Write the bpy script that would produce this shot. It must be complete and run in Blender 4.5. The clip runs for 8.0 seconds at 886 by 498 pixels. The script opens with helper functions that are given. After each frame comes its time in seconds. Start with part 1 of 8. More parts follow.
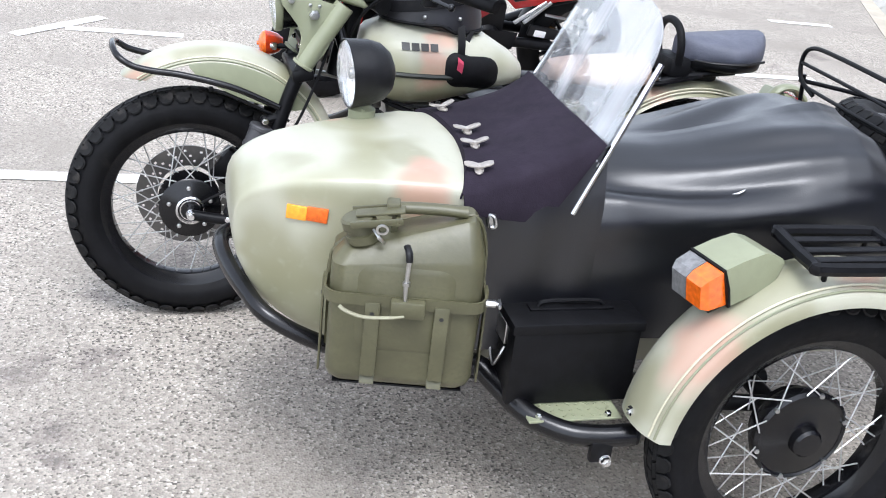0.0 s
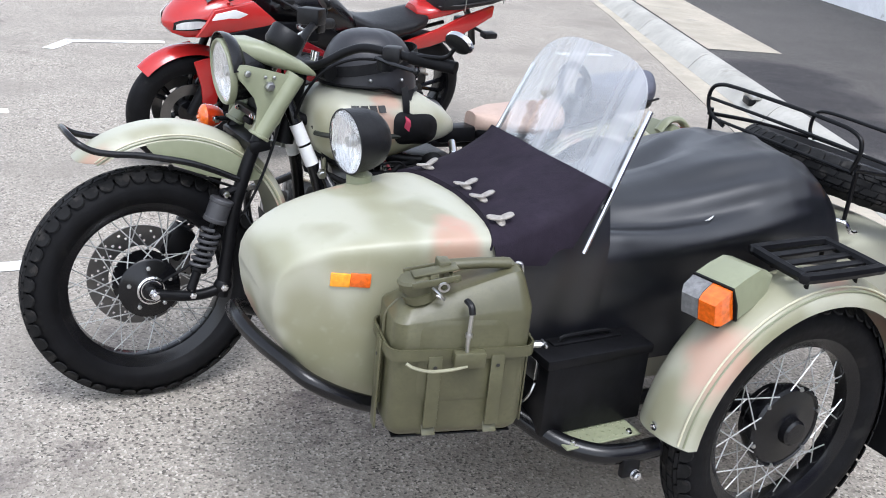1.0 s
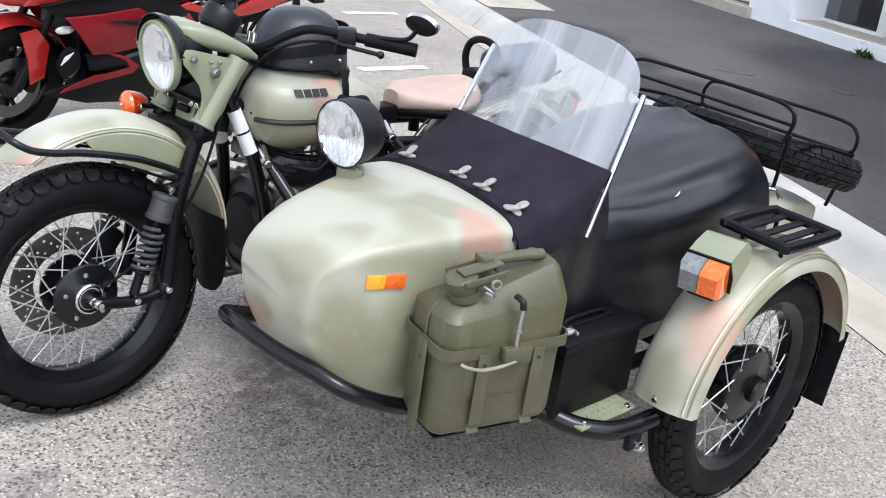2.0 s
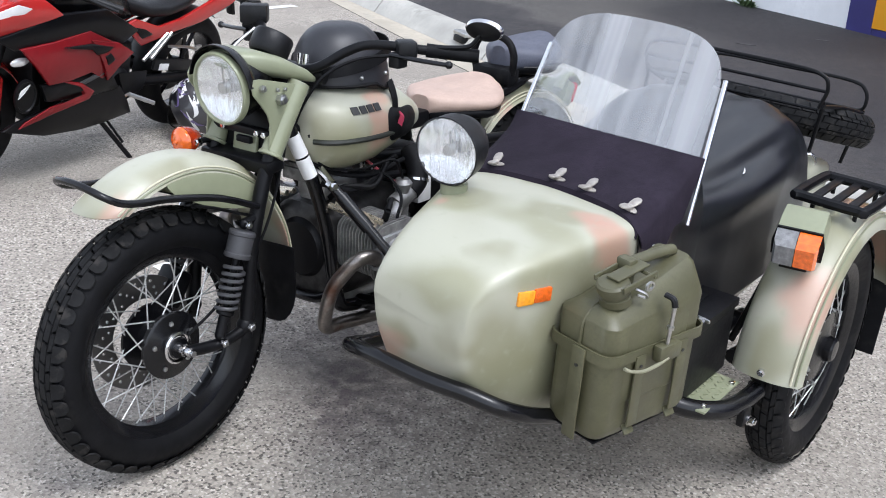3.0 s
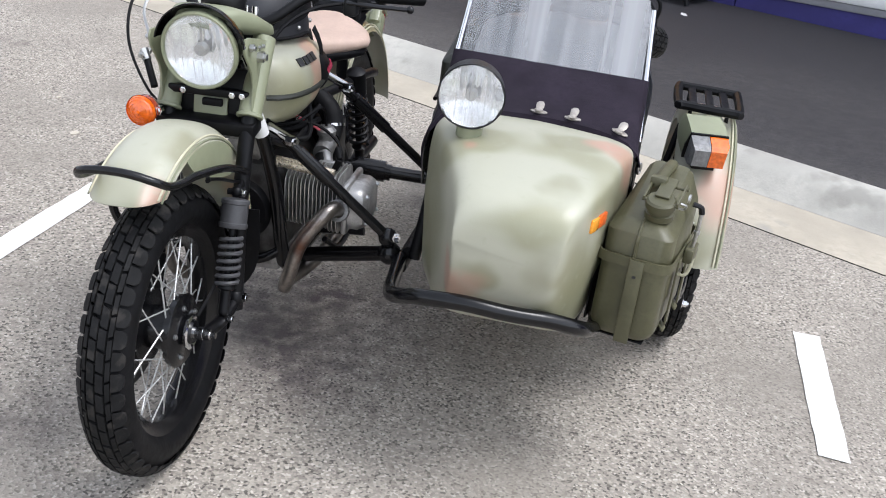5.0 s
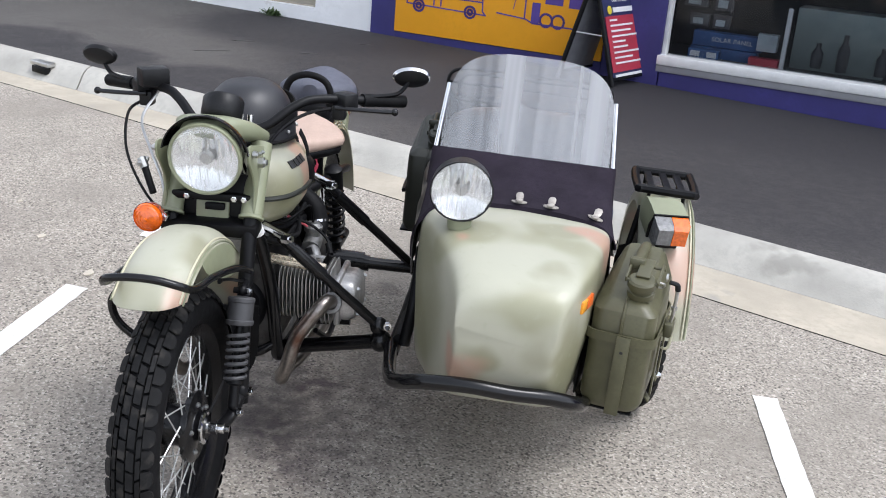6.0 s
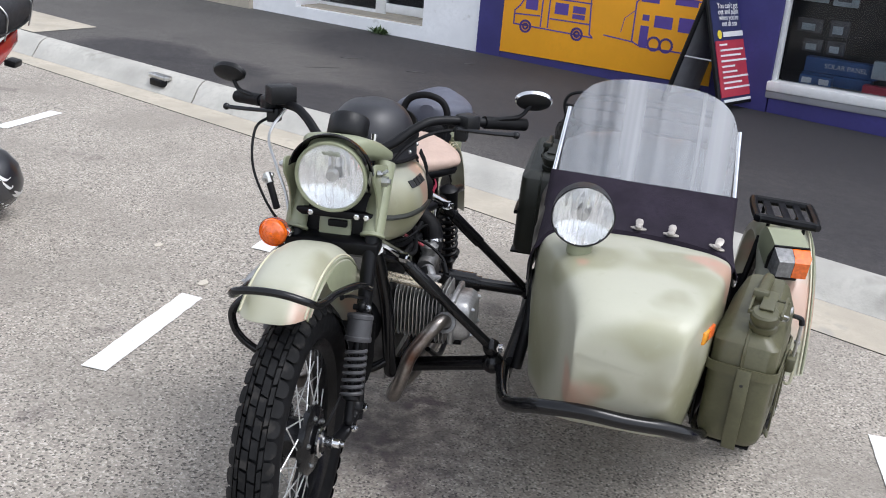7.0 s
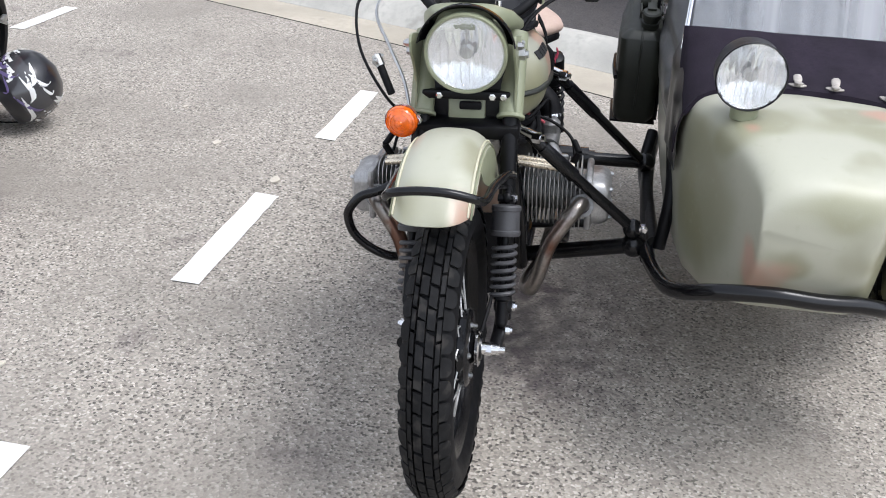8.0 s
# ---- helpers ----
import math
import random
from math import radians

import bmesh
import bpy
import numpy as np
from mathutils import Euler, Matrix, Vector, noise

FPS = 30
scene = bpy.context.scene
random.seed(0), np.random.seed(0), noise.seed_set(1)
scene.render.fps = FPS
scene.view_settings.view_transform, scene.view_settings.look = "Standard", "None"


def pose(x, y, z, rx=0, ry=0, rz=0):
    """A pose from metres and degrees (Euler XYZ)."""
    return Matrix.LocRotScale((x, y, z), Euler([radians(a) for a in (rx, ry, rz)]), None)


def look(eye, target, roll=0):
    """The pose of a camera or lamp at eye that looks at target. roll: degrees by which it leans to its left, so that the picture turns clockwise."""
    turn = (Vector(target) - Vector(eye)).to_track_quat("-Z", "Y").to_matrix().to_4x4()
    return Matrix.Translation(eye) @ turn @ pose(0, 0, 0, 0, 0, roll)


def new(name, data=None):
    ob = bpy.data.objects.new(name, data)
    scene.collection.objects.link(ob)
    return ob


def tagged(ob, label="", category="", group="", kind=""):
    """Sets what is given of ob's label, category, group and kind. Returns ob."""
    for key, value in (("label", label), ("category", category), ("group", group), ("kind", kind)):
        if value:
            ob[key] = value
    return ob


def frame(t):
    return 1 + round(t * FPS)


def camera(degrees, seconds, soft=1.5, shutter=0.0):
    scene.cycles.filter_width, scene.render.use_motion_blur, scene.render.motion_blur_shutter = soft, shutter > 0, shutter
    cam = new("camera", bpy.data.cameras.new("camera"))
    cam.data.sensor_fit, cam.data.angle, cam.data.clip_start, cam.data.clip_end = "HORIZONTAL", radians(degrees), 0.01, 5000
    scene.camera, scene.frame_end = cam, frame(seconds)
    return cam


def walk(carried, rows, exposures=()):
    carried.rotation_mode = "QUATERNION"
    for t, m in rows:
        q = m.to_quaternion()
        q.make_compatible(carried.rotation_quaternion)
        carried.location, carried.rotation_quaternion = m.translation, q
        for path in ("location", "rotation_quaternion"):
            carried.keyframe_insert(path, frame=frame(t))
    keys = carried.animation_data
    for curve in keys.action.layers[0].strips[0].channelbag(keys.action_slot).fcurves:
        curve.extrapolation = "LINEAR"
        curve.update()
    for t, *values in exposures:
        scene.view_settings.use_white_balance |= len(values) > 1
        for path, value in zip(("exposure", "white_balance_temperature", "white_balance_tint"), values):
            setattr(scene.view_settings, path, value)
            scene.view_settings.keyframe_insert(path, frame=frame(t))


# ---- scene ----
cam = camera(44.4, 8.0, soft=1.0)
PATH = [
    (0, (-0.11, -2.918, 1.589), (0.411, -1.178, 0.75), 6.7),
    (0.5, (-0.456, -2.898, 1.603), (0.269, -1.204, 0.826), 4.8),
    (1, (-0.703, -2.809, 1.612), (0.243, -1.204, 0.884), 5.8),
    (1.5, (-0.949, -2.549, 1.606), (0.084, -1.042, 0.79), 4.5),
    (1.7, (-1.032, -2.469, 1.605), (0.134, -1.061, 0.794), 6.4),
    (2.8, (-1.517, -2.023, 1.612), (0.005, -0.939, 0.899), 6.4),
    (3, (-1.536, -1.907, 1.617), (-0.027, -0.841, 0.85), 4.8),
    (3.5, (-1.758, -1.656, 1.628), (-0.132, -0.754, 0.893), 5.8),
    (4, (-2.003, -1.451, 1.643), (-0.265, -0.757, 0.935), 5.3),
    (4.2, (-2.029, -1.356, 1.633), (-0.268, -0.761, 0.894), 5.6),
    (5.3, (-2.093, -0.774, 1.59), (-0.258, -0.675, 0.799), 7.0),
    (5.5, (-2.174, -0.763, 1.624), (-0.324, -0.733, 0.864), 6.2),
    (6, (-2.221, -0.707, 1.655), (-0.34, -0.594, 0.984), 6.7),
    (6.5, (-2.227, -0.672, 1.669), (-0.333, -0.461, 1.061), 6.6),
    (7, (-2.233, -0.636, 1.658), (-0.365, -0.354, 1.0), 7.0),
    (7.5, (-2.208, -0.539, 1.61), (-0.376, -0.289, 0.848), 7.3),
    (8, (-2.027, -0.246, 1.563), (-0.245, -0.007, 0.688), 2.9),
]
walk(cam, [(t, look(eye, target, roll)) for t, eye, target, roll in PATH], [(0.0, 0.8, 5930, 11), (1.0, 0.53, 5930, 11), (1.7, 0.6, 5930, 11), (3.0, 0.45, 5930, 11), (3.5, 0.48, 6000, 11), (5.5, 0.42, 6100, 11), (6.5, 0.38, 6100, 11), (7.0, 0.33, 6100, 11), (8.0, 0.42, 6100, 11)])

# ---- world and light ----
world = bpy.data.worlds.new("sky")
scene.world = world
world.use_nodes = True
wn = world.node_tree.nodes
wl = world.node_tree.links
sky = wn.new("ShaderNodeTexSky")
sky.sky_type = "NISHITA"
sky.sun_disc = False
sky.sun_elevation = radians(64)
sky.sun_rotation = radians(191)
sky.air_density, sky.dust_density, sky.ozone_density = 1.0, 2.0, 1.0
grey = wn.new("ShaderNodeHueSaturation")
grey.inputs["Saturation"].default_value = 0.25
wl.new(sky.outputs["Color"], grey.inputs["Color"])
wl.new(grey.outputs["Color"], wn["Background"].inputs["Color"])
wn["Background"].inputs["Strength"].default_value = 0.25

sun = new("sun", bpy.data.lights.new("sun", "SUN"))
sun.data.energy, sun.data.angle, sun.data.color = 1.25, radians(24), (1.0, 0.97, 0.93)
sun.matrix_world = look((-1.0, -4.8, 10.0), (0, 0, 0))


# ---- material helpers ----
def material(name, colour, rough=0.5, metal=0.0, vary=0.12, scale=12.0, bump=0.0, bump_scale=60.0, coat=0.0, spots=None, spot_scale=6.0, spot_at=0.62, rand=0.0, streak=(1, 1, 1), spec=0.5):
    """A surface with grain at two scales, optional worn spots of another colour, and relief."""
    m = bpy.data.materials.new(name)
    m.use_nodes = True
    nt, b = m.node_tree, m.node_tree.nodes["Principled BSDF"]
    co = nt.nodes.new("ShaderNodeTexCoord")
    mp = nt.nodes.new("ShaderNodeMapping")
    mp.inputs["Scale"].default_value = streak
    nt.links.new(co.outputs["Object"], mp.inputs["Vector"])

    def grain(s, detail=5.0):
        n = nt.nodes.new("ShaderNodeTexNoise")
        n.inputs["Scale"].default_value, n.inputs["Detail"].default_value = s, detail
        nt.links.new(mp.outputs["Vector"], n.inputs["Vector"])
        return n.outputs["Fac"]

    def mixed(a, c, fac):
        x = nt.nodes.new("ShaderNodeMix")
        x.data_type = "RGBA"
        for sock, v in ((x.inputs[6], a), (x.inputs[7], c), (x.inputs[0], fac)):
            if isinstance(v, bpy.types.NodeSocket):
                nt.links.new(v, sock)
            else:
                sock.default_value = v if isinstance(v, float) else (*v, 1)
        return x.outputs[2]

    def ramp(v, lo, hi):
        r = nt.nodes.new("ShaderNodeMapRange")
        r.inputs["From Min"].default_value, r.inputs["From Max"].default_value = lo, hi
        nt.links.new(v, r.inputs["Value"])
        return r.outputs["Result"]

    dark = tuple(max(0.0, c * (1 - vary * 1.6)) for c in colour)
    light = tuple(min(1.0, c * (1 + vary)) for c in colour)
    c1 = mixed(dark, light, ramp(grain(scale), 0.3, 0.7))
    c2 = mixed(c1, tuple(c * (1 - vary) for c in colour), ramp(grain(scale * 9, 3.0), 0.45, 0.8))
    if spots:
        c2 = mixed(c2, spots, ramp(grain(spot_scale, 4.0), spot_at, spot_at + 0.1))
    if rand:
        info = nt.nodes.new("ShaderNodeObjectInfo")
        hs = nt.nodes.new("ShaderNodeHueSaturation")
        nt.links.new(c2, hs.inputs["Color"])
        r = nt.nodes.new("ShaderNodeMapRange")
        r.inputs["To Min"].default_value, r.inputs["To Max"].default_value = 1 - rand, 1 + rand
        nt.links.new(info.outputs["Random"], r.inputs["Value"])
        nt.links.new(r.outputs["Result"], hs.inputs["Value"])
        c2 = hs.outputs["Color"]
    nt.links.new(c2, b.inputs["Base Color"])
    rr = nt.nodes.new("ShaderNodeMapRange")
    rr.inputs["To Min"].default_value, rr.inputs["To Max"].default_value = max(0.02, rough * 0.8), min(1, rough * 1.2)
    nt.links.new(grain(scale * 3), rr.inputs["Value"])
    nt.links.new(rr.outputs["Result"], b.inputs["Roughness"])
    b.inputs["Metallic"].default_value = metal
    b.inputs["Specular IOR Level"].default_value = spec
    b.inputs["Coat Weight"].default_value = coat
    if bump:
        bp = nt.nodes.new("ShaderNodeBump")
        bp.inputs["Strength"].default_value, bp.inputs["Distance"].default_value = bump, 0.004
        nt.links.new(grain(bump_scale, 6.0), bp.inputs["Height"])
        nt.links.new(bp.outputs["Normal"], b.inputs["Normal"])
    return m


def camo_paint(name, olive, pink, origin=(0, 0, 0)):
    """Satin military paint: pale sage with soft sprayed olive and terracotta patches, each given by place and size."""
    m = bpy.data.materials.new(name)
    m.use_nodes = True
    nt, b = m.node_tree, m.node_tree.nodes["Principled BSDF"]
    co = nt.nodes.new("ShaderNodeTexCoord")

    def patches(offset, scale, lo, hi):
        mp = nt.nodes.new("ShaderNodeMapping")
        mp.inputs["Location"].default_value = offset
        n = nt.nodes.new("ShaderNodeTexNoise")
        n.inputs["Scale"].default_value, n.inputs["Detail"].default_value = scale, 1.2
        r = nt.nodes.new("ShaderNodeMapRange")
        r.interpolation_type = "SMOOTHSTEP"
        r.inputs["From Min"].default_value, r.inputs["From Max"].default_value = lo, hi
        nt.links.new(co.outputs["Object"], mp.inputs["Vector"])
        nt.links.new(mp.outputs["Vector"], n.inputs["Vector"])
        nt.links.new(n.outputs["Fac"], r.inputs["Value"])
        return r.outputs["Result"]

    def mixed(a, c, fac):
        x = nt.nodes.new("ShaderNodeMix")
        x.data_type = "RGBA"
        nt.links.new(fac, x.inputs[0])
        for sock, v in ((x.inputs[6], a), (x.inputs[7], c)):
            if isinstance(v, tuple):
                sock.default_value = (*v, 1)
            else:
                nt.links.new(v, sock)
        return x.outputs[2]

    wob, nz = nt.nodes.new("ShaderNodeVectorMath"), nt.nodes.new("ShaderNodeTexNoise")
    nz.inputs["Scale"].default_value, nz.inputs["Detail"].default_value = 7.0, 1.5
    wob.operation = "MULTIPLY_ADD"
    wob.inputs[1].default_value = (0.16, 0.16, 0.16)
    nt.links.new(co.outputs["Object"], nz.inputs["Vector"])
    nt.links.new(nz.outputs["Color"], wob.inputs[0])
    nt.links.new(co.outputs["Object"], wob.inputs[2])

    def sprayed(c, tint, places, edge, cover):
        for x, y, z, r in places:
            d, f = nt.nodes.new("ShaderNodeVectorMath"), nt.nodes.new("ShaderNodeMapRange")
            d.operation, f.interpolation_type = "DISTANCE", "SMOOTHSTEP"
            d.inputs[1].default_value = (x - origin[0] + 0.08, y - origin[1] + 0.08, z - origin[2] + 0.08)
            nt.links.new(wob.outputs[0], d.inputs[0])
            nt.links.new(d.outputs["Value"], f.inputs["Value"])
            f.inputs["From Min"].default_value, f.inputs["From Max"].default_value = r * (1 + edge), r * (1 - edge)
            f.inputs["To Max"].default_value = cover
            c = mixed(c, tint, f.outputs["Result"])
        return c

    c = mixed((0.40, 0.395, 0.31), (0.29, 0.285, 0.19), patches((3.1, 0.4, 1.7), 5.0, 0.5, 0.66))
    c = sprayed(c, (0.225, 0.218, 0.13), olive, 0.4, 0.72)
    c = sprayed(c, (0.45, 0.26, 0.19), pink, 0.45, 0.75)
    c = mixed(c, (0.33, 0.33, 0.24), patches((0, 0, 0), 45.0, 0.56, 1.1))
    nt.links.new(c, b.inputs["Base Color"])
    b.inputs["Roughness"].default_value = 0.42
    b.inputs["Coat Weight"].default_value = 0.25
    b.inputs["Coat Roughness"].default_value = 0.25
    n = nt.nodes.new("ShaderNodeTexNoise")
    n.inputs["Scale"].default_value = 160
    bp = nt.nodes.new("ShaderNodeBump")
    bp.inputs["Strength"].default_value, bp.inputs["Distance"].default_value = 0.08, 0.002
    nt.links.new(n.outputs["Fac"], bp.inputs["Height"])
    nt.links.new(bp.outputs["Normal"], b.inputs["Normal"])
    return m


# Small entries are oil spots; the widest also paint shade under the machine.
OIL_AND_SHADE = [(0.85, -0.22, 0.42), (0.45, -0.2, 0.22), (0.39, -0.19, 0.045), (0.53, -0.34, 0.045), (0.57, -0.07, 0.045), (0.36, -0.43, 0.03), (0.93, -0.12, 0.06), (0.72, -0.5, 0.04), (0.62, -0.1, 0.16), (0.8, 0.1, 0.28), (0.95, -0.15, 0.1), (0.0, 0.33, 0.1), (1.07, 1.8, 0.14), (-0.25, -0.3, 0.07), (1.3, 0.1, 0.15), (-0.42, -0.33, 0.06), (-0.3, -0.72, 0.05), (-0.36, -0.6, 0.06), (2.3, 0.3, 0.12)]


def asphalt(name, base, speck, stain, seed, oil=0.5, dark_patches=(), patch_depth=0.45, broken=0.15):
    """Worn asphalt: pale stone chips set in darker binder, with oil stains and placed dark patches."""
    m = bpy.data.materials.new(name)
    m.use_nodes = True
    nt, b = m.node_tree, m.node_tree.nodes["Principled BSDF"]
    co = nt.nodes.new("ShaderNodeTexCoord")
    mp = nt.nodes.new("ShaderNodeMapping")
    mp.inputs["Location"].default_value = (seed, seed * 0.7, 0)
    nt.links.new(co.outputs["Object"], mp.inputs["Vector"])

    def tex(kind, scale, out, detail=None):
        n = nt.nodes.new(kind)
        n.inputs["Scale"].default_value = scale
        if detail is not None:
            n.inputs["Detail"].default_value = detail
        nt.links.new(mp.outputs["Vector"], n.inputs["Vector"])
        return n.outputs[out]

    def ramp(v, lo, hi, a=0.0, z=1.0):
        r = nt.nodes.new("ShaderNodeMapRange")
        r.inputs["From Min"].default_value, r.inputs["From Max"].default_value = lo, hi
        r.inputs["To Min"].default_value, r.inputs["To Max"].default_value = a, z
        nt.links.new(v, r.inputs["Value"])
        return r.outputs["Result"]

    def mixed(a, c, fac, blend="MIX"):
        x = nt.nodes.new("ShaderNodeMix")
        x.data_type, x.blend_type = "RGBA", blend
        nt.links.new(fac, x.inputs[0])
        for sock, v in ((x.inputs[6], a), (x.inputs[7], c)):
            if isinstance(v, tuple):
                sock.default_value = (*v, 1)
            else:
                nt.links.new(v, sock)
        return x.outputs[2]

    cells = tex("ShaderNodeTexVoronoi", 150, "Color")
    sep = nt.nodes.new("ShaderNodeSeparateColor")
    nt.links.new(cells, sep.inputs["Color"])
    chips = mixed(tuple(v * 0.67 for v in base), tuple(min(1, v * 1.27) for v in base), sep.outputs["Red"])
    chips = mixed(chips, speck, ramp(sep.outputs["Green"], 0.85, 0.94, 0, 0.85))
    chips = mixed(chips, tuple(v * 0.3 for v in base), ramp(sep.outputs["Blue"], 0.84, 0.92, 0, 1.0))
    broad = mixed(chips, tuple(v * 0.72 for v in base), ramp(tex("ShaderNodeTexNoise", 1.3, "Fac", 4.0), 0.45, 0.75))
    fine = mixed(broad, tuple(v * 0.6 for v in base), ramp(tex("ShaderNodeTexNoise", 22, "Fac", 5.0), 0.55, 0.8, 0, 0.6))
    spots = mixed(fine, stain, ramp(tex("ShaderNodeTexNoise", 3.4, "Fac", 3.0), 0.66, 0.74, 0, oil))
    wob = nt.nodes.new("ShaderNodeVectorMath")
    wob.operation = "MULTIPLY_ADD"
    wob.inputs[1].default_value = (0.22, 0.22, 0)
    nt.links.new(tex("ShaderNodeTexNoise", 9, "Color", 4.0), wob.inputs[0])
    nt.links.new(co.outputs["Object"], wob.inputs[2])
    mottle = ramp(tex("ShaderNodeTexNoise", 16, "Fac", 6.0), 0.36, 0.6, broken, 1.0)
    for px, py, pr in dark_patches:
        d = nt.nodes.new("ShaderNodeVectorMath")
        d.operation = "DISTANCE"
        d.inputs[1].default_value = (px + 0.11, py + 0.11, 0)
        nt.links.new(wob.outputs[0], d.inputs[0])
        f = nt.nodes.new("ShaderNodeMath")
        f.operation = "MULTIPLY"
        nt.links.new(ramp(d.outputs["Value"], pr * 1.3, pr * 0.35 if broken < 0.5 else pr * 0.9, 0, patch_depth), f.inputs[0])
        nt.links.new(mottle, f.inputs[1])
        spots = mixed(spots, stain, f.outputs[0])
    nt.links.new(spots, b.inputs["Base Color"])
    b.inputs["Roughness"].default_value = 0.9
    bp = nt.nodes.new("ShaderNodeBump")
    bp.inputs["Strength"].default_value, bp.inputs["Distance"].default_value = 0.5, 0.004
    nt.links.new(tex("ShaderNodeTexVoronoi", 150, "Distance"), bp.inputs["Height"])
    nt.links.new(bp.outputs["Normal"], b.inputs["Normal"])
    return m


def clear_plastic(name, haze=0.12, tint=(0.96, 0.97, 0.97), gloss=0.09, edge=0.75, streak=(0.6, 8, 0.4)):
    """Thin clear sheet with a mirror gloss, faint dust and painted-in pale streaks of reflection."""
    m = bpy.data.materials.new(name)
    m.use_nodes = True
    nt = m.node_tree
    nt.nodes.remove(nt.nodes["Principled BSDF"])
    out = nt.nodes["Material Output"]
    tr, gl, df = nt.nodes.new("ShaderNodeBsdfTransparent"), nt.nodes.new("ShaderNodeBsdfGlossy"), nt.nodes.new("ShaderNodeBsdfDiffuse")
    tr.inputs["Color"].default_value = (*tint, 1)
    gl.inputs["Roughness"].default_value = 0.04
    df.inputs["Color"].default_value = (0.8, 0.8, 0.82, 1)
    lw, fr = nt.nodes.new("ShaderNodeLayerWeight"), nt.nodes.new("ShaderNodeMapRange")
    lw.inputs["Blend"].default_value = 0.22
    fr.inputs["To Min"].default_value, fr.inputs["To Max"].default_value = gloss, edge
    nt.links.new(lw.outputs["Facing"], fr.inputs["Value"])
    tl, both_sides = nt.nodes.new("ShaderNodeBsdfTranslucent"), nt.nodes.new("ShaderNodeMixShader")
    tl.inputs["Color"].default_value = (0.85, 0.86, 0.88, 1)
    a, c = nt.nodes.new("ShaderNodeMixShader"), nt.nodes.new("ShaderNodeMixShader")
    co, mp, n, r = nt.nodes.new("ShaderNodeTexCoord"), nt.nodes.new("ShaderNodeMapping"), nt.nodes.new("ShaderNodeTexNoise"), nt.nodes.new("ShaderNodeMapRange")
    mp.inputs["Scale"].default_value = streak
    n.inputs["Scale"].default_value, n.inputs["Detail"].default_value = 2.0, 2.0
    # Streaked haze paints bright sky reflections into the windscreen and whitens the lamp lenses.
    r.inputs["From Min"].default_value, r.inputs["From Max"].default_value = 0.37, 0.7
    r.inputs["To Min"].default_value, r.inputs["To Max"].default_value = haze * 0.25, haze * 2.4
    nt.links.new(co.outputs["Object"], mp.inputs["Vector"])
    nt.links.new(mp.outputs["Vector"], n.inputs["Vector"])
    nt.links.new(n.outputs["Fac"], r.inputs["Value"])
    nt.links.new(fr.outputs["Result"], a.inputs["Fac"])
    nt.links.new(tr.outputs[0], a.inputs[1])
    nt.links.new(gl.outputs[0], a.inputs[2])
    nt.links.new(r.outputs["Result"], c.inputs["Fac"])
    nt.links.new(a.outputs[0], c.inputs[1])
    nt.links.new(df.outputs[0], both_sides.inputs[1])
    nt.links.new(tl.outputs[0], both_sides.inputs[2])
    nt.links.new(both_sides.outputs[0], c.inputs[2])
    nt.links.new(c.outputs[0], out.inputs["Surface"])
    return m


CAMO = camo_paint("sidecar_camouflage", [(0.4, -0.84, 0.81, 0.07), (0.16, -0.81, 0.72, 0.06), (0.11, -0.80, 0.62, 0.06), (0.14, -0.86, 0.52, 0.075), (0.13, -0.87, 0.62, 0.08), (0.22, -0.92, 0.54, 0.11), (0.28, -0.94, 0.67, 0.08), (0.40, -0.97, 0.68, 0.09), (0.42, -0.97, 0.52, 0.14), (0.38, -0.52, 0.6, 0.17), (0.08, -0.66, 0.6, 0.05), (0.33, -0.9, 0.44, 0.12), (1.05, -1.28, 0.68, 0.1), (1.45, -1.25, 0.66, 0.1), (0.9, -1.2, 0.42, 0.08)],
                  [(0.42, -0.94, 0.75, 0.06), (0.085, -0.63, 0.54, 0.055), (0.3, -0.60, 0.81, 0.03), (0.45, -0.90, 0.79, 0.045), (0.93, -1.27, 0.56, 0.075), (1.28, -1.22, 0.72, 0.06), (1.6, -1.22, 0.5, 0.08)], (0.8, -0.725, 0.0))
BIKE_CAMO = camo_paint("motorcycle_camouflage", [(0.02, -0.09, 0.76, 0.07), (0.5, -0.15, 0.76, 0.09), (0.56, -0.15, 0.70, 0.12), (0.7, -0.15, 0.69, 0.1), (0.30, 0.0, 0.72, 0.09), (1.2, -0.05, 0.62, 0.1), (1.55, -0.05, 0.74, 0.08)],
                       [(-0.165, -0.085, 0.705, 0.062), (0.65, -0.16, 0.81, 0.042), (0.645, -0.155, 0.75, 0.04), (0.68, -0.12, 0.87, 0.04), (0.38, -0.06, 0.47, 0.075), (1.35, -0.08, 0.73, 0.05)])
SAGE = material("sage_green_paint", (0.25, 0.265, 0.17), 0.42, vary=0.1, scale=5, coat=0.2)
OLIVE = material("olive_drab_paint", (0.09, 0.086, 0.046), 0.42, vary=0.16, scale=14, bump=0.15, spots=(0.08, 0.075, 0.042), spot_scale=25, spot_at=0.66)
DARKOLIVE = material("dark_olive_paint", (0.02, 0.022, 0.016), 0.45, vary=0.14, scale=14, bump=0.12)
BLACK = material("black_enamel", (0.0045, 0.0045, 0.0055), 0.24, vary=0.3, scale=20, coat=0.08, spec=0.36)
PANELBLACK = material("black_fairing_plastic", (0.0035, 0.0035, 0.0045), 0.3, vary=0.3, scale=12, spec=0.22)
SATIN = material("satin_black_metal", (0.0045, 0.0045, 0.0055), 0.42, vary=0.3, scale=30, bump=0.1, spec=0.2)
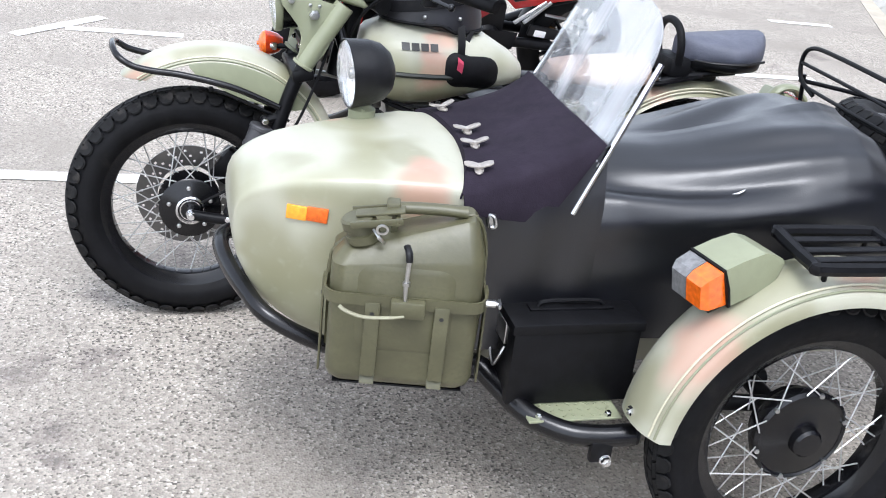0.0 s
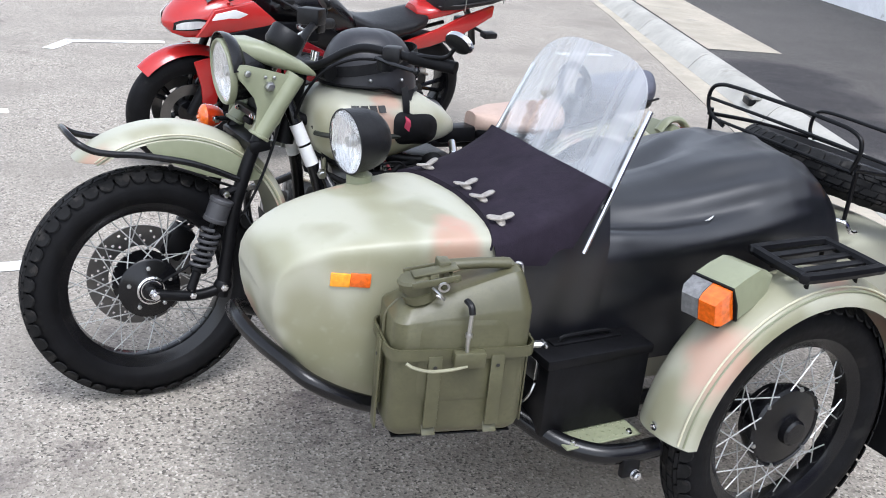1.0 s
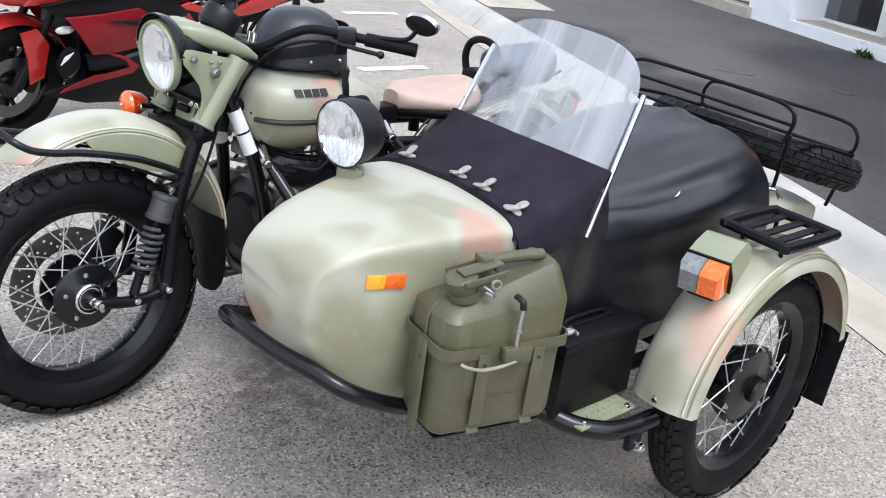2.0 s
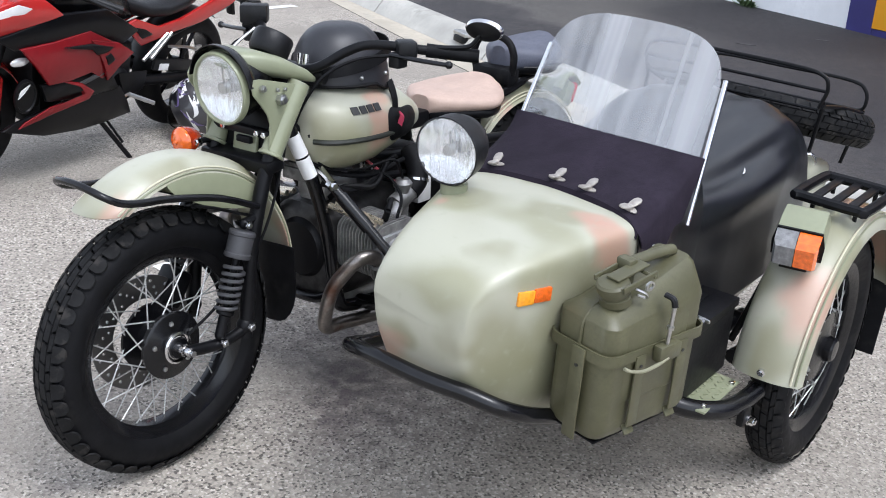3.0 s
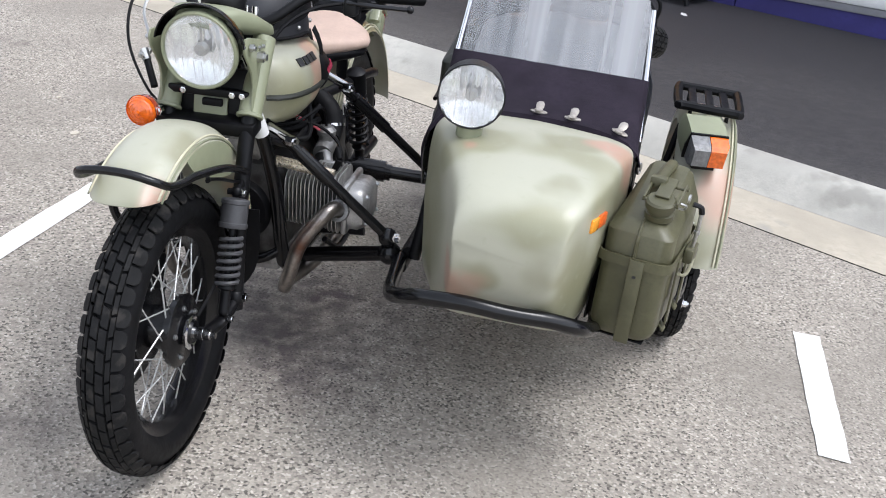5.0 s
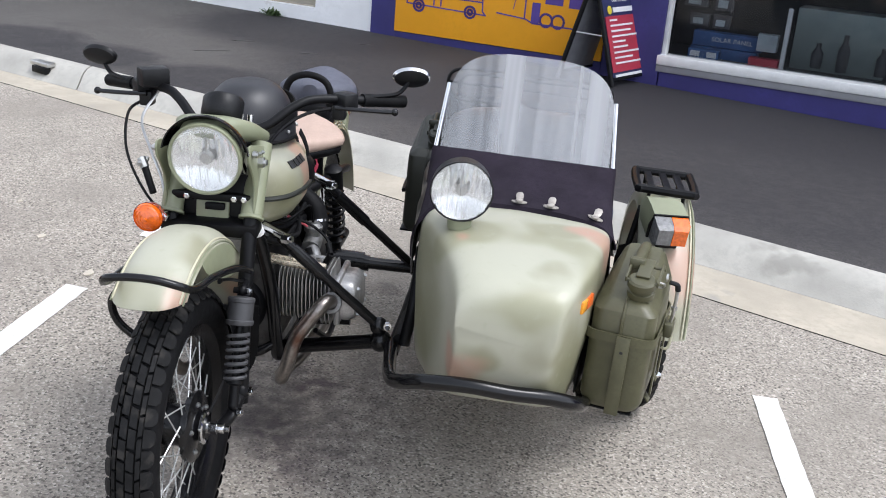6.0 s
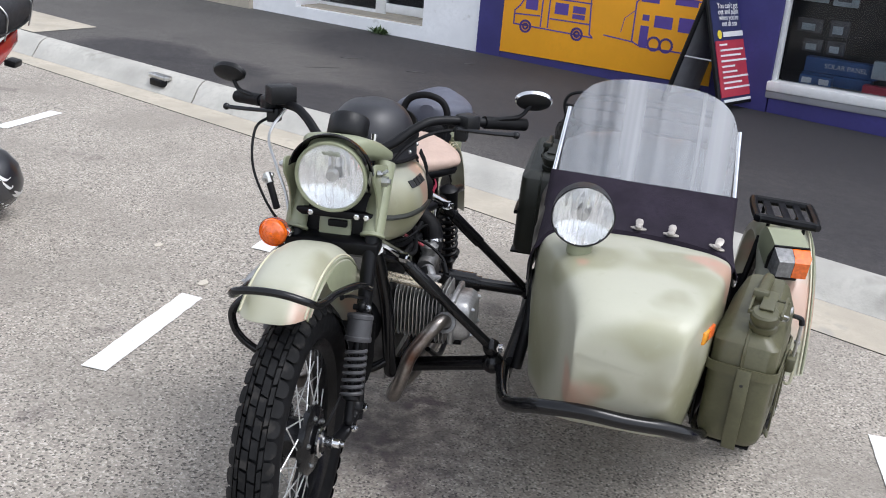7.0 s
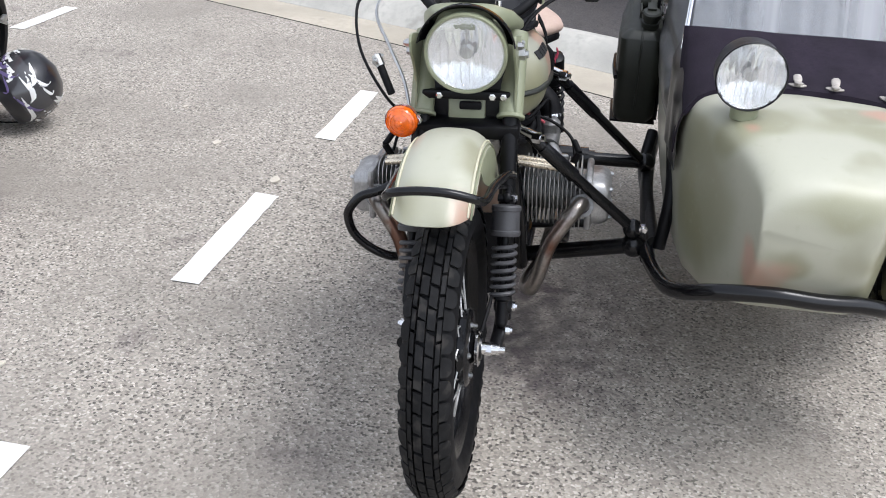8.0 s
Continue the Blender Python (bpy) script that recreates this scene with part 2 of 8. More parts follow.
RUBBER = material("tyre_rubber", (0.0045, 0.0045, 0.0054), 0.6, vary=0.35, scale=18, bump=0.2, spots=(0.012, 0.0115, 0.011), spot_scale=14, spot_at=0.6, spec=0.17)
TREAD = material("dusty_tread_rubber", (0.009, 0.009, 0.0095), 0.7, vary=0.4, scale=25, bump=0.25, spots=(0.026, 0.024, 0.022), spot_scale=30, spot_at=0.55, spec=0.2)
PLASTIC = material("black_plastic", (0.008, 0.008, 0.009), 0.42, vary=0.25, scale=40, bump=0.15, bump_scale=200, spec=0.3)
VINYL = material("black_vinyl_cover", (0.004, 0.0044, 0.0065), 0.32, vary=0.2, scale=6, bump=0.08, bump_scale=220, spec=0.85)
CANVAS = material("plum_canvas", (0.02, 0.0152, 0.024), 0.85, spec=0.15, vary=0.2, scale=9, bump=0.3, bump_scale=300)
CHROME = material("chrome", (0.75, 0.75, 0.76), 0.12, 1.0, vary=0.05, scale=30)
STEEL = material("brushed_steel", (0.55, 0.55, 0.54), 0.3, 1.0, vary=0.12, scale=40)
ALLOY = material("cast_alloy", (0.4, 0.395, 0.39), 0.38, 0.65, vary=0.25, scale=25, bump=0.2, spots=(0.16, 0.15, 0.145), spot_scale=16, spot_at=0.58)
FINALLOY = material("weathered_fin_alloy", (0.44, 0.43, 0.42), 0.45, 0.6, vary=0.3, scale=30, bump=0.2)
BRASS = material("pale_brass", (0.78, 0.69, 0.54), 0.28, 0.8, vary=0.15, scale=40)
DARKALLOY = material("dark_cast_alloy", (0.23, 0.227, 0.222), 0.45, 0.6, vary=0.25, scale=25, bump=0.25, spots=(0.05, 0.048, 0.045), spot_scale=18, spot_at=0.58)
EXHAUST = material("heated_exhaust_steel", (0.25, 0.225, 0.205), 0.32, 0.9, vary=0.25, scale=16, spots=(0.13, 0.07, 0.05), spot_scale=9, spot_at=0.55)
AMBER = material("amber_lens", (0.9, 0.15, 0.008), 0.12, vary=0.2, scale=90, coat=1.0)
REDLENS = material("red_lens", (0.6, 0.02, 0.025), 0.2, vary=0.12, scale=60, coat=0.6)
CLEARLENS = material("fluted_clear_lens", (0.88, 0.89, 0.9), 0.2, 0.55, vary=0.12, scale=16, bump=0.9, bump_scale=22, coat=0.6, streak=(1, 5, 0.5))
GREYLENS = material("grey_clear_lens", (0.22, 0.22, 0.22), 0.3, 0.1, vary=0.25, scale=70, bump=0.5, bump_scale=90, coat=0.25)
REFLECTOR = material("silvered_reflector", (0.97, 0.97, 0.97), 0.14, 0.85, vary=0.03, scale=40)
GREYPLASTIC = material("grey_plastic", (0.05, 0.05, 0.054), 0.5, vary=0.15, scale=30, bump=0.1)
SADDLE = material("tan_saddle_leather", (0.48, 0.35, 0.285), 0.6, vary=0.08, scale=16, bump=0.2, bump_scale=120)
SLATE = material("slate_blue_seat", (0.09, 0.095, 0.125), 0.6, vary=0.15, scale=12, bump=0.25, bump_scale=160)
BADGE = material("pewter_badge", (0.42, 0.385, 0.345), 0.35, 0.45, vary=0.15, scale=80, bump=0.3, bump_scale=200)
RED = material("gloss_red_paint", (0.42, 0.02, 0.018), 0.2, vary=0.06, scale=3, coat=0.45)
# Darker copy of the red, with the flanks' shade put into its colour.
SHADEDRED = material("shaded_red_paint", (0.2, 0.008, 0.012), 0.25, vary=0.15, scale=4, coat=0.12, spec=0.3)
WHITE = material("white_plastic", (0.75, 0.75, 0.74), 0.4, vary=0.06, scale=14)
HELMET_BLACK = material("matt_black_helmet", (0.022, 0.022, 0.026), 0.42, vary=0.15, scale=14)
ACRYLIC = clear_plastic("clear_acrylic", 0.16, gloss=0.12, edge=0.4, streak=(0.4, 9, 0.22))
LAMPGLASS = clear_plastic("lamp_glass", 0.12, (0.98, 0.985, 0.985), streak=(30, 30, 2))
GLASS = clear_plastic("window_glass", 0.004, (0.7, 0.72, 0.74), 0.02, 0.4)
ROAD = asphalt("pale_asphalt", (0.345, 0.311, 0.267), (0.6, 0.55, 0.49), (0.066, 0.051, 0.055), 3.0, 0.4, OIL_AND_SHADE, 0.5)
# Wide, nearly even dark patches laid over parts of the footpath.
PATH_DARK = asphalt("dark_footpath_asphalt", (0.095, 0.088, 0.083), (0.15, 0.145, 0.135), (0.02, 0.0185, 0.022), 11.0, 0.3, [(5.2, -2.4, 2.4), (7.4, -3.2, 2.6), (6.2, -0.4, 1.6), (7.6, 1.2, 1.1), (5.2, 2.4, 0.45), (5.6, 3.1, 0.45), (4.8, 1.4, 0.5)], 0.85, 0.8)
CONCRETE = material("pale_concrete", (0.44, 0.395, 0.32), 0.85, vary=0.13, scale=3, bump=0.35, bump_scale=90, spots=(0.33, 0.31, 0.27), spot_scale=5, spot_at=0.62)
KERBSTONE = material("kerb_concrete", (0.44, 0.425, 0.385), 0.85, vary=0.14, scale=3, bump=0.35, bump_scale=90, spots=(0.3, 0.29, 0.26), spot_scale=4, spot_at=0.6)
LINE = material("road_marking_paint", (0.78, 0.77, 0.74), 0.7, vary=0.06, scale=8, bump=0.4, bump_scale=120, spots=(0.5, 0.48, 0.45), spot_scale=40, spot_at=0.66)
WALL = material("white_render", (0.86, 0.86, 0.87), 0.8, vary=0.06, scale=3, bump=0.3, bump_scale=50, spots=(0.6, 0.59, 0.57), spot_scale=7, spot_at=0.68)
NAVY = material("navy_paint", (0.035, 0.03, 0.16), 0.5, vary=0.12, scale=4, bump=0.15, bump_scale=50)
ORANGE = material("orange_sign_panel", (0.95, 0.42, 0.015), 0.5, vary=0.04, scale=3)
MARK = material("purple_print", (0.09, 0.05, 0.28), 0.5, vary=0.06, scale=10)
SIGNRED = material("red_print", (0.42, 0.035, 0.06), 0.5, vary=0.08, scale=5)
SIGNNAVY = material("navy_print", (0.025, 0.03, 0.10), 0.5, vary=0.08, scale=5)
PRINT = material("white_print", (0.75, 0.75, 0.75), 0.5, vary=0.03, scale=10)
# Near-black: the gloom of the unlit rooms is put into this colour.
DARKROOM = material("unlit_interior", (0.03, 0.03, 0.035), 0.7, vary=0.2, scale=3)
LEAF = material("weed_leaf", (0.06, 0.10, 0.03), 0.6, vary=0.3, scale=20)
STRAW = material("dry_leaf_litter", (0.55, 0.5, 0.42), 0.8, vary=0.2, scale=20)
INK = material("dark_lettering", (0.02, 0.02, 0.02), 0.5, vary=0.1, scale=10)


# ---- mesh helpers ----
def thing(name, base, label, category, group="", turn=None):
    ob = new(name)
    ob.matrix_basis = turn if turn is not None else Matrix.Translation(base)
    ob.empty_display_size = 0.1
    return tagged(ob, label, category, group)


def part(name, bm, mat, parent, label="", local=False, smooth=True, angle=38):
    """Links a bmesh as one mesh object under a thing or a part. Shapes are given in world places, or, if local, in the thing's own."""
    root = parent
    while root is not None and root.parent is not None:
        root = root.parent
    if root is not None and not local:
        bm.transform(root.matrix_basis.inverted())
    bmesh.ops.recalc_face_normals(bm, faces=bm.faces)
    me = bpy.data.meshes.new(name)
    bm.to_mesh(me)
    bm.free()
    me.materials.append(mat)
    if smooth:
        me.shade_smooth()
        me.set_sharp_from_angle(angle=radians(angle))
    ob = new(name, me)
    ob.parent = parent
    if label:
        tagged(ob, label)
    return ob


def pieces(name, bms, mat, parent, label="", local=False):
    """Several alike small parts, each an object of its own."""
    return [part(name, b, mat, parent, label, local) for b in bms]


def merged(*bms):
    out = bmesh.new()
    for b in bms:
        me = bpy.data.meshes.new("tmp")
        b.to_mesh(me)
        b.free()
        out.from_mesh(me)
        bpy.data.meshes.remove(me)
    return out


def box(c, s, bevel=0.0, seg=2, turn=None):
    bm = bmesh.new()
    bmesh.ops.create_cube(bm, size=1)
    bmesh.ops.scale(bm, vec=s, verts=bm.verts)
    if bevel:
        bmesh.ops.bevel(bm, geom=bm.edges[:], offset=bevel, segments=seg, affect="EDGES", profile=0.5)
    if turn is not None:
        bm.transform(turn)
    bmesh.ops.translate(bm, vec=c, verts=bm.verts)
    return bm


def curve_points(pts, n=6, closed=False):
    """A smooth line through the points (Catmull-Rom)."""
    p = [Vector(q) for q in pts]
    out = []
    k = len(p)
    for i in range(k if closed else k - 1):
        if closed:
            a, b, c, d = p[i - 1], p[i], p[(i + 1) % k], p[(i + 2) % k]
        else:
            b, c = p[i], p[i + 1]
            a = p[i - 1] if i else b * 2 - c
            d = p[i + 2] if i + 2 < k else c * 2 - b
        for j in range(n):
            t = j / n
            out.append(0.5 * ((2 * b) + (c - a) * t + (2 * a - 5 * b + 4 * c - d) * t * t + (3 * b - a - 3 * c + d) * t ** 3))
    if not closed:
        out.append(p[-1])
    return out


def tube(pts, r, seg=10, n=6, closed=False, smooth=True, taper=None, flat=1.0):
    """A round bar along a line of points. taper: radius at the far end; flat: squash across the bar's own up."""
    line = curve_points(pts, n, closed) if smooth and len(pts) > 2 else [Vector(q) for q in pts]
    bm = bmesh.new()
    rings = []
    k = len(line)
    t0 = (line[1] - line[0]).normalized()
    up = Vector((0, 0, 1)) if abs(t0.z) < 0.9 else Vector((1, 0, 0))
    for i, q in enumerate(line):
        if closed:
            d = line[(i + 1) % k] - line[i - 1]
        else:
            d = line[min(i + 1, k - 1)] - line[max(i - 1, 0)]
        d.normalize()
        side = d.cross(up).normalized()
        up = side.cross(d).normalized()
        rad = r if taper is None else r + (taper - r) * i / (k - 1)
        rings.append([bm.verts.new(q + side * (rad * math.cos(a)) + up * (rad * flat * math.sin(a))) for a in (2 * math.pi * j / seg for j in range(seg))])
    for i in range(k if closed else k - 1):
        a, b = rings[i], rings[(i + 1) % k]
        for j in range(seg):
            bm.faces.new((a[j], a[(j + 1) % seg], b[(j + 1) % seg], b[j]))
    if not closed:
        bm.faces.new(rings[0][::-1])
        bm.faces.new(rings[-1])
    return bm


def along(a, b):
    """The turn and place that bring the z axis from the origin onto the line from a to b."""
    a, b = Vector(a), Vector(b)
    return Matrix.Translation(a) @ (b - a).to_track_quat("Z", "Y").to_matrix().to_4x4()


def lathe(profile, m=None, seg=32, closed=False):
    """A shape turned about z from (radius, height) pairs, then placed by m. closed: the profile is a loop."""
    bm = bmesh.new()
    rings = []
    for r, h in profile:
        if r < 1e-5:
            rings.append([bm.verts.new((0, 0, h))])
        else:
            rings.append([bm.verts.new((r * math.cos(a), r * math.sin(a), h)) for a in (2 * math.pi * j / seg for j in range(seg))])
    k = len(rings)
    for i in range(k if closed else k - 1):
        a, b = rings[i], rings[(i + 1) % k]
        for j in range(seg):
            q = (j + 1) % seg
            f = [a[j % len(a)], a[q % len(a)], b[q % len(b)], b[j % len(b)]]
            f = list(dict.fromkeys(f))
            if len(f) > 2:
                bm.faces.new(f)
    if m is not None:
        bm.transform(m)
    return bm


def rod(a, b, r, seg=12, r2=None):
    return tube([a, b], r, seg, taper=r2, smooth=False)


def loft(rings, cap=True, closed=True):
    """A skin over rings of equally many points."""
    bm = bmesh.new()
    vs = [[bm.verts.new(p) for p in ring] for ring in rings]
    n = len(vs[0])
    for a, b in zip(vs, vs[1:]):
        for j in range(n if closed else n - 1):
            q = (j + 1) % n
            bm.faces.new((a[j], a[q], b[q], b[j]))
    if cap and closed:
        bm.faces.new(vs[0][::-1])
        bm.faces.new(vs[-1])
    return bm


def slab(outline, depth, m=None, bevel=0.0):
    """A flat plate: an outline in x, y raised by depth in z, then placed by m."""
    bm = bmesh.new()
    f = bm.faces.new([bm.verts.new((*p, 0)) for p in outline])
    ext = bmesh.ops.extrude_face_region(bm, geom=[f])
    bmesh.ops.translate(bm, vec=(0, 0, depth), verts=[v for v in ext["geom"] if isinstance(v, bmesh.types.BMVert)])
    if bevel:
        bmesh.ops.bevel(bm, geom=bm.edges[:], offset=bevel, segments=2, affect="EDGES", profile=0.5)
    if m is not None:
        bm.transform(m)
    return bm


def rounded(w, h, r, n=5):
    """A rounded rectangle about the origin, as an outline."""
    out = []
    for cx, cy, a0 in ((w / 2 - r, h / 2 - r, 0), (-w / 2 + r, h / 2 - r, 90), (-w / 2 + r, -h / 2 + r, 180), (w / 2 - r, -h / 2 + r, 270)):
        for i in range(n + 1):
            a = radians(a0 + 90 * i / n)
            out.append((cx + r * math.cos(a), cy + r * math.sin(a)))
    return out


def superellipse(cy, cz, hw, hu, hd, n, seg, x):
    """A squarish ring across x: half width hw, hu up and hd down from its middle."""
    ring = []
    for j in range(seg):
        a = 2 * math.pi * j / seg
        c, s = math.cos(a), math.sin(a)
        yy = math.copysign(abs(c) ** (2 / n), c) * hw
        zz = math.copysign(abs(s) ** (2 / n), s) * (hu if s > 0 else hd)
        ring.append((x, cy + yy, cz + zz))
    return ring


def interp(x, xs, ys):
    return float(np.interp(x, xs, ys))


def plate_skin(cols, off):
    """A sheet of even thickness from columns of points, its back set off by the vector off."""
    bm = bmesh.new()
    a = [[bm.verts.new(p) for p in c] for c in cols]
    b = [[bm.verts.new(Vector(p) + Vector(off)) for p in c] for c in cols]
    n, k = len(cols), len(cols[0])
    for i in range(n - 1):
        for j in range(k - 1):
            bm.faces.new((a[i][j], a[i + 1][j], a[i + 1][j + 1], a[i][j + 1]))
            bm.faces.new((b[i][j + 1], b[i + 1][j + 1], b[i + 1][j], b[i][j]))
        bm.faces.new((a[i][0], b[i][0], b[i + 1][0], a[i + 1][0]))
        bm.faces.new((a[i][-1], a[i + 1][-1], b[i + 1][-1], b[i][-1]))
    for j in range(k - 1):
        bm.faces.new((a[0][j], a[0][j + 1], b[0][j + 1], b[0][j]))
        bm.faces.new((a[-1][j], b[-1][j], b[-1][j + 1], a[-1][j + 1]))
    return bm


def thicken(bm, t):
    """Gives an open skin a thickness."""
    bmesh.ops.recalc_face_normals(bm, faces=bm.faces)
    bmesh.ops.solidify(bm, geom=bm.faces[:], thickness=t)
    return bm


def ball(c, r, s=(1, 1, 1), seg=20):
    bm = bmesh.new()
    bmesh.ops.create_uvsphere(bm, u_segments=seg, v_segments=seg // 2 + 2, radius=r)
    bmesh.ops.scale(bm, vec=s, verts=bm.verts)
    bmesh.ops.translate(bm, vec=c, verts=bm.verts)
    return bm


def nut(c, axis, r=0.009, h=0.008):
    c, axis = Vector(c), Vector(axis).normalized()
    return lathe([(0, -h / 2), (r, -h / 2), (r, h / 2), (r * 0.6, h / 2 + 0.001), (r * 0.6, h), (0, h)], along(c, c + axis), 6)


# ---- ground, kerb and footpath ----
def gz(x, y):
    """Height of the road, which falls away a little on both sides of the parked machine."""
    return -0.014 * min(max(0.0, y - 0.9), 8) + 0.014 * max(min(0.0, y + 0.15), -8)


def kerb_x(y):
    return 3.52 + 0.47 * y


def gutter_x(y):
    return 3.13 + 0.515 * min(max(y, -4), 6) + 0.47 * (y - min(max(y, -4), 6))


def path_z(x, y):
    return max(0.04, 0.125 - 0.012 * max(0.0, x - 3.4)) + gz(x, y) * 0.6


def sheet(xs_of, ys, zf, us):
    """A ground strip: for each y, points at the fractions us between two x lines."""
    bm = bmesh.new()
    rows = []
    for y in ys:
        a, b = xs_of(y)
        rows.append([bm.verts.new((a + (b - a) * u, y, zf(a + (b - a) * u, y))) for u in us])
    for p, q in zip(rows, rows[1:]):
        for i in range(len(us) - 1):
            bm.faces.new((p[i], p[i + 1], q[i + 1], q[i]))
    return bm


ys = [-300, -60, -20, -8, -5, -4, -3, -2, -1.5, -1, -0.5, -0.15, 0, 0.5, 0.9, 1.5, 2, 3, 4, 5, 6, 8, 9, 12, 20, 60, 300]
us = [i / 8 for i in range(9)]
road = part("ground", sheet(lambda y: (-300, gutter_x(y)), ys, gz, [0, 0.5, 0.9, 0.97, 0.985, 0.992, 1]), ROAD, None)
tagged(road, "pale worn asphalt car park with stone chips, oil stains and painted shade", "ground", kind="structure")
gut = part("gutter", sheet(lambda y: (gutter_x(y), kerb_x(y) - 0.01), ys, lambda x, y: gz(x, y) + 0.004, us), CONCRETE, None)
tagged(gut, "pale cream concrete gutter strip along the kerb", "gutter", kind="structure")
footpath = part("pavement", sheet(lambda y: (kerb_x(y) + 0.23, kerb_x(y) + 300), ys, path_z, [0, 0.004, 0.008, 0.012, 0.02, 0.05, 1]), PATH_DARK, None)
tagged(footpath, "dark grey asphalt footpath in front of the shops", "pavement", kind="structure")

kerb = thing("kerb", (kerb_x(0), 0, 0), "low grey concrete kerb with a rounded nose and a drain slot", "kerb")
kerb["kind"] = "structure"


def kerb_stone(y0, y1):
    rings = []
    for y in np.linspace(y0, y1, 5):
        k, g, p = kerb_x(y), gz(kerb_x(y), y), path_z(kerb_x(y), y)
        prof = [(-0.02, g - 0.05), (-0.012, g + 0.006), (0.02, g + 0.03), (0.07, p - 0.045), (0.11, p - 0.018), (0.16, p - 0.002), (0.23, p + 0.003), (0.23, g - 0.05)]
        rings.append([(k + dx, y, z) for dx, z in prof])
    return loft(rings)


y = -9.0
while y < 14:
    if not 2.0 < y + 1.2 < 2.45:
        part("kerbstone", kerb_stone(y + 0.006, y + 1.594), KERBSTONE, kerb)
    y += 1.6
dy = 2.53
dk = kerb_x(dy) + 0.05
part("drain_slot", merged(box((dk - 0.015, dy, 0.045), (0.05, 0.13, 0.045), 0.006, turn=pose(0, 0, 0, 0, 0, -25))), SATIN, kerb, "dark drain slot in a metal lintel")
part("drain_lintel", box((dk + 0.01, dy, 0.082), (0.07, 0.17, 0.03), 0.006, turn=pose(0, 0, 0, 0, 0, -25)), STEEL, kerb, "dull metal drain lintel")

slab_bm = bmesh.new()
quad = [(5.66, 4.0), (6.31, 3.80), (8.75, 9.0), (8.02, 9.0)]
slab_bm.faces.new([slab_bm.verts.new((px, py, path_z(px, py) + 0.005)) for px, py in quad])
tagged(part("driveway", slab_bm, CONCRETE, None), "pale concrete driveway crossing set in the footpath", "driveway", kind="structure")


def marking(a, b, w=0.09):
    """A painted dash with ragged edges."""
    a, b = Vector((*a, 0)), Vector((*b, 0))
    d = (b - a).normalized()
    s = Vector((-d.y, d.x, 0)) * (w / 2)
    n = 14
    bm = bmesh.new()
    rows = []
    for i in range(n + 1):
        q = a + (b - a) * i / n
        row = []
        for k in (-1, 1):
            v = q + s * k * (1 + random.uniform(-0.06, 0.05)) + d * random.uniform(-0.008, 0.008)
            row.append(bm.verts.new((v.x, v.y, gz(v.x, v.y) + 0.004)))
        rows.append(row)
    for p, q in zip(rows, rows[1:]):
        bm.faces.new((p[0], p[1], q[1], q[0]))
    return tagged(part("road_marking", bm, LINE, None), "worn white painted bay line on the asphalt", "road marking", "parking bay lines", "structure")


for a, b in (((-0.68, 1.035), (-0.12, 0.995)), ((0.73, 0.905), (1.44, 0.865)), ((2.04, 0.81), (2.71, 0.77)), ((1.375, -1.70), (0.61, -1.685)),
             ((3.3, 2.83), (3.82, 2.77)), ((-0.55, 3.27), (0.07, 3.2)), ((-0.8, 3.08), (-0.36, 3.56)),
             ((4.45, 4.43), (4.94, 4.35)), ((0.72, 5.09), (1.4, 5.02)), ((0.56, 4.83), (0.77, 5.13)), ((-2.0, 1.15), (-1.35, 1.09))):
    marking(a, b)

# ---- shop front ----
SHOP = Matrix.Translation((8.0, 0.84, 0.06)) @ Matrix(((0.3340, -0.9426, 0, 0), (0.9421, 0.3338, 0.03, 0), (-0.0283, -0.01, 0.9995, 0), (0, 0, 0, 1)))
# in SHOP: x runs along the front (to +y), y comes out towards the street, z is up


def front(name, c, s, mat, label="", bevel=0.0, parent=None, cat="", kind="structure"):
    bm = box(c, s, bevel)
    bm.transform(SHOP)
    ob = part(name, bm, mat, parent, label if parent else "")
    if parent is None:
        tagged(ob, label, cat or "wall", kind=kind)
    return ob


front("wall_white_pier", (0.272, -0.27, 1.6), (0.616, 0.6, 3.6), WALL, "white rendered shop wall pier")
front("wall_white_side", (2.42, -0.27, 1.7), (0.62, 0.6, 3.6), WALL, "white rendered shop wall beside the roller door")
front("wall_recess_step", (1.345, -0.17, -0.02), (1.53, 0.4, 0.34), WALL, "white step across the recessed shop entrance")
front("wall_navy_pier", (-0.163, -0.1, 1.6), (0.25, 0.3, 3.7), NAVY, "navy painted pier between the shops")
front("wall_navy_plinth", (-1.29, -0.1, -0.08), (2.0, 0.29, 0.27), NAVY, "navy painted plinth below the orange panel")
front("wall_navy_upper", (-1.29, -0.1, 3.0), (2.0, 0.29, 0.9), NAVY, "navy painted wall above the orange panel")
front("wall_navy_side", (-2.54, -0.1, 1.5), (0.5, 0.28, 3.6), NAVY, "navy painted wall beside the shop window")
front("wall_navy_sill", (-6.8, -0.1, -0.1), (8.0, 0.26, 0.38), NAVY, "navy painted plinth under the shop window")
front("wall_upper", (-1, -0.15, 4.6), (40, 0.4, 2.2), WALL, "white rendered wall above the shop fronts")
front("wall_far", (14.2, -0.15, 1.7), (20, 0.3, 3.8), WALL, "white rendered wall further along the street")
front("wall_navy_end", (-15.4, -0.15, 1.6), (9.2, 0.3, 3.8), NAVY, "navy painted wall at the end of the shop")
front("building_roof", (-1, -4.2, 5.75), (40, 8.4, 0.12), CONCRETE, "flat roof of the shop row", cat="roof")
front("wall_back", (-1, -8.4, 2.8), (40, 0.3, 6), WALL, "plain back wall of the shop row")
front("floor_shop", (-1, -4.2, -0.04), (40, 8.2, 0.06), DARKROOM, "floor inside the shops, coloured dark for unlit rooms", cat="floor")

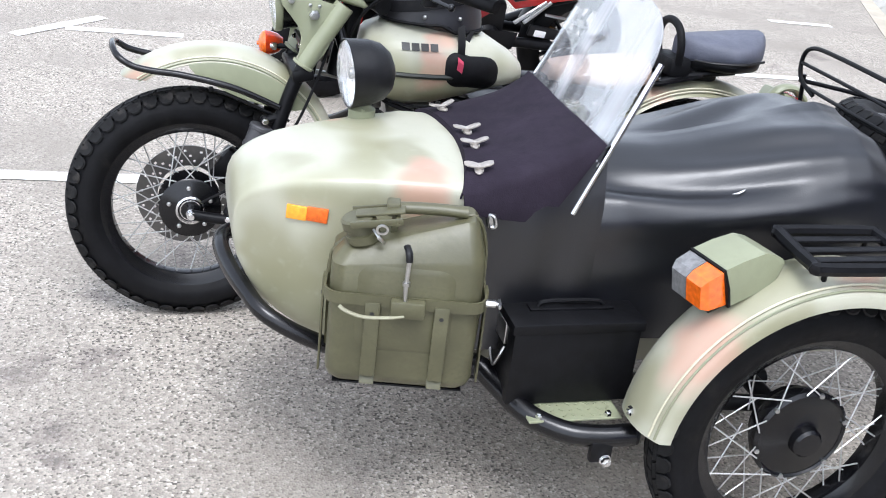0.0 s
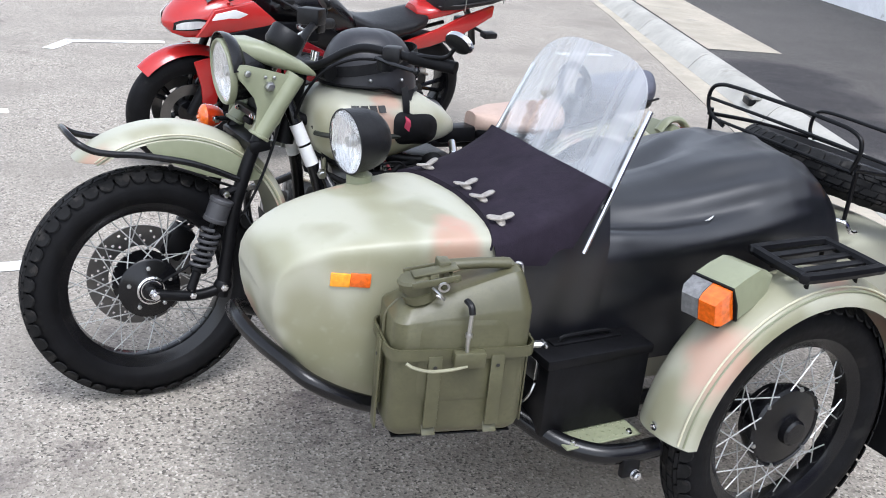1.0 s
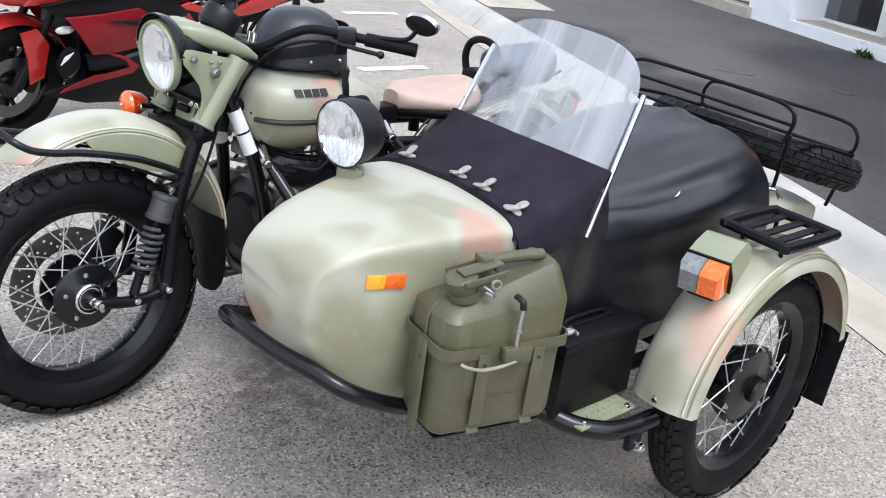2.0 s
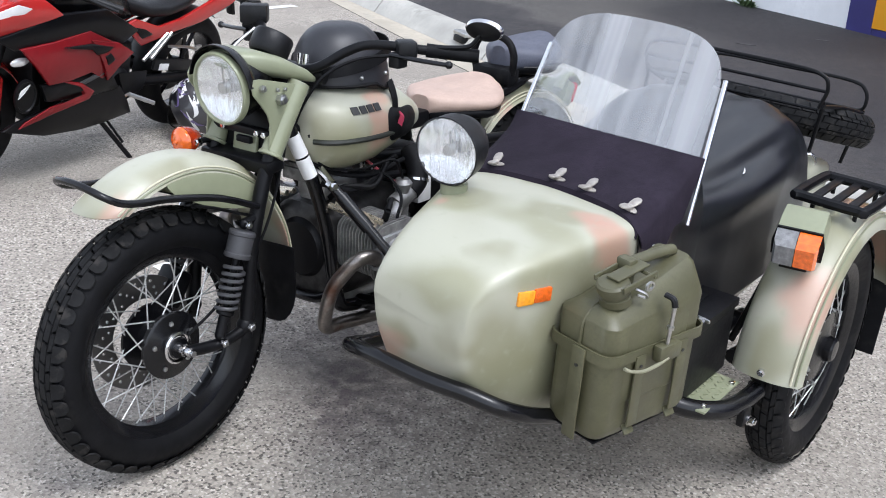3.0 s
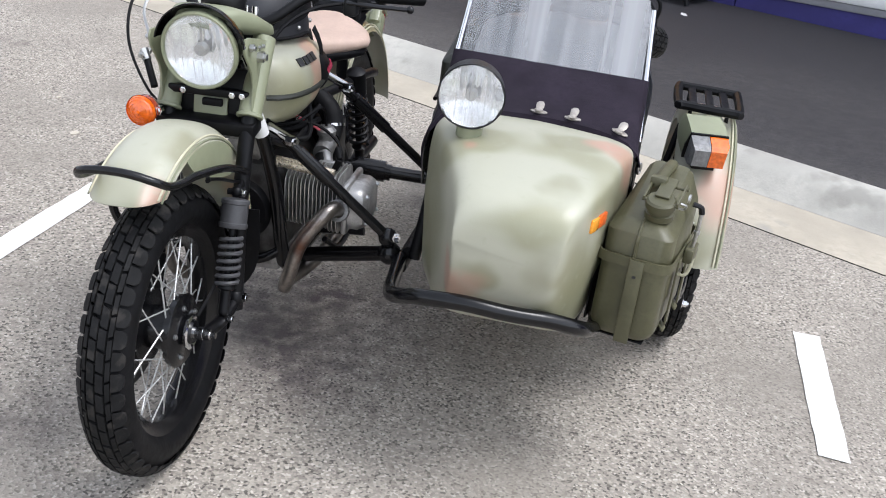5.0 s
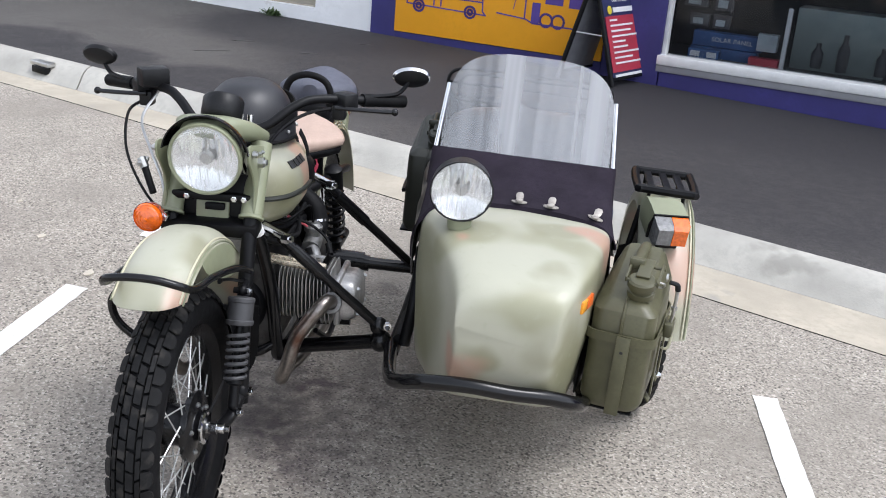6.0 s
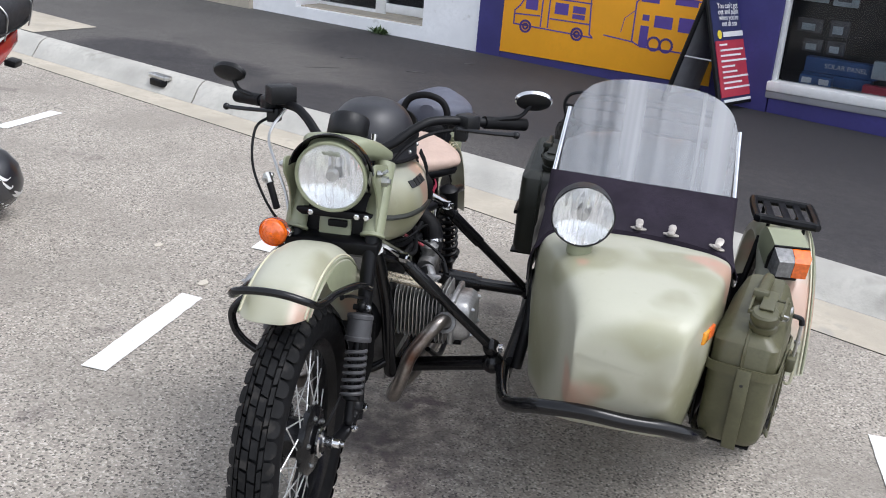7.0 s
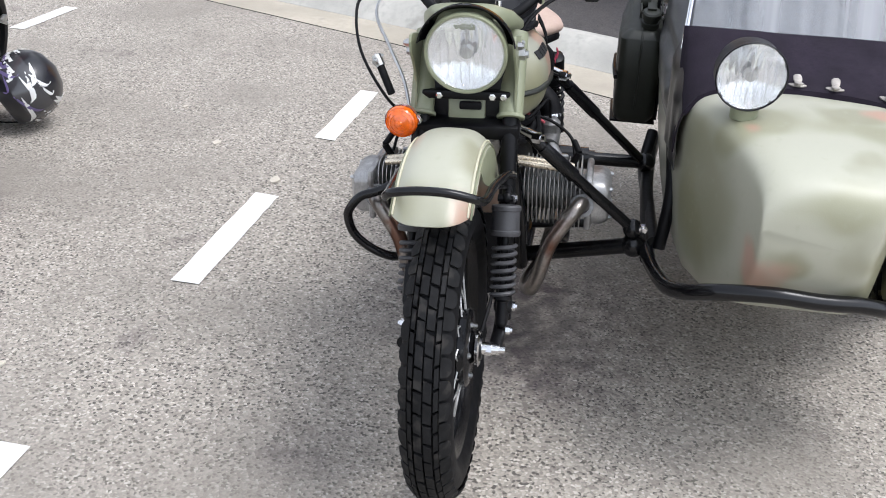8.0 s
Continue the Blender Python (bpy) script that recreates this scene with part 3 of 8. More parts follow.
roller = thing("roller_door", SHOP @ Vector((3.55, -0.1, 0.1)), "white corrugated roller door, closed", "roller door")
roller["kind"] = "structure"
for i in range(30):
    bm = tube([(2.74, 0, 0), (4.35, 0, 0)], 0.024, 8, smooth=False, flat=1.2)
    bm.transform(SHOP @ pose(0, -0.14, 0.2 + 0.048 * i))
    part("slat", bm, WHITE, roller)
front("door_ledge", (3.5, -0.05, 0.06), (1.66, 0.3, 0.2), CONCRETE, "worn concrete ledge under the roller door", cat="ledge")

door = thing("shop_door", SHOP @ Vector((1.3, -0.4, 0.15)), "white framed glass shop door in a recess", "door")
door["kind"] = "structure"
for nm, c, s in (("frame", (2.31, -0.4, 1.35), (0.07, 0.07, 2.5)), ("frame", (1.33, -0.4, 1.35), (0.12, 0.07, 2.5)), ("frame", (0.755, -0.4, 1.35), (0.07, 0.07, 2.5)),
                 ("bottom_rail", (1.83, -0.4, 0.155), (0.88, 0.06, 0.07)), ("bottom_rail", (1.03, -0.4, 0.225), (0.48, 0.06, 0.09)), ("kick_plate", (1.03, -0.395, 0.155), (0.48, 0.04, 0.05))):
    front(nm, c, s, CONCRETE if nm == "kick_plate" else WHITE, "grey sill plate" if nm == "kick_plate" else "white painted frame", 0.006, door)
front("pane", (1.83, -0.4, 1.38), (0.88, 0.01, 2.38), GLASS, "dark glass", 0, door).visible_shadow = False
front("pane", (1.03, -0.4, 1.42), (0.48, 0.01, 2.3), GLASS, "dark glass", 0, door).visible_shadow = False
front("door_room_back", (1.4, -2.4, 1.4), (3.0, 0.1, 3), DARKROOM, "back of the shop entrance, coloured dark for an unlit room")
front("door_step", (1.345, -0.2, 0.156), (1.5, 0.32, 0.012), CONCRETE, "grey concrete door sill", cat="step")

panel = thing("sign_panel", SHOP @ Vector((-1.29, 0, 0.06)), "orange wall panel with purple drawings of a camper and caravan", "sign")
front("board", (-1.29, -0.06, 1.35), (2.0, 0.24, 2.58), ORANGE, "orange board", 0.004, panel)


def printed(pts, w=0.012, closed=False):
    """A drawn line on the orange board."""
    bms = []
    q = pts + pts[:1] if closed else pts
    for (x0, z0), (x1, z1) in zip(q, q[1:]):
        d = math.hypot(x1 - x0, z1 - z0)
        bm = box((0, 0, 0), (d + w, 0.004, w))
        bm.transform(SHOP @ pose((x0 + x1) / 2, 0.063, (z0 + z1) / 2) @ pose(0, 0, 0, 0, -math.degrees(math.atan2(z1 - z0, x1 - x0)), 0))
        bms.append(bm)
    return merged(*bms)


def patch(x, z, w, h):
    bm = box((x, 0.063, z), (w, 0.004, h), 0)
    bm.transform(SHOP)
    return bm


def ringmark(x, z, r):
    return printed([(x + r * math.cos(a), z + r * math.sin(a)) for a in (i * math.pi / 8 for i in range(16))], 0.018, True)


van = [printed([(-0.41, 0.36), (-0.41, 0.45), (-0.46, 0.50), (-0.5, 0.57), (-0.52, 0.58), (-0.5, 0.66), (-0.56, 0.68), (-1.14, 0.68), (-1.16, 0.34), (-1.19, 0.31), (-0.41, 0.33)], closed=True),
       printed([(-0.68, 0.34), (-0.68, 0.60), (-0.75, 0.60), (-0.75, 0.34)]), printed([(-0.52, 0.60), (-1.15, 0.60)]), printed([(-0.41, 0.42), (-0.66, 0.43)]), printed([(-0.77, 0.42), (-1.15, 0.42)]),
       patch(-0.575, 0.52, 0.12, 0.09), patch(-0.87, 0.52, 0.13, 0.10), patch(-1.04, 0.53, 0.12, 0.06), patch(-1.04, 0.47, 0.12, 0.04), patch(-0.6, 0.65, 0.14, 0.03), patch(-1.04, 0.65, 0.14, 0.03),
       ringmark(-0.53, 0.32, 0.05), ringmark(-1.04, 0.32, 0.05), ringmark(-0.53, 0.32, 0.022), ringmark(-1.04, 0.32, 0.022)]
part("camper_drawing", merged(*van), MARK, panel, "purple line drawing of a camper van", smooth=False)
caravan = [printed([(-1.3, 0.35), (-1.57, 0.33), (-1.64, 0.30), (-2.15, 0.30)]), printed([(-1.56, 0.33), (-1.56, 0.67), (-1.62, 0.74), (-2.15, 0.74)]), printed([(-1.56, 0.60), (-1.47, 0.52), (-1.45, 0.40)], 0.006),
           patch(-1.66, 0.39, 0.075, 0.18), patch(-1.66, 0.55, 0.06, 0.05), patch(-1.82, 0.53, 0.16, 0.10), patch(-2.04, 0.53, 0.17, 0.12), patch(-1.68, 0.715, 0.16, 0.07), patch(-2.0, 0.72, 0.2, 0.06),
           ringmark(-1.76, 0.34, 0.055), ringmark(-1.87, 0.34, 0.055)]
part("caravan_drawing", merged(*caravan), MARK, panel, "purple line drawing of a caravan", smooth=False)

win = thing("shop_window", SHOP @ Vector((-4.8, 0, 0.05)), "white framed shop window with goods on display behind the glass", "window")
win["kind"] = "structure"
front("sill", (-5.6, -0.03, 0.15), (5.66, 0.2, 0.08), WHITE, "white window sill", 0.01, win)
front("sill_lip", (-5.6, -0.038, 0.0795), (5.66, 0.18, 0.059), material("grey_sill_paint", (0.26, 0.26, 0.28), 0.6, vary=0.12, scale=5), "grey lip under the sill", 0.006, win)
front("frame", (-2.808, -0.04, 1.4), (0.036, 0.1, 2.44), WHITE, "white window frame", 0.005, win)
front("frame", (-8.4, -0.05, 1.4), (0.075, 0.14, 2.44), WHITE, "white window frame", 0.005, win)
front("frame", (-5.6, -0.05, 2.66), (5.66, 0.14, 0.08), WHITE, "white window frame", 0.005, win)
front("pane", (-5.6, -0.07, 1.4), (5.5, 0.01, 2.44), GLASS, "clear shop glass", 0, win).visible_shadow = False
front("wall_shop_back", (-5.6, -2.3, 1.4), (6.5, 0.1, 3), DARKROOM, "wall at the back of the display, coloured dark for an unlit room")
front("wall_over_window", (-5.8, -0.1, 3.1), (6.0, 0.28, 0.82), NAVY, "navy painted wall above the shop window")

BOXBLUE = material("blue_carton", (0.06, 0.13, 0.32), 0.5, vary=0.2, scale=6)
BOXPALE = material("pale_carton", (0.5, 0.56, 0.58), 0.5, vary=0.2, scale=6)
BOXGREY = material("grey_carton", (0.12, 0.12, 0.13), 0.5, vary=0.3, scale=9)


def display(name, c, s, mat, label, cat):
    bm = box(c, s, 0.004)
    bm.transform(SHOP)
    return tagged(part(name, bm, mat, None), label, cat)


front("display_shelf", (-5.2, -0.62, 0.16), (4.6, 0.9, 0.03), DARKROOM, "dark display shelf behind the window", cat="shelf")
c1 = display("product_carton", (-3.26, -0.36, 0.33), (0.58, 0.12, 0.12), BOXBLUE, "long blue carton lettered in white on the display shelf", "carton")
display("product_carton", (-3.24, -0.36, 0.22), (0.56, 0.14, 0.09), BOXBLUE, "blue carton under the lettered one", "carton")
c2 = display("product_carton", (-3.1, -0.22, 0.215), (0.26, 0.1, 0.08), BOXBLUE, "small blue carton with pale pictures on the display shelf", "carton")
for i in (-1, 1):
    bm = box((-3.1 + 0.07 * i, -0.168, 0.215), (0.08, 0.004, 0.045))
    bm.transform(SHOP)
    part("picture", bm, PRINT, c2, "pale printed picture", smooth=False)
display("product_carton", (-3.6, -0.25, 0.37), (0.16, 0.1, 0.14), BOXPALE, "pale carton on the display shelf", "carton")
display("product_carton", (-3.6, -0.2, 0.21), (0.24, 0.12, 0.075), SIGNRED, "flat red carton on the display shelf", "carton")
for i, (x, z, w, h) in enumerate(((-2.93, 0.91, 0.22, 0.17), (-3.18, 0.91, 0.2, 0.19), (-2.93, 0.63, 0.2, 0.11), (-3.17, 0.63, 0.15, 0.13), (-2.98, 0.47, 0.16, 0.1), (-3.17, 0.47, 0.14, 0.11))):
    hp = display("hanging_pack", (x, -0.42, z), (w, 0.04, h), BOXPALE if i < 2 else BOXGREY, "pale blister pack hung on a peg board" if i < 2 else "grey blister pack hung on a peg board", "pack")
    bm = box((x + 0.01, -0.396, z - 0.01), (w * 0.55, 0.006, h * 0.5), 0.002)
    bm.transform(SHOP)
    part("blister", bm, BOXGREY if i < 2 else BOXPALE, hp, smooth=False)
display("display_cabinet", (-4.15, -0.55, 0.42), (0.74, 0.3, 0.5), material("steel_cabinet", (0.25, 0.29, 0.28), 0.4, 0.3, scale=5), "grey steel display cabinet behind the window", "cabinet")
display("display_post", (-3.745, -0.2, 0.42), (0.035, 0.05, 0.5), PRINT, "white upright post of the display", "post")
for x, z, h in ((-4.0, 0.32, 0.2), (-4.2, 0.36, 0.3), (-4.5, 0.33, 0.22)):
    bt = lathe([(0, -h / 2), (0.045, -h / 2), (0.048, h * 0.1), (0.02, h * 0.3), (0.02, h / 2), (0, h / 2)], SHOP @ pose(x, -0.28, z), 14)
    tagged(part("bottle", bt, GREYPLASTIC, None), "dark bottle standing on the display shelf", "bottle")
display("yellow_sign", (-5.35, -0.12, 0.45), (0.5, 0.02, 0.07), material("yellow_print", (0.75, 0.6, 0.05), 0.5), "small yellow strip stuck in the shop window", "sticker")
bm = lathe([(0, 0), (0.06, 0), (0.06, 0.008), (0, 0.008)], SHOP @ pose(-5.22, -0.1, 0.3, 90), 20)
tagged(part("window_sticker", bm, bpy.data.materials["yellow_print"], None), "round yellow sticker in the shop window", "sticker")
bm = merged(*[box((-5.36 - 0.09 * i, -0.1, 0.3), (0.07, 0.006, 0.08)) for i in range(4)])
bm.transform(SHOP)
tagged(part("window_lettering", bm, PRINT, None), "row of white lettering bars in the shop window", "lettering")

# ---- pavement sign ----
aboard = thing("pavement_sign", (6.75, -1.3, path_z(6.75, -1.3)), "black framed folding pavement sign with navy and red print", "sign")
A0, A1 = Vector((6.6, -1.385, 0.085)), Vector((7.14, -1.70, 0.085))
B0, B1 = Vector((6.75, -0.94, 0.085)), Vector((7.29, -1.255, 0.085))
T0, T1 = Vector((6.72, -1.12, 0.94)), Vector((7.26, -1.435, 0.95))


def on(p, q, r, s, u, v):
    """A point of the leaf with foot p to q and top r to s."""
    lo, hi = p + (q - p) * u, r + (s - r) * u
    return lo + (hi - lo) * v


def leaf_quad(p, q, r, s, u0, u1, v0, v1, off):
    n = (q - p).cross(r - p).normalized()
    cs = [on(p, q, r, s, u, v) for u, v in ((u0, v0), (u1, v0), (u1, v1), (u0, v1))]
    return loft([[c + n * (off - 0.006) for c in cs], [c + n * off for c in cs]])


for p, q, r, s, sg in ((A0, A1, T0, T1, 1), (B0, B1, T0, T1, -1)):
    part("leg", rod(p, r, 0.02, 8), SATIN, aboard)
    part("leg", rod(q, s, 0.02, 8), SATIN, aboard)
    pieces("panel_frame", [rod(on(p, q, r, s, 0, 0.06), on(p, q, r, s, 1, 0.06), 0.014, 8), rod(r, s, 0.02, 8)], SATIN, aboard)
    part("panel", leaf_quad(p, q, r, s, 0.02, 0.98, 0.06, 0.98, 0.004), material("pale_panel_back", (0.3, 0.3, 0.32), 0.5) if sg < 0 else SIGNNAVY, aboard, "grey panel back" if sg < 0 else "navy panel")
part("brace", rod(on(A0, A1, T0, T1, 0, 0.45), on(B0, B1, T0, T1, 0, 0.45), 0.008, 6), STEEL, aboard)
part("red_field", leaf_quad(A0, A1, T0, T1, 0.06, 0.94, 0.12, 0.62, 0.012), SIGNRED, aboard, "red printed field", smooth=False)
bar_list = [leaf_quad(A0, A1, T0, T1, 0.16, 0.16 + w, 0.575 - 0.048 * i, 0.592 - 0.048 * i, 0.017) for i, w in enumerate((0.2, 0.62, 0.55, 0.7, 0.35, 0.4, 0.7, 0.5, 0.72))]
pieces("list_bar", bar_list, PRINT, aboard, "small white bar")
part("web_bar", leaf_quad(A0, A1, T0, T1, 0.12, 0.88, 0.075, 0.10, 0.013), PRINT, aboard, "white bar", smooth=False)
cdot = on(A0, A1, T0, T1, 0.2, 0.675)
ndot = (A1 - A0).cross(T0 - A0).normalized()
part("emblem", lathe([(0, 0), (0.035, 0), (0.035, 0.004), (0, 0.004)], along(cdot + ndot * 0.01, cdot + ndot), 16), bpy.data.materials["yellow_print"], aboard, "yellow round emblem")
part("name_bar", leaf_quad(A0, A1, T0, T1, 0.3, 0.86, 0.65, 0.695, 0.013), PRINT, aboard, "white name bar", smooth=False)


def words(text, size, m, mat, parent, name="lettering"):
    """Raised letters in the built-in font, turned into a mesh."""
    cu = bpy.data.curves.new(name, "FONT")
    cu.body, cu.size, cu.extrude, cu.align_x = text, size, 0.001, "CENTER"
    tmp = bpy.data.objects.new(name, cu)
    scene.collection.objects.link(tmp)
    me = bpy.data.meshes.new_from_object(tmp.evaluated_get(bpy.context.evaluated_depsgraph_get()))
    bm = bmesh.new()
    bm.from_mesh(me)
    bpy.data.objects.remove(tmp)
    bpy.data.curves.remove(cu)
    bpy.data.meshes.remove(me)
    bm.transform(m)
    return part(name, bm, mat, parent, smooth=False)


words("SOLAR PANEL", 0.055, SHOP @ pose(-3.3, -0.297, 0.315) @ Matrix(((-1, 0, 0, 0), (0, 0, 1, 0), (0, 1, 0, 0), (0, 0, 0, 1))), PRINT, c1)
xa = (A1 - A0).normalized()
for i, line in enumerate(("You can't get", "out and push", "when you're", "out at sea")):
    q = on(A0, A1, T0, T1, 0.5, 0.90 - 0.052 * i)
    za = (on(A0, A1, T0, T1, 0.5, 1) - on(A0, A1, T0, T1, 0.5, 0)).normalized()
    m = Matrix.Translation(q + ndot * 0.012) @ Matrix((xa, za, xa.cross(za))).transposed().to_4x4()
    words(line, 0.066, m, PRINT, aboard)


# ---- wheels ----
def tread_blocks(R, count):
    """Raised blocks round a tyre whose axis is z: staggered middle rows and slanted shoulder rows."""
    verts, faces = [], []

    def block(a0, a1, z0, z1, h0, h1, skew):
        base = len(verts)
        for rr0, rr1 in ((-0.008, None), (0, None)):
            for a, z, sk in ((a0, z0, 0), (a1, z0, 0), (a1, z1, skew), (a0, z1, skew)):
                drop0 = h0 if z == z0 else h1
                r = R - drop0 + (0.0 if rr0 == 0 else -0.007)
                shrink = 0.0 if rr0 else 0.0012
                aa = a + sk + (shrink / R if a == a0 else -shrink / R)
                zz = z + (shrink if z == z0 else -shrink)
                verts.append((r * math.cos(aa), r * math.sin(aa), zz))
        b = base
        faces.extend([(b + 4, b + 5, b + 6, b + 7), (b, b + 1, b + 5, b + 4), (b + 1, b + 2, b + 6, b + 5), (b + 2, b + 3, b + 7, b + 6), (b + 3, b, b + 4, b + 7)])

    def lug(a, d, side):
        """A shoulder lug with a scalloped outer end."""
        prof = ((0.0005, 0.07), (0.0005, 0.93), (0.014, 0.92), (0.0192, 0.76), (0.0205, 0.5), (0.0192, 0.24), (0.014, 0.08))
        base = len(verts)
        for deep in (0.005, 0.0):
            for w, f in prof:
                z = 0.0315 + w
                r = R - 0.0062 - (w / 0.0205) ** 1.5 * 0.021 - deep
                verts.append((r * math.cos(a + f * d), r * math.sin(a + f * d), side * z))
        k = len(prof)
        faces.append(tuple(range(base + k, base + 2 * k)))
        faces.extend((base + q, base + (q + 1) % k, base + k + (q + 1) % k, base + k + q) for q in range(k))

    for i in range(count):
        a = 2 * math.pi * i / count
        d = 2 * math.pi / count
        wob = 0.05 * d * math.sin(i * 2.7)
        block(a + 0.05 * d, a + 0.95 * d, -0.0185, -0.0007, 0.0015, 0.0, 0.12 * d + wob)
        block(a + 0.55 * d, a + 1.45 * d, 0.0007, 0.0185, 0.0, 0.0015, 0.12 * d - wob)
        block(a + 0.05 * d, a + 0.95 * d, 0.0203, 0.0308, 0.002, 0.0058, -0.08 * d)
        block(a + 0.55 * d, a + 1.45 * d, -0.0308, -0.0203, 0.0058, 0.002, 0.08 * d)
        lug(a + 0.5 * d, d, 1)
        lug(a, d, -1)
    me = bpy.data.meshes.new("tmp")
    me.from_pydata(verts, [], faces)
    bm = bmesh.new()
    bm.from_mesh(me)
    bpy.data.meshes.remove(me)
    return bm


SPOKE = None


def spoked_wheel(name, m, parent, hub, local, R=0.345, spokes=40, flange=0.082, worn=0.0):
    """A wire wheel whose axis is z of m: hub, tyre, rim and spokes; the hub is the part, the rest hang on it."""
    global SPOKE
    H = part(name, hub, BLACK, parent, "black drum hub of a wire wheel", local)
    prof = []
    for k in range(25):
        a = radians(-112 + 224 * k / 24)
        prof.append((R - 0.060 + 0.050 * math.cos(a), 0.0525 * math.sin(a)))
    prof = [(0.243, -0.036)] + prof + [(0.243, 0.036)]
    part("tyre", lathe(prof, m, 96, True), RUBBER, H, "black rubber tyre", local, angle=30)
    tread = tread_blocks(R - worn, 46)
    tread.transform(m)
    tagged(part("tread", tread, TREAD, H, "worn block tread", local, angle=30), kind="stuff")
    rim = lathe([(0.25, -0.038), (0.256, -0.034), (0.25, -0.03), (0.24, -0.03), (0.226, -0.018), (0.221, 0), (0.226, 0.018), (0.24, 0.03), (0.25, 0.03), (0.256, 0.034), (0.25, 0.038),
                 (0.236, 0.034), (0.214, 0.02), (0.21, 0), (0.214, -0.02), (0.236, -0.034)], m, 72, True)
    part("rim", rim, BLACK, H, "gloss black steel rim", local)
    root = H
    while root.parent is not None:
        root = root.parent
    inv = Matrix.Identity(4) if local else root.matrix_basis.inverted()
    if SPOKE is None:
        bm = rod((0, 0, 0), (0, 0, 1), 0.0019, 6)
        SPOKE = bpy.data.meshes.new("spoke")
        bm.to_mesh(SPOKE)
        bm.free()
        SPOKE.materials.append(material("spoke_steel", (0.55, 0.55, 0.54), 0.38, 0.6, vary=0.3, scale=40))
    for i in range(spokes):
        a = 2 * math.pi * i / spokes
        side = 0.032 if i % 2 else -0.032
        lean = 0.62 if (i // 2) % 2 else -0.62
        p = m @ Vector((flange * math.cos(a + lean), flange * math.sin(a + lean), side))
        q = m @ Vector((0.222 * math.cos(a), 0.222 * math.sin(a), side * 0.18))
        ob = new("spoke", SPOKE)
        ob.parent = H
        ob.matrix_basis = inv @ along(p, q) @ Matrix.Diagonal((1, 1, (q - p).length, 1))
    return H


# ---- lamp optics ----
def lamp_optics(m, R, parent, local):
    """A silvered bowl with moulded facets, a bulb shield on its stalk, and a clear front glass with prism bars."""
    bowl = bmesh.new()
    rows, n = 10, 60
    vs = []
    for i in range(rows + 1):
        f = 0.14 + 0.86 * i / rows
        ring = []
        for j in range(n):
            a = 2 * math.pi * j / n
            flute = 0.0016 * math.sin(26 * f * math.cos(a)) * (1 if abs(math.sin(a)) * f < 0.75 else 0.2)
            ring.append(bowl.verts.new((R * f * math.cos(a), R * f * math.sin(a), -0.03 + 0.033 * f * f + flute)))
        vs.append(ring)
    for i in range(rows):
        for j in range(n):
            bowl.faces.new((vs[i][j], vs[i][(j + 1) % n], vs[i + 1][(j + 1) % n], vs[i + 1][j]))
    bowl.faces.new(vs[0][::-1])
    bowl.transform(m)
    part("reflector", bowl, REFLECTOR, parent, "silvered fluted reflector bowl", local, angle=60)
    part("bulb_shield", merged(lathe([(0, 0.002), (R * 0.16, 0.0), (R * 0.19, -0.006), (R * 0.19, -0.02), (R * 0.17, -0.02), (R * 0.17, -0.008), (0, -0.005)], m, 24), tube([m @ Vector((0, R * 0.17, -0.012)), m @ Vector((0, R * 0.6, -0.012))], 0.003, 6, smooth=False)), STEEL, parent, "bright bulb shield", local)
    bars = []
    for k in (-6, -4, 4, 6, -1, 1):
        x = R * 0.11 * k
        if abs(x) < R * 0.74:
            h = math.sqrt(max(R * R * 0.6 - x * x, R * R * 0.02))
            lo, hi = (-h, h) if abs(k) > 2 else (-h, -R * 0.25)
            bars.append(tube([m @ Vector((x, lo, 0.006 + 0.014 * (1 - (x * x + lo * lo) / R / R))), m @ Vector((x, (lo + hi) / 2, 0.006 + 0.014 * (1 - (x * x + ((lo + hi) / 2) ** 2) / R / R))), m @ Vector((x, hi, 0.006 + 0.014 * (1 - (x * x + hi * hi) / R / R)))], 0.0013, 6, 5, flat=0.6))
    part("prism_bars", merged(*bars), LAMPGLASS, parent, "moulded glass prism bars", local).visible_shadow = False
    part("lens", lathe([(R, 0.005), (R * 0.93, 0.009), (R * 0.8, 0.013), (R * 0.55, 0.018), (R * 0.25, 0.021), (0, 0.022)], m, 56), LAMPGLASS, parent, "clear glass lens", local).visible_shadow = False


# ---- sidecar ----
SY = -0.725
sidecar = thing("sidecar", (0.8, SY, 0.0), "camouflage painted military sidecar with a black cover, windscreen and spare wheel", "sidecar")

HX = [0.054, 0.058, 0.067, 0.086, 0.114, 0.155, 0.212, 0.28, 0.36, 0.46, 0.6, 0.8, 1.05, 1.3, 1.5, 1.7, 1.9, 2.0, 2.02]
HT = [0.68, 0.712, 0.734, 0.755, 0.772, 0.787, 0.798, 0.805, 0.81, 0.813, 0.803, 0.64, 0.64, 0.66, 0.69, 0.69, 0.655, 0.62, 0.58]
HB = [0.63, 0.60, 0.565, 0.525, 0.478, 0.445, 0.408, 0.375, 0.357, 0.348, 0.345, 0.335, 0.33, 0.33, 0.335, 0.35, 0.38, 0.42, 0.48]
HI = [0.106, 0.11, 0.112, 0.116, 0.124, 0.137, 0.156, 0.178, 0.205, 0.242, 0.257, 0.265, 0.268, 0.268, 0.265, 0.255, 0.235, 0.21, 0.17]
HW = [0.125, 0.13, 0.137, 0.147, 0.16, 0.176, 0.197, 0.213, 0.228, 0.25, 0.26, 0.265, 0.268, 0.268, 0.265, 0.255, 0.235, 0.21, 0.17]


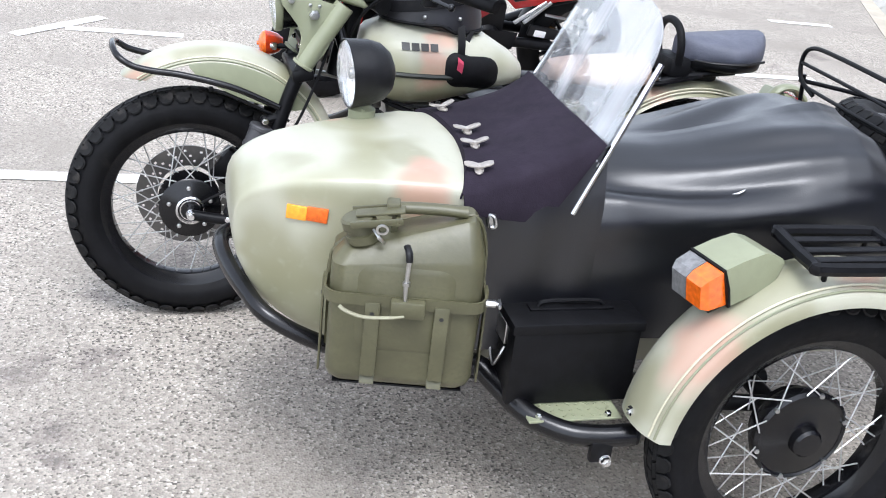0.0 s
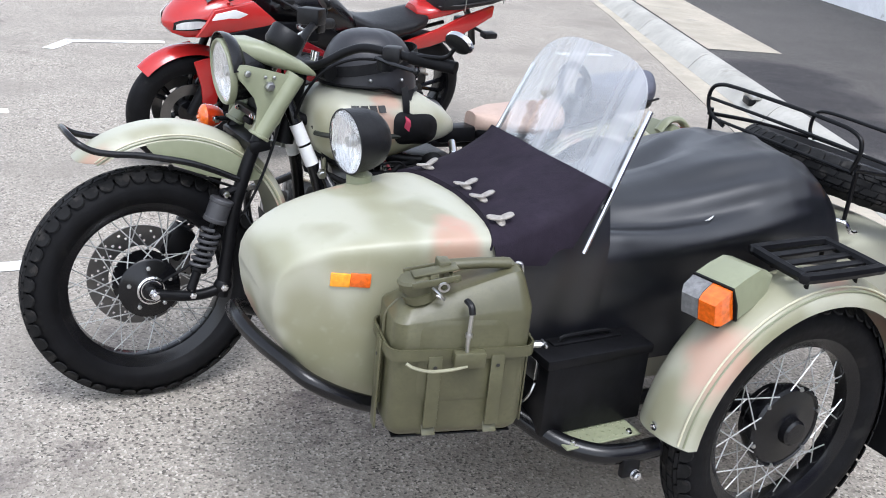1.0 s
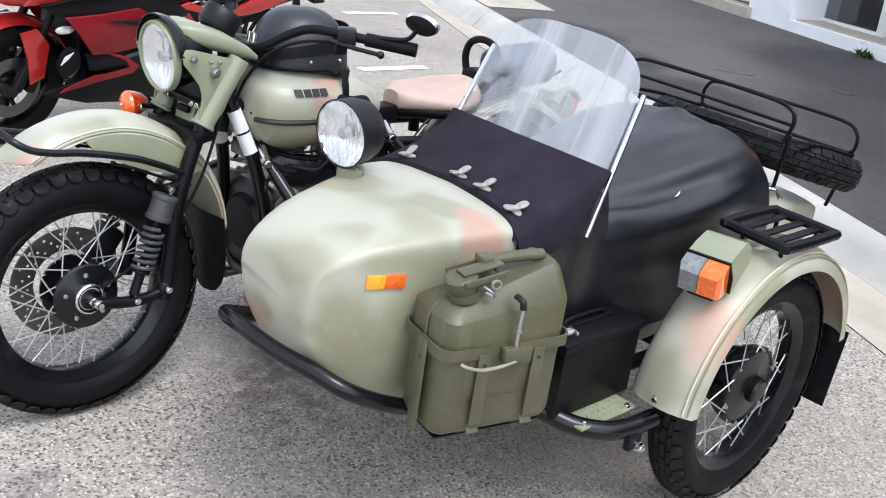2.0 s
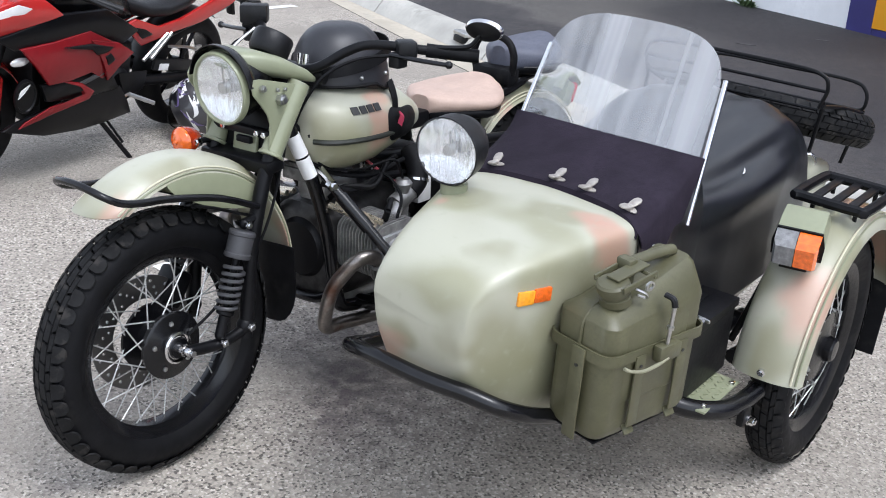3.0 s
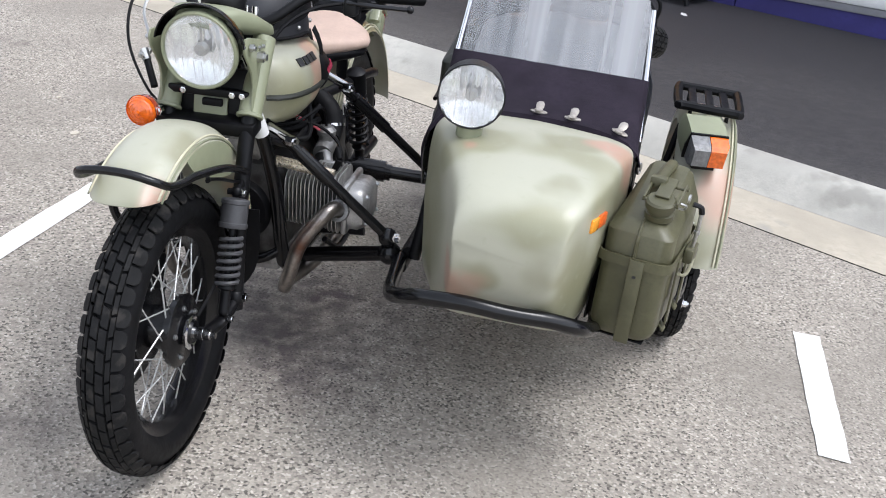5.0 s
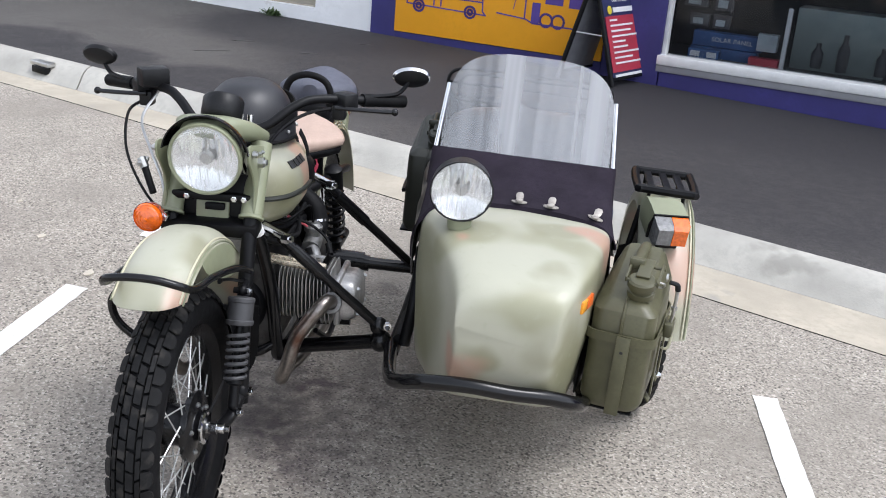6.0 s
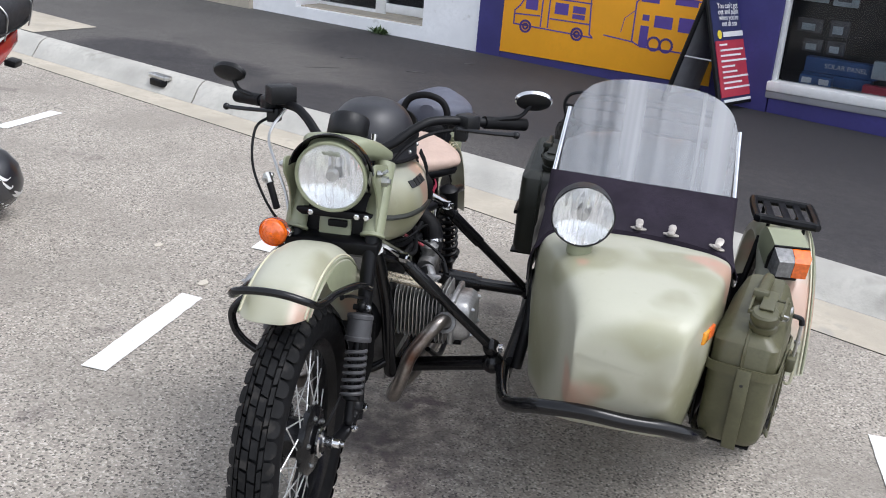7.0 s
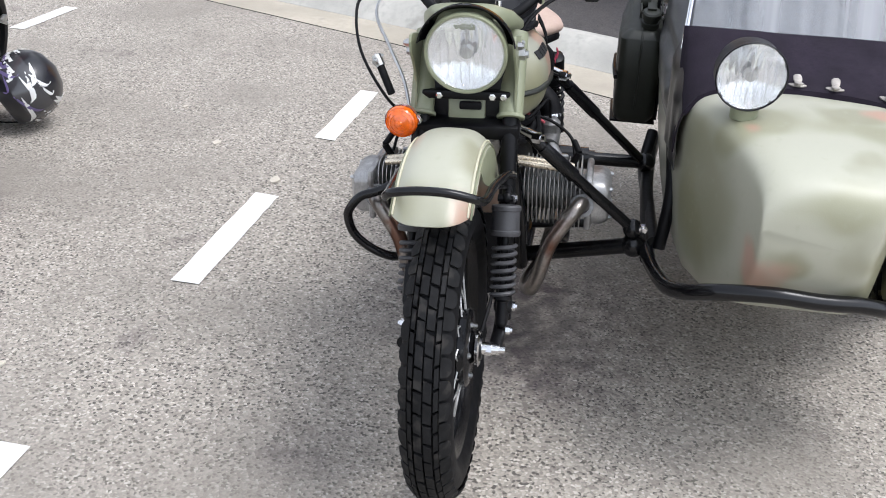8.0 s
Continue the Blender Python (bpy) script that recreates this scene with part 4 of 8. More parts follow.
def hull_ring(x, seg=112, grow=0.0):
    t, b, w, wi = interp(x, HX, HT) + grow, interp(x, HX, HB) - grow, interp(x, HX, HW) + grow, interp(x, HX, HI) + grow
    mid = b + (t - b) * 0.55
    ring = []
    inner, outer, bottoms = superellipse(0, 0, 1, 1, 1, 9.0, seg, 0), superellipse(0, 0, 1, 1, 1, 17.0, seg, 0), superellipse(0, 0, 1, 1, 1, 9.0, seg, 0)
    for yy, zz in (((q[1], q[2]) if q[2] < 0 else (p[1], p[2]) if p[1] > 0 else (r[1], r[2])) for p, r, q in zip(inner, outer, bottoms)):
        z = mid + zz * ((t - mid) if zz > 0 else (mid - b)) - (0.018 * abs(yy) ** 3 * max(0, zz))
        across = (wi - w) / 2 + yy * (wi + w) / 2
        ring.append((x, SY + across * (1 - (0.15 if yy < 0 else 0.08) * max(0, -zz)), z))
    return ring


stations = sorted(set(HX[:18] + [0.062, 0.076, 0.1, 0.13, 0.18, 0.245, 0.32, 0.41, 0.53]))
part("body", loft([hull_ring(x) for x in stations]), CAMO, sidecar, "camouflage painted steel body with a rounded nose", angle=50)

# canvas apron between nose and windscreen
HEM = 0.535


def apron(v, u, lift=0.0):
    """v from 0 at the hem to 1 at the screen foot, u across from the inner to the outer side."""
    x0 = HEM - 0.045 * (2 * abs(u - 0.5)) ** 2 + 0.01
    x1 = 0.79
    yy = (u - 0.5) * 2
    w = 0.255 - 0.008 * v
    z0 = 0.809 - (0.018 * abs(yy) ** 3 + 0.02 * abs(yy) ** 14 + (0.022 * abs(yy) ** 9 if yy < 0 else 0.0))
    z1 = 0.882
    x = x0 + (x1 - x0) * v
    z = z0 + (z1 - z0) * (v ** 1.5) + 0.005 * math.sin(7 * u + 5 * v) * v * (1 - v) * 3
    return Vector((x, SY - yy * w, z + 0.006 + lift))


rows = [[apron(v / 12, u / 20) for u in range(21)] for v in range(13)]
rows.insert(0, [p + Vector((-0.004, 0, -0.012)) for p in rows[0]])
bm = loft(rows, closed=False)
# flaps hanging down each flank
for sgn, u in ((1, 0), (-1, 1)):
    fl = []
    for k in range(8):
        f = k / 7
        fl.append([apron(v / 12, u) + Vector((0.0, sgn * 0.013 * math.sin(f * 1.6), -f * (interp(v / 12, [0, 0.13, 0.4, 0.62, 1], [0.03, 0.05, 0.085, 0.11, 0.0]) if sgn < 0 else interp(v / 12, [0, 0.1, 0.3, 0.6, 1], [0.06, 0.13, 0.12, 0.1, 0.0])))) for v in range(13)])
    bm = merged(bm, loft(fl, closed=False))
bmesh.ops.remove_doubles(bm, verts=bm.verts, dist=0.0005)
part("apron", thicken(bm, 0.003), CANVAS, sidecar, "dark plum canvas apron", angle=60)


def badge_mesh():
    """A turn button: an oval foot plate and a two-winged butterfly key across it."""
    foot = [(0.02 * math.cos(a), 0.0095 * math.sin(a)) for a in (i * math.pi / 10 for i in range(20))]
    wing = [(-0.007, 0.0), (0.007, 0.0), (0.0095, 0.011), (0.0095, 0.022), (0.005, 0.029), (-0.005, 0.03), (-0.0095, 0.022), (-0.0095, 0.01)]
    wings = [slab(wing, 0.0035, pose(0, 0, 0.006, 0, 0, turn) @ pose(0, 0, 0, 15), 0.001) for turn in (0, 180)]
    return merged(slab(foot, 0.003, None, 0.0008), lathe([(0, 0), (0.0085, 0), (0.0075, 0.008), (0.004, 0.011), (0, 0.011)], None, 12), *wings)


for yb in (-0.565, -0.727, -0.813, -0.932):
    u = 0.5 - (yb - SY) / 0.255 / 2
    v = 0.1
    p, px, py = apron(v, u), apron(v + 0.05, u), apron(v, u + 0.02)
    n = (py - p).cross(px - p).normalized()
    n = n if n.z > 0 else -n
    ex = (py - p).normalized()
    ez = n.cross(ex)
    bm = badge_mesh()
    bmesh.ops.scale(bm, vec=(1.08, 1.08, 1.08), verts=bm.verts)
    bm.transform(Matrix.Translation(p + n * 0.004) @ Matrix((ex, -ez, n)).transposed().to_4x4())
    part("turn_button", bm, BADGE, sidecar, "small pewter turn button")

# windscreen
def screen(u, v):
    """u across -1..1, v up 0..1."""
    x = 0.795 + 0.125 * v + 0.02 * (1 - u * u) * -1 * 0.6
    return Vector((x, SY + u * 0.243, 0.882 + v * 0.29))


outl = []
for i in range(33):
    a = math.pi * i / 32
    c, s = math.cos(a), math.sin(a)
    outl.append((math.copysign(abs(c) ** 0.62, c), 0.42 + 0.58 * abs(s) ** 0.72))
cols = [[screen(u * (1 - 0.02 * k / 10), 0.945 * top * k / 10) for k in range(11)] for u, top in outl]
part("windscreen", plate_skin(cols, (0.004, 0, 0)), ACRYLIC, sidecar, "clear acrylic windscreen with rounded top corners", angle=60).visible_shadow = False
for s in (-1, 1):
    part("screen_strut", rod((0.737, SY + s * 0.266, 0.738), (0.885, SY + s * 0.241, 1.055), 0.0068, 10), CHROME, sidecar, "bright steel windscreen strut")
    part("strut_clamp", merged(nut((0.785, SY + s * 0.252, 0.84), (0, s, 0), 0.009, 0.01), box((0.785, SY + s * 0.246, 0.845), (0.024, 0.012, 0.018), 0.003)), STEEL, sidecar)

# black cover over the seat well
CX = [0.745, 0.79, 0.84, 0.9, 1.0, 1.1, 1.2, 1.3, 1.38, 1.44, 1.5, 1.545, 1.58]
CT = [0.80, 0.812, 0.815, 0.82, 0.83, 0.845, 0.865, 0.886, 0.902, 0.905, 0.888, 0.85, 0.78]


def cover_at(x, u):
    """A point of the cover: x back along the sidecar, u across from the outer hem (-1) to the inner (1)."""
    top = interp(x, CX, CT)
    w = interp(x, [0.745, 1.0, 1.3, 1.58], [0.266, 0.28, 0.284, 0.272])
    a, sg = abs(u), (1 if u > 0 else -1)
    sweep = u - sg * 0.55 * (x - 0.745) * (1 - 0.4 * a)
    fold = 0.013 * math.sin(11.5 * sweep + 0.6) + 0.007 * math.sin(20 * sweep + 2.0 * x + 1.0) + 0.0035 * math.sin(33 * sweep - 7 * x)
    fold *= interp(x, [0.75, 0.86, 1.25, 1.45, 1.58], [0.25, 1, 0.9, 0.5, 0])
    sag = 0.012 * math.sin(math.pi * min(1, max(0, (x - 0.78) / 0.5))) * (1 - a)
    if a < 0.66:
        ph = a / 0.66 * math.pi / 2
        z = top - 0.042 * (a / 0.66) - 0.11 * (1 - math.cos(ph) ** 0.62) + fold * math.cos(ph) ** 0.5 - sag
        return (x, SY + sg * (w * math.sin(ph) ** 0.8 + fold * 0.7 * math.sin(ph)), z)
    f = (a - 0.66) / 0.34
    return (x, SY + sg * (w + 0.7 * fold * (1 - f) + 0.012 * f * math.sin(9 * x + 1.0) * (1 - f)), top - 0.152 - f * (top - 0.152 - (0.62 if sg > 0 else 0.44)))


rings = [[cover_at(x, -1 + j / 48) for j in range(97)] for x in np.linspace(0.745, 1.58, 84)]
part("cover", thicken(loft(rings, closed=False), 0.003), VINYL, sidecar, "creased black vinyl cover over the seat well", angle=70)
bm = slab([(-0.02, 0.001), (-0.006, -0.003), (0.008, -0.001), (0.02, 0.004), (0.008, 0.003), (-0.006, 0.001)], 0.0015)
bm.transform(Matrix.Translation(Vector(cover_at(1.13, -0.42)) + Vector((0, -0.002, 0.004))) @ pose(0, 0, 0, 24, -8, 12))
part("cover_mark", bm, PRINT, sidecar, "pale printed mark", smooth=False)
part("cover_front", thicken(loft([[(0.75, SY + 0.262 * k / 8, 0.80 - 0.05 * abs(k / 8) ** 2) for k in range(-8, 9)], [(0.745, SY + 0.262 * k / 8, 0.60) for k in range(-8, 9)]], closed=False), 0.003), VINYL, sidecar)
# dark side skirt of the cover reaching forward to the nose, tucked under the apron
for sg, u in ((1, 0), (-1, 1)):
    r1 = []
    for k in range(12):
        f = k / 11
        row = []
        for i in range(13):
            p = apron(i / 12, u)
            yo = SY + sg * (interp(p.x, HX, HW) + 0.009 + 0.003 * math.sin(i * 1.1 + f * 4))
            zt = p.z - 0.006
            row.append((p.x + 0.01, p.y + (yo - p.y) * min(1, f * 4), zt - (zt - (0.60 if sg > 0 else 0.42)) * f))
        r1.append(row)
    part("side_skirt", thicken(loft(r1, closed=False), 0.003), VINYL, sidecar, "black vinyl side skirt")
part("cover_buckle", merged(tube([(0.555, -0.992, 0.735), (0.565, -1.0, 0.735), (0.57, -1.0, 0.715), (0.56, -0.996, 0.712)], 0.004, 6, closed=True), box((0.562, -0.993, 0.725), (0.016, 0.01, 0.03), 0.003)), STEEL, sidecar, "steel turn buckle")

# spotlight on the nose
P = Vector((0.358, -0.585, 0.818))
part("lamp_base", merged(lathe([(0, -0.02), (0.031, -0.02), (0.031, 0.004), (0.024, 0.008), (0.017, 0.012), (0.015, 0.04), (0, 0.04)], Matrix.Translation(P), 20),
                         *[nut(P + Vector((0.025 * math.cos(a), 0.025 * math.sin(a), 0.006)), (0, 0, 1), 0.005, 0.005) for a in (0.6, 2.7, 4.6)]), SAGE, sidecar, "sage green spotlight foot")
axis = Vector((-1, -0.1, -0.07)).normalized()
q = Vector((0.322, -0.583, 0.902))
m = along(q - axis * 0.0, q + axis)
lamp = part("spotlight", lathe([(0, -0.105), (0.02, -0.104), (0.045, -0.094), (0.064, -0.075), (0.074, -0.045), (0.0765, -0.01), (0.0785, 0.004), (0.0765, 0.006), (0.0745, 0.002), (0.07, -0.004)], m, 40), PLASTIC, sidecar, "black spotlight shell")
lamp_optics(m @ Matrix.Translation((0, 0, -0.001)), 0.0745, lamp, False)

# side marker
for nm, x0, x1, mat in (("marker_light", 0.157, 0.196, material("yellow_amber_lens", (0.95, 0.36, 0.02), 0.2, vary=0.15, scale=120, coat=0.6)), ("marker_reflector", 0.1965, 0.237, material("orange_reflector", (0.75, 0.13, 0.01), 0.3, vary=0.2, scale=120))):
    yc, zc = -0.724 - interp((x0 + x1) / 2, HX, HW), 0.706
    part(nm, box(((x0 + x1) / 2, yc, zc), (x1 - x0 + 0.003, 0.013, 0.03), 0.002, turn=pose(0, 0, 0, 0, 3, -18)), mat, sidecar, "amber side marker")

# tubular frame
part("bumper", tube([(0.56, -0.425, 0.36), (0.42, -0.44, 0.375), (0.25, -0.463, 0.415), (0.14, -0.495, 0.46), (0.07, -0.555, 0.503), (0.043, -0.66, 0.523), (0.055, -0.76, 0.513), (0.085, -0.855, 0.50), (0.125, -0.92, 0.475), (0.22, -0.95, 0.43), (0.36, -0.96, 0.385), (0.52, -0.955, 0.365)], 0.0185, 14, 8), BLACK, sidecar, "gloss black tubular bumper")
part("step_tube", tube([(0.52, -0.955, 0.365), (0.575, -0.975, 0.372), (0.61, -1.02, 0.352), (0.66, -1.105, 0.325), (0.73, -1.16, 0.313), (0.80, -1.18, 0.312), (0.872, -1.19, 0.318)], 0.024, 14, 8), BLACK, sidecar, "gloss black tubular step")
part("tube_cap", lathe([(0, -0.004), (0.023, -0.004), (0.023, 0.006), (0.012, 0.012), (0, 0.012)], along((0.872, -1.19, 0.318), (0.9, -1.193, 0.32)), 16), SATIN, sidecar)
part("step_lug", merged(box((0.80, -1.195, 0.285), (0.05, 0.02, 0.05), 0.006), box((0.78, -1.17, 0.30), (0.09, 0.03, 0.012), 0.004)), SATIN, sidecar)
part("lug_bolt", merged(nut((0.808, -1.215, 0.27), (0, -1, 0), 0.011, 0.01), lathe([(0, 0), (0.013, 0), (0.013, 0.003), (0, 0.003)], along((0.808, -1.206, 0.27), (0.808, -1.3, 0.27)), 16)), CHROME, sidecar)
tread = box((0.755, -1.075, 0.332), (0.21, 0.15, 0.006), 0.002)
bumps = [box((0.67 + 0.021 * i, -1.135 + 0.021 * j, 0.336), (0.011, 0.004, 0.003), 0, turn=pose(0, 0, 0, 0, 0, 45 if (i + j) % 2 else -45)) for i in range(9) for j in range(6)]
part("step_plate", merged(tread, *bumps), SAGE, sidecar, "green chequer plate step", smooth=False)
pieces("step_bolt", [nut((0.675, -1.135, 0.338), (0, 0, 1), 0.008), nut((0.83, -1.14, 0.338), (0, 0, 1), 0.008)], CHROME, sidecar)
part("frame_rail", tube([(0.52, -0.432, 0.35), (0.8, -0.436, 0.345), (1.12, -0.44, 0.345), (1.5, -0.47, 0.33)], 0.02, 10), SATIN, sidecar, "black frame tube")
part("frame_rail", tube([(0.45, -0.9, 0.33), (0.9, -0.95, 0.30), (1.3, -0.98, 0.31)], 0.02, 10), SATIN, sidecar, "black frame tube")
part("axle_tube", tube([(1.25, -0.5, 0.31), (1.25, -1.13, 0.316)], 0.022, 10, smooth=False), SATIN, sidecar)
part("swing_arm", tube([(1.0, -1.07, 0.32), (1.25, -1.10, 0.316)], 0.02, 10, smooth=False), SATIN, sidecar)
part("frame_upright", tube([(0.566, -0.46, 0.36), (0.60, -0.475, 0.5), (0.72, -0.47, 0.60)], 0.017, 10), SATIN, sidecar)
part("frame_upright", tube([(0.566, -0.445, 0.372), (0.9, -0.44, 0.345), (1.18, -0.43, 0.345), (1.3, -0.45, 0.42)], 0.018, 10), SATIN, sidecar)

# wheel, mudguard, lamp and rack
WC = Vector((1.25, -1.2, 0.316))
hubm = along(WC, WC + Vector((0, -1, 0)))
hub = lathe([(0, -0.05), (0.06, -0.05), (0.085, -0.045), (0.088, -0.03), (0.082, -0.022), (0.1, -0.018), (0.112, 0.01), (0.112, 0.026), (0.104, 0.032), (0.1, 0.028), (0.07, 0.034), (0.045, 0.036), (0.036, 0.04), (0.034, 0.058), (0.028, 0.064), (0, 0.066)], hubm, 40)
w = spoked_wheel("side_wheel", hubm, sidecar, hub, False, flange=0.108)
pieces("hub_bolt", [nut(hubm @ Vector((0.105 * math.cos(a), 0.105 * math.sin(a), 0.03)), (0, -1, 0), 0.006, 0.006) for a in (i * math.pi / 3 + 0.3 for i in range(6))], STEEL, w)


def guard(c, ri, w_in, w_out, a0, a1, crown, lip, n=40, k=14):
    """A mudguard skin about an axle along y: from angle a0 at the front to a1 behind, arched across, with a rolled lip."""
    rings = []
    for i in range(n + 1):
        a = radians(a0 + (a1 - a0) * i / n)
        ring = []
        for j in range(k + 1):
            f = -1 + 2 * j / k
            y = c[1] + (f * w_in if f > 0 else f * w_out)
            r = ri + crown * (1 - abs(f) ** 2.5)
            ring.append((c[0] - r * math.cos(a), y, c[2] + r * math.sin(a)))
        for s, wd in ((-1, w_out), (1, w_in)):
            extra = (c[0] - (ri - lip) * math.cos(a), c[1] + s * wd * 1.0, c[2] + (ri - lip) * math.sin(a))
            if s < 0:
                ring.insert(0, extra)
            else:
                ring.append(extra)
        rings.append(ring)
    return loft(rings, closed=False)


mg = part("mudguard", thicken(guard(WC, 0.375, 0.085, 0.09, 7, 168, 0.033, 0.025), 0.002), CAMO, sidecar, "camouflage painted mudguard", angle=60)
for off, rr in ((0.072, 0.394), (0.082, 0.386)):
    arc = [(WC.x - rr * math.cos(radians(a)), WC.y - off, WC.z + rr * math.sin(radians(a))) for a in range(8, 168, 8)]
    part("bead", tube(arc, 0.0028, 6, 3), material("cream_pinstripe", (0.6, 0.57, 0.42), 0.45) if off < 0.08 else SAGE, mg, "cream painted bead")
part("guard_bolt", nut((0.848, -1.20, 0.385), (-0.9, -0.1, -0.2), 0.011, 0.008), CHROME, mg)
part("mud_flap", thicken(loft([[(1.655 - 0.03 * f, WC.y + 0.085 * k / 4, 0.40 - 0.23 * f) for k in range(-4, 5)] for f in (0, 0.3, 0.6, 1)], closed=False), 0.005), RUBBER, mg, "black rubber mud flap")
part("guard_stay", tube([(1.12, -1.02, 0.31), (1.1, -1.08, 0.5), (1.15, -1.12, 0.69)], 0.01, 8), SATIN, mg)

# indicator housing on the mudguard
U = pose(0.965, -1.187, 0.69, 0, -18, 12) @ Matrix.Diagonal((1, 0.95, 0.84, 1))
prof = [(-0.062, -0.05), (0.062, -0.05), (0.064, 0.0), (0.055, 0.048), (-0.055, 0.048), (-0.064, 0.0)]
hous = loft([[(0.0, y, z) for y, z in prof], [(0.05, y * 1.0, z * 1.0) for y, z in prof], [(0.1, y * 0.97, z * 0.94 - 0.004) for y, z in prof], [(0.125, y * 0.92, z * 0.6 - 0.006) for y, z in prof], [(0.148, y * 0.8, z * 0.12 - 0.01) for y, z in prof]])
hous.transform(U)
ih = part("indicator_housing", hous, SAGE, sidecar, "sage green indicator housing", angle=25)
bm = loft([[(0.002, y * 1.025, z * 1.03) for y, z in prof], [(-0.004, y * 1.025, z * 1.03) for y, z in prof]])
bm.transform(U)
part("gasket", bm, RUBBER, ih, angle=25)


def lens_half(y0, y1):
    bm = loft([[(-0.004, y0, -0.047), (-0.004, y1, -0.047), (-0.004, y1, 0.044), (-0.004, y0, 0.044)], [(-0.045, y0 * 0.98, -0.042), (-0.045, y1 * 0.98, -0.042), (-0.04, y1 * 0.98, 0.038), (-0.04, y0 * 0.98, 0.038)],
               [(-0.06, y0 * 0.86, -0.034), (-0.06, y1 * 0.86, -0.034), (-0.055, y1 * 0.86, 0.026), (-0.055, y0 * 0.86, 0.026)]])
    bm.transform(U)
    return bm


part("amber_lens", lens_half(-0.056, -0.001), AMBER, ih, "amber lens half", angle=20)
part("clear_lens", lens_half(0.001, 0.056), GREYLENS, ih, "clear lens half", angle=20)
bm = box((-0.015, 0, -0.062), (0.035, 0.07, 0.018), 0.003)
bm.transform(U)
part("lamp_bracket", bm, SATIN, ih)

# small rack on the mudguard
rk = part("guard_rack", tube([(1.165, -1.1, 0.748), (1.15, -1.12, 0.748), (1.14, -1.26, 0.748), (1.155, -1.28, 0.748), (1.35, -1.285, 0.748), (1.372, -1.27, 0.748), (1.378, -1.13, 0.748), (1.36, -1.105, 0.748)], 0.014, 8, 6, True), SATIN, sidecar, "flat black rack on the mudguard")
for y in (-1.145, -1.195, -1.24):
    part("rack_bar", box((1.258, y, 0.748), (0.225, 0.024, 0.007), 0.002), SATIN, rk)
for x in (1.18, 1.34):
    pieces("rack_foot", [rod((x, -1.14, 0.715), (x, -1.14, 0.748), 0.006, 8), rod((x, -1.25, 0.70), (x, -1.25, 0.748), 0.006, 8)], SATIN, rk)

# rear luggage rack and spare wheel
part("rack_hoop", tube([(1.57, -0.50, 0.86), (1.56, -0.445, 0.89), (1.56, -0.43, 0.94), (1.56, -0.46, 0.975), (1.56, -0.56, 0.985), (1.56, -0.88, 0.985), (1.56, -0.98, 0.975), (1.56, -1.005, 0.94), (1.56, -0.99, 0.88)], 0.006, 8, 6), SATIN, sidecar, "thin black luggage hoop")
part("rack_rail", tube([(1.56, -0.432, 0.93), (1.56, -0.72, 0.932), (1.56, -1.002, 0.93)], 0.005, 8), SATIN, sidecar)
part("rack_rail", tube([(1.57, -0.47, 0.872), (1.56, -0.72, 0.875), (1.57, -0.985, 0.872)], 0.005, 8), SATIN, sidecar)
for s, yy in ((1, -0.44), (-1, -1.0)):
    part("rack_side", tube([(1.56, yy, 0.885), (1.75, yy, 0.85), (2.0, yy, 0.79)], 0.006, 8), SATIN, sidecar)
    part("rack_post", tube([(1.57, yy, 0.90), (1.59, yy * 0.98, 0.74)], 0.006, 8), SATIN, sidecar)
    part("rack_post", tube([(2.0, yy, 0.80), (1.98, yy * 0.97, 0.62)], 0.006, 8), SATIN, sidecar)
part("rack_hoop", tube([(2.0, -0.47, 0.79), (2.0, -0.445, 0.81), (2.0, -0.45, 0.86), (2.0, -0.50, 0.885), (2.0, -0.72, 0.887), (2.0, -0.94, 0.885), (2.0, -0.995, 0.86), (2.0, -1.0, 0.81), (2.0, -0.97, 0.79)], 0.006, 8, 6), SATIN, sidecar, "thin black rear luggage hoop")
part("rack_rail", tube([(2.0, -0.44, 0.795), (2.0, -0.72, 0.795), (2.0, -1.0, 0.795)], 0.006, 8), SATIN, sidecar)
SPC = Vector((1.885, -0.73, 0.76))
spm = along(SPC, SPC + Vector((0.26, 0, 1)))
spoked_wheel("spare_wheel", spm, sidecar, lathe([(0, -0.05), (0.08, -0.05), (0.09, 0), (0.085, 0.035), (0.04, 0.04), (0, 0.045)], spm, 32), False, worn=0.0065)
part("trunk_clip", tube([(1.56, -0.975, 0.74), (1.58, -0.995, 0.735), (1.6, -1.0, 0.71), (1.64, -0.985, 0.70)], 0.006, 8), CHROME, sidecar, "bright trunk strap")

# ---- jerry can in its carrier ----
def can_body(w, d, h):
    """A pressed steel can: x along its width, y through it, z up, base at the origin."""
    rings = []
    for z, s in ((0, 0.90), (0.012, 0.965), (0.03, 1.0), (h * 0.45, 1.0), (h * 0.79, 1.0), (h * 0.815, 0.985), (h * 0.97, 0.86), (h, 0.80)):
        ring = []
        for px, py in rounded(w * (1 - (1 - s) * 0.9), d * (1 - (1 - s) * 2.3), 0.028 * (1 - (1 - s) * 2), 6):
            top = z
            if z > h * 0.7:
                g = max(0.0, min(1.0, (0.72 - px / (w / 2)) / 0.75))
                top = z - 0.075 * g * g * (3 - 2 * g) * (z - h * 0.7) / (h * 0.3)
            ring.append((px, py, top))
        rings.append(ring)
    return loft(rings)


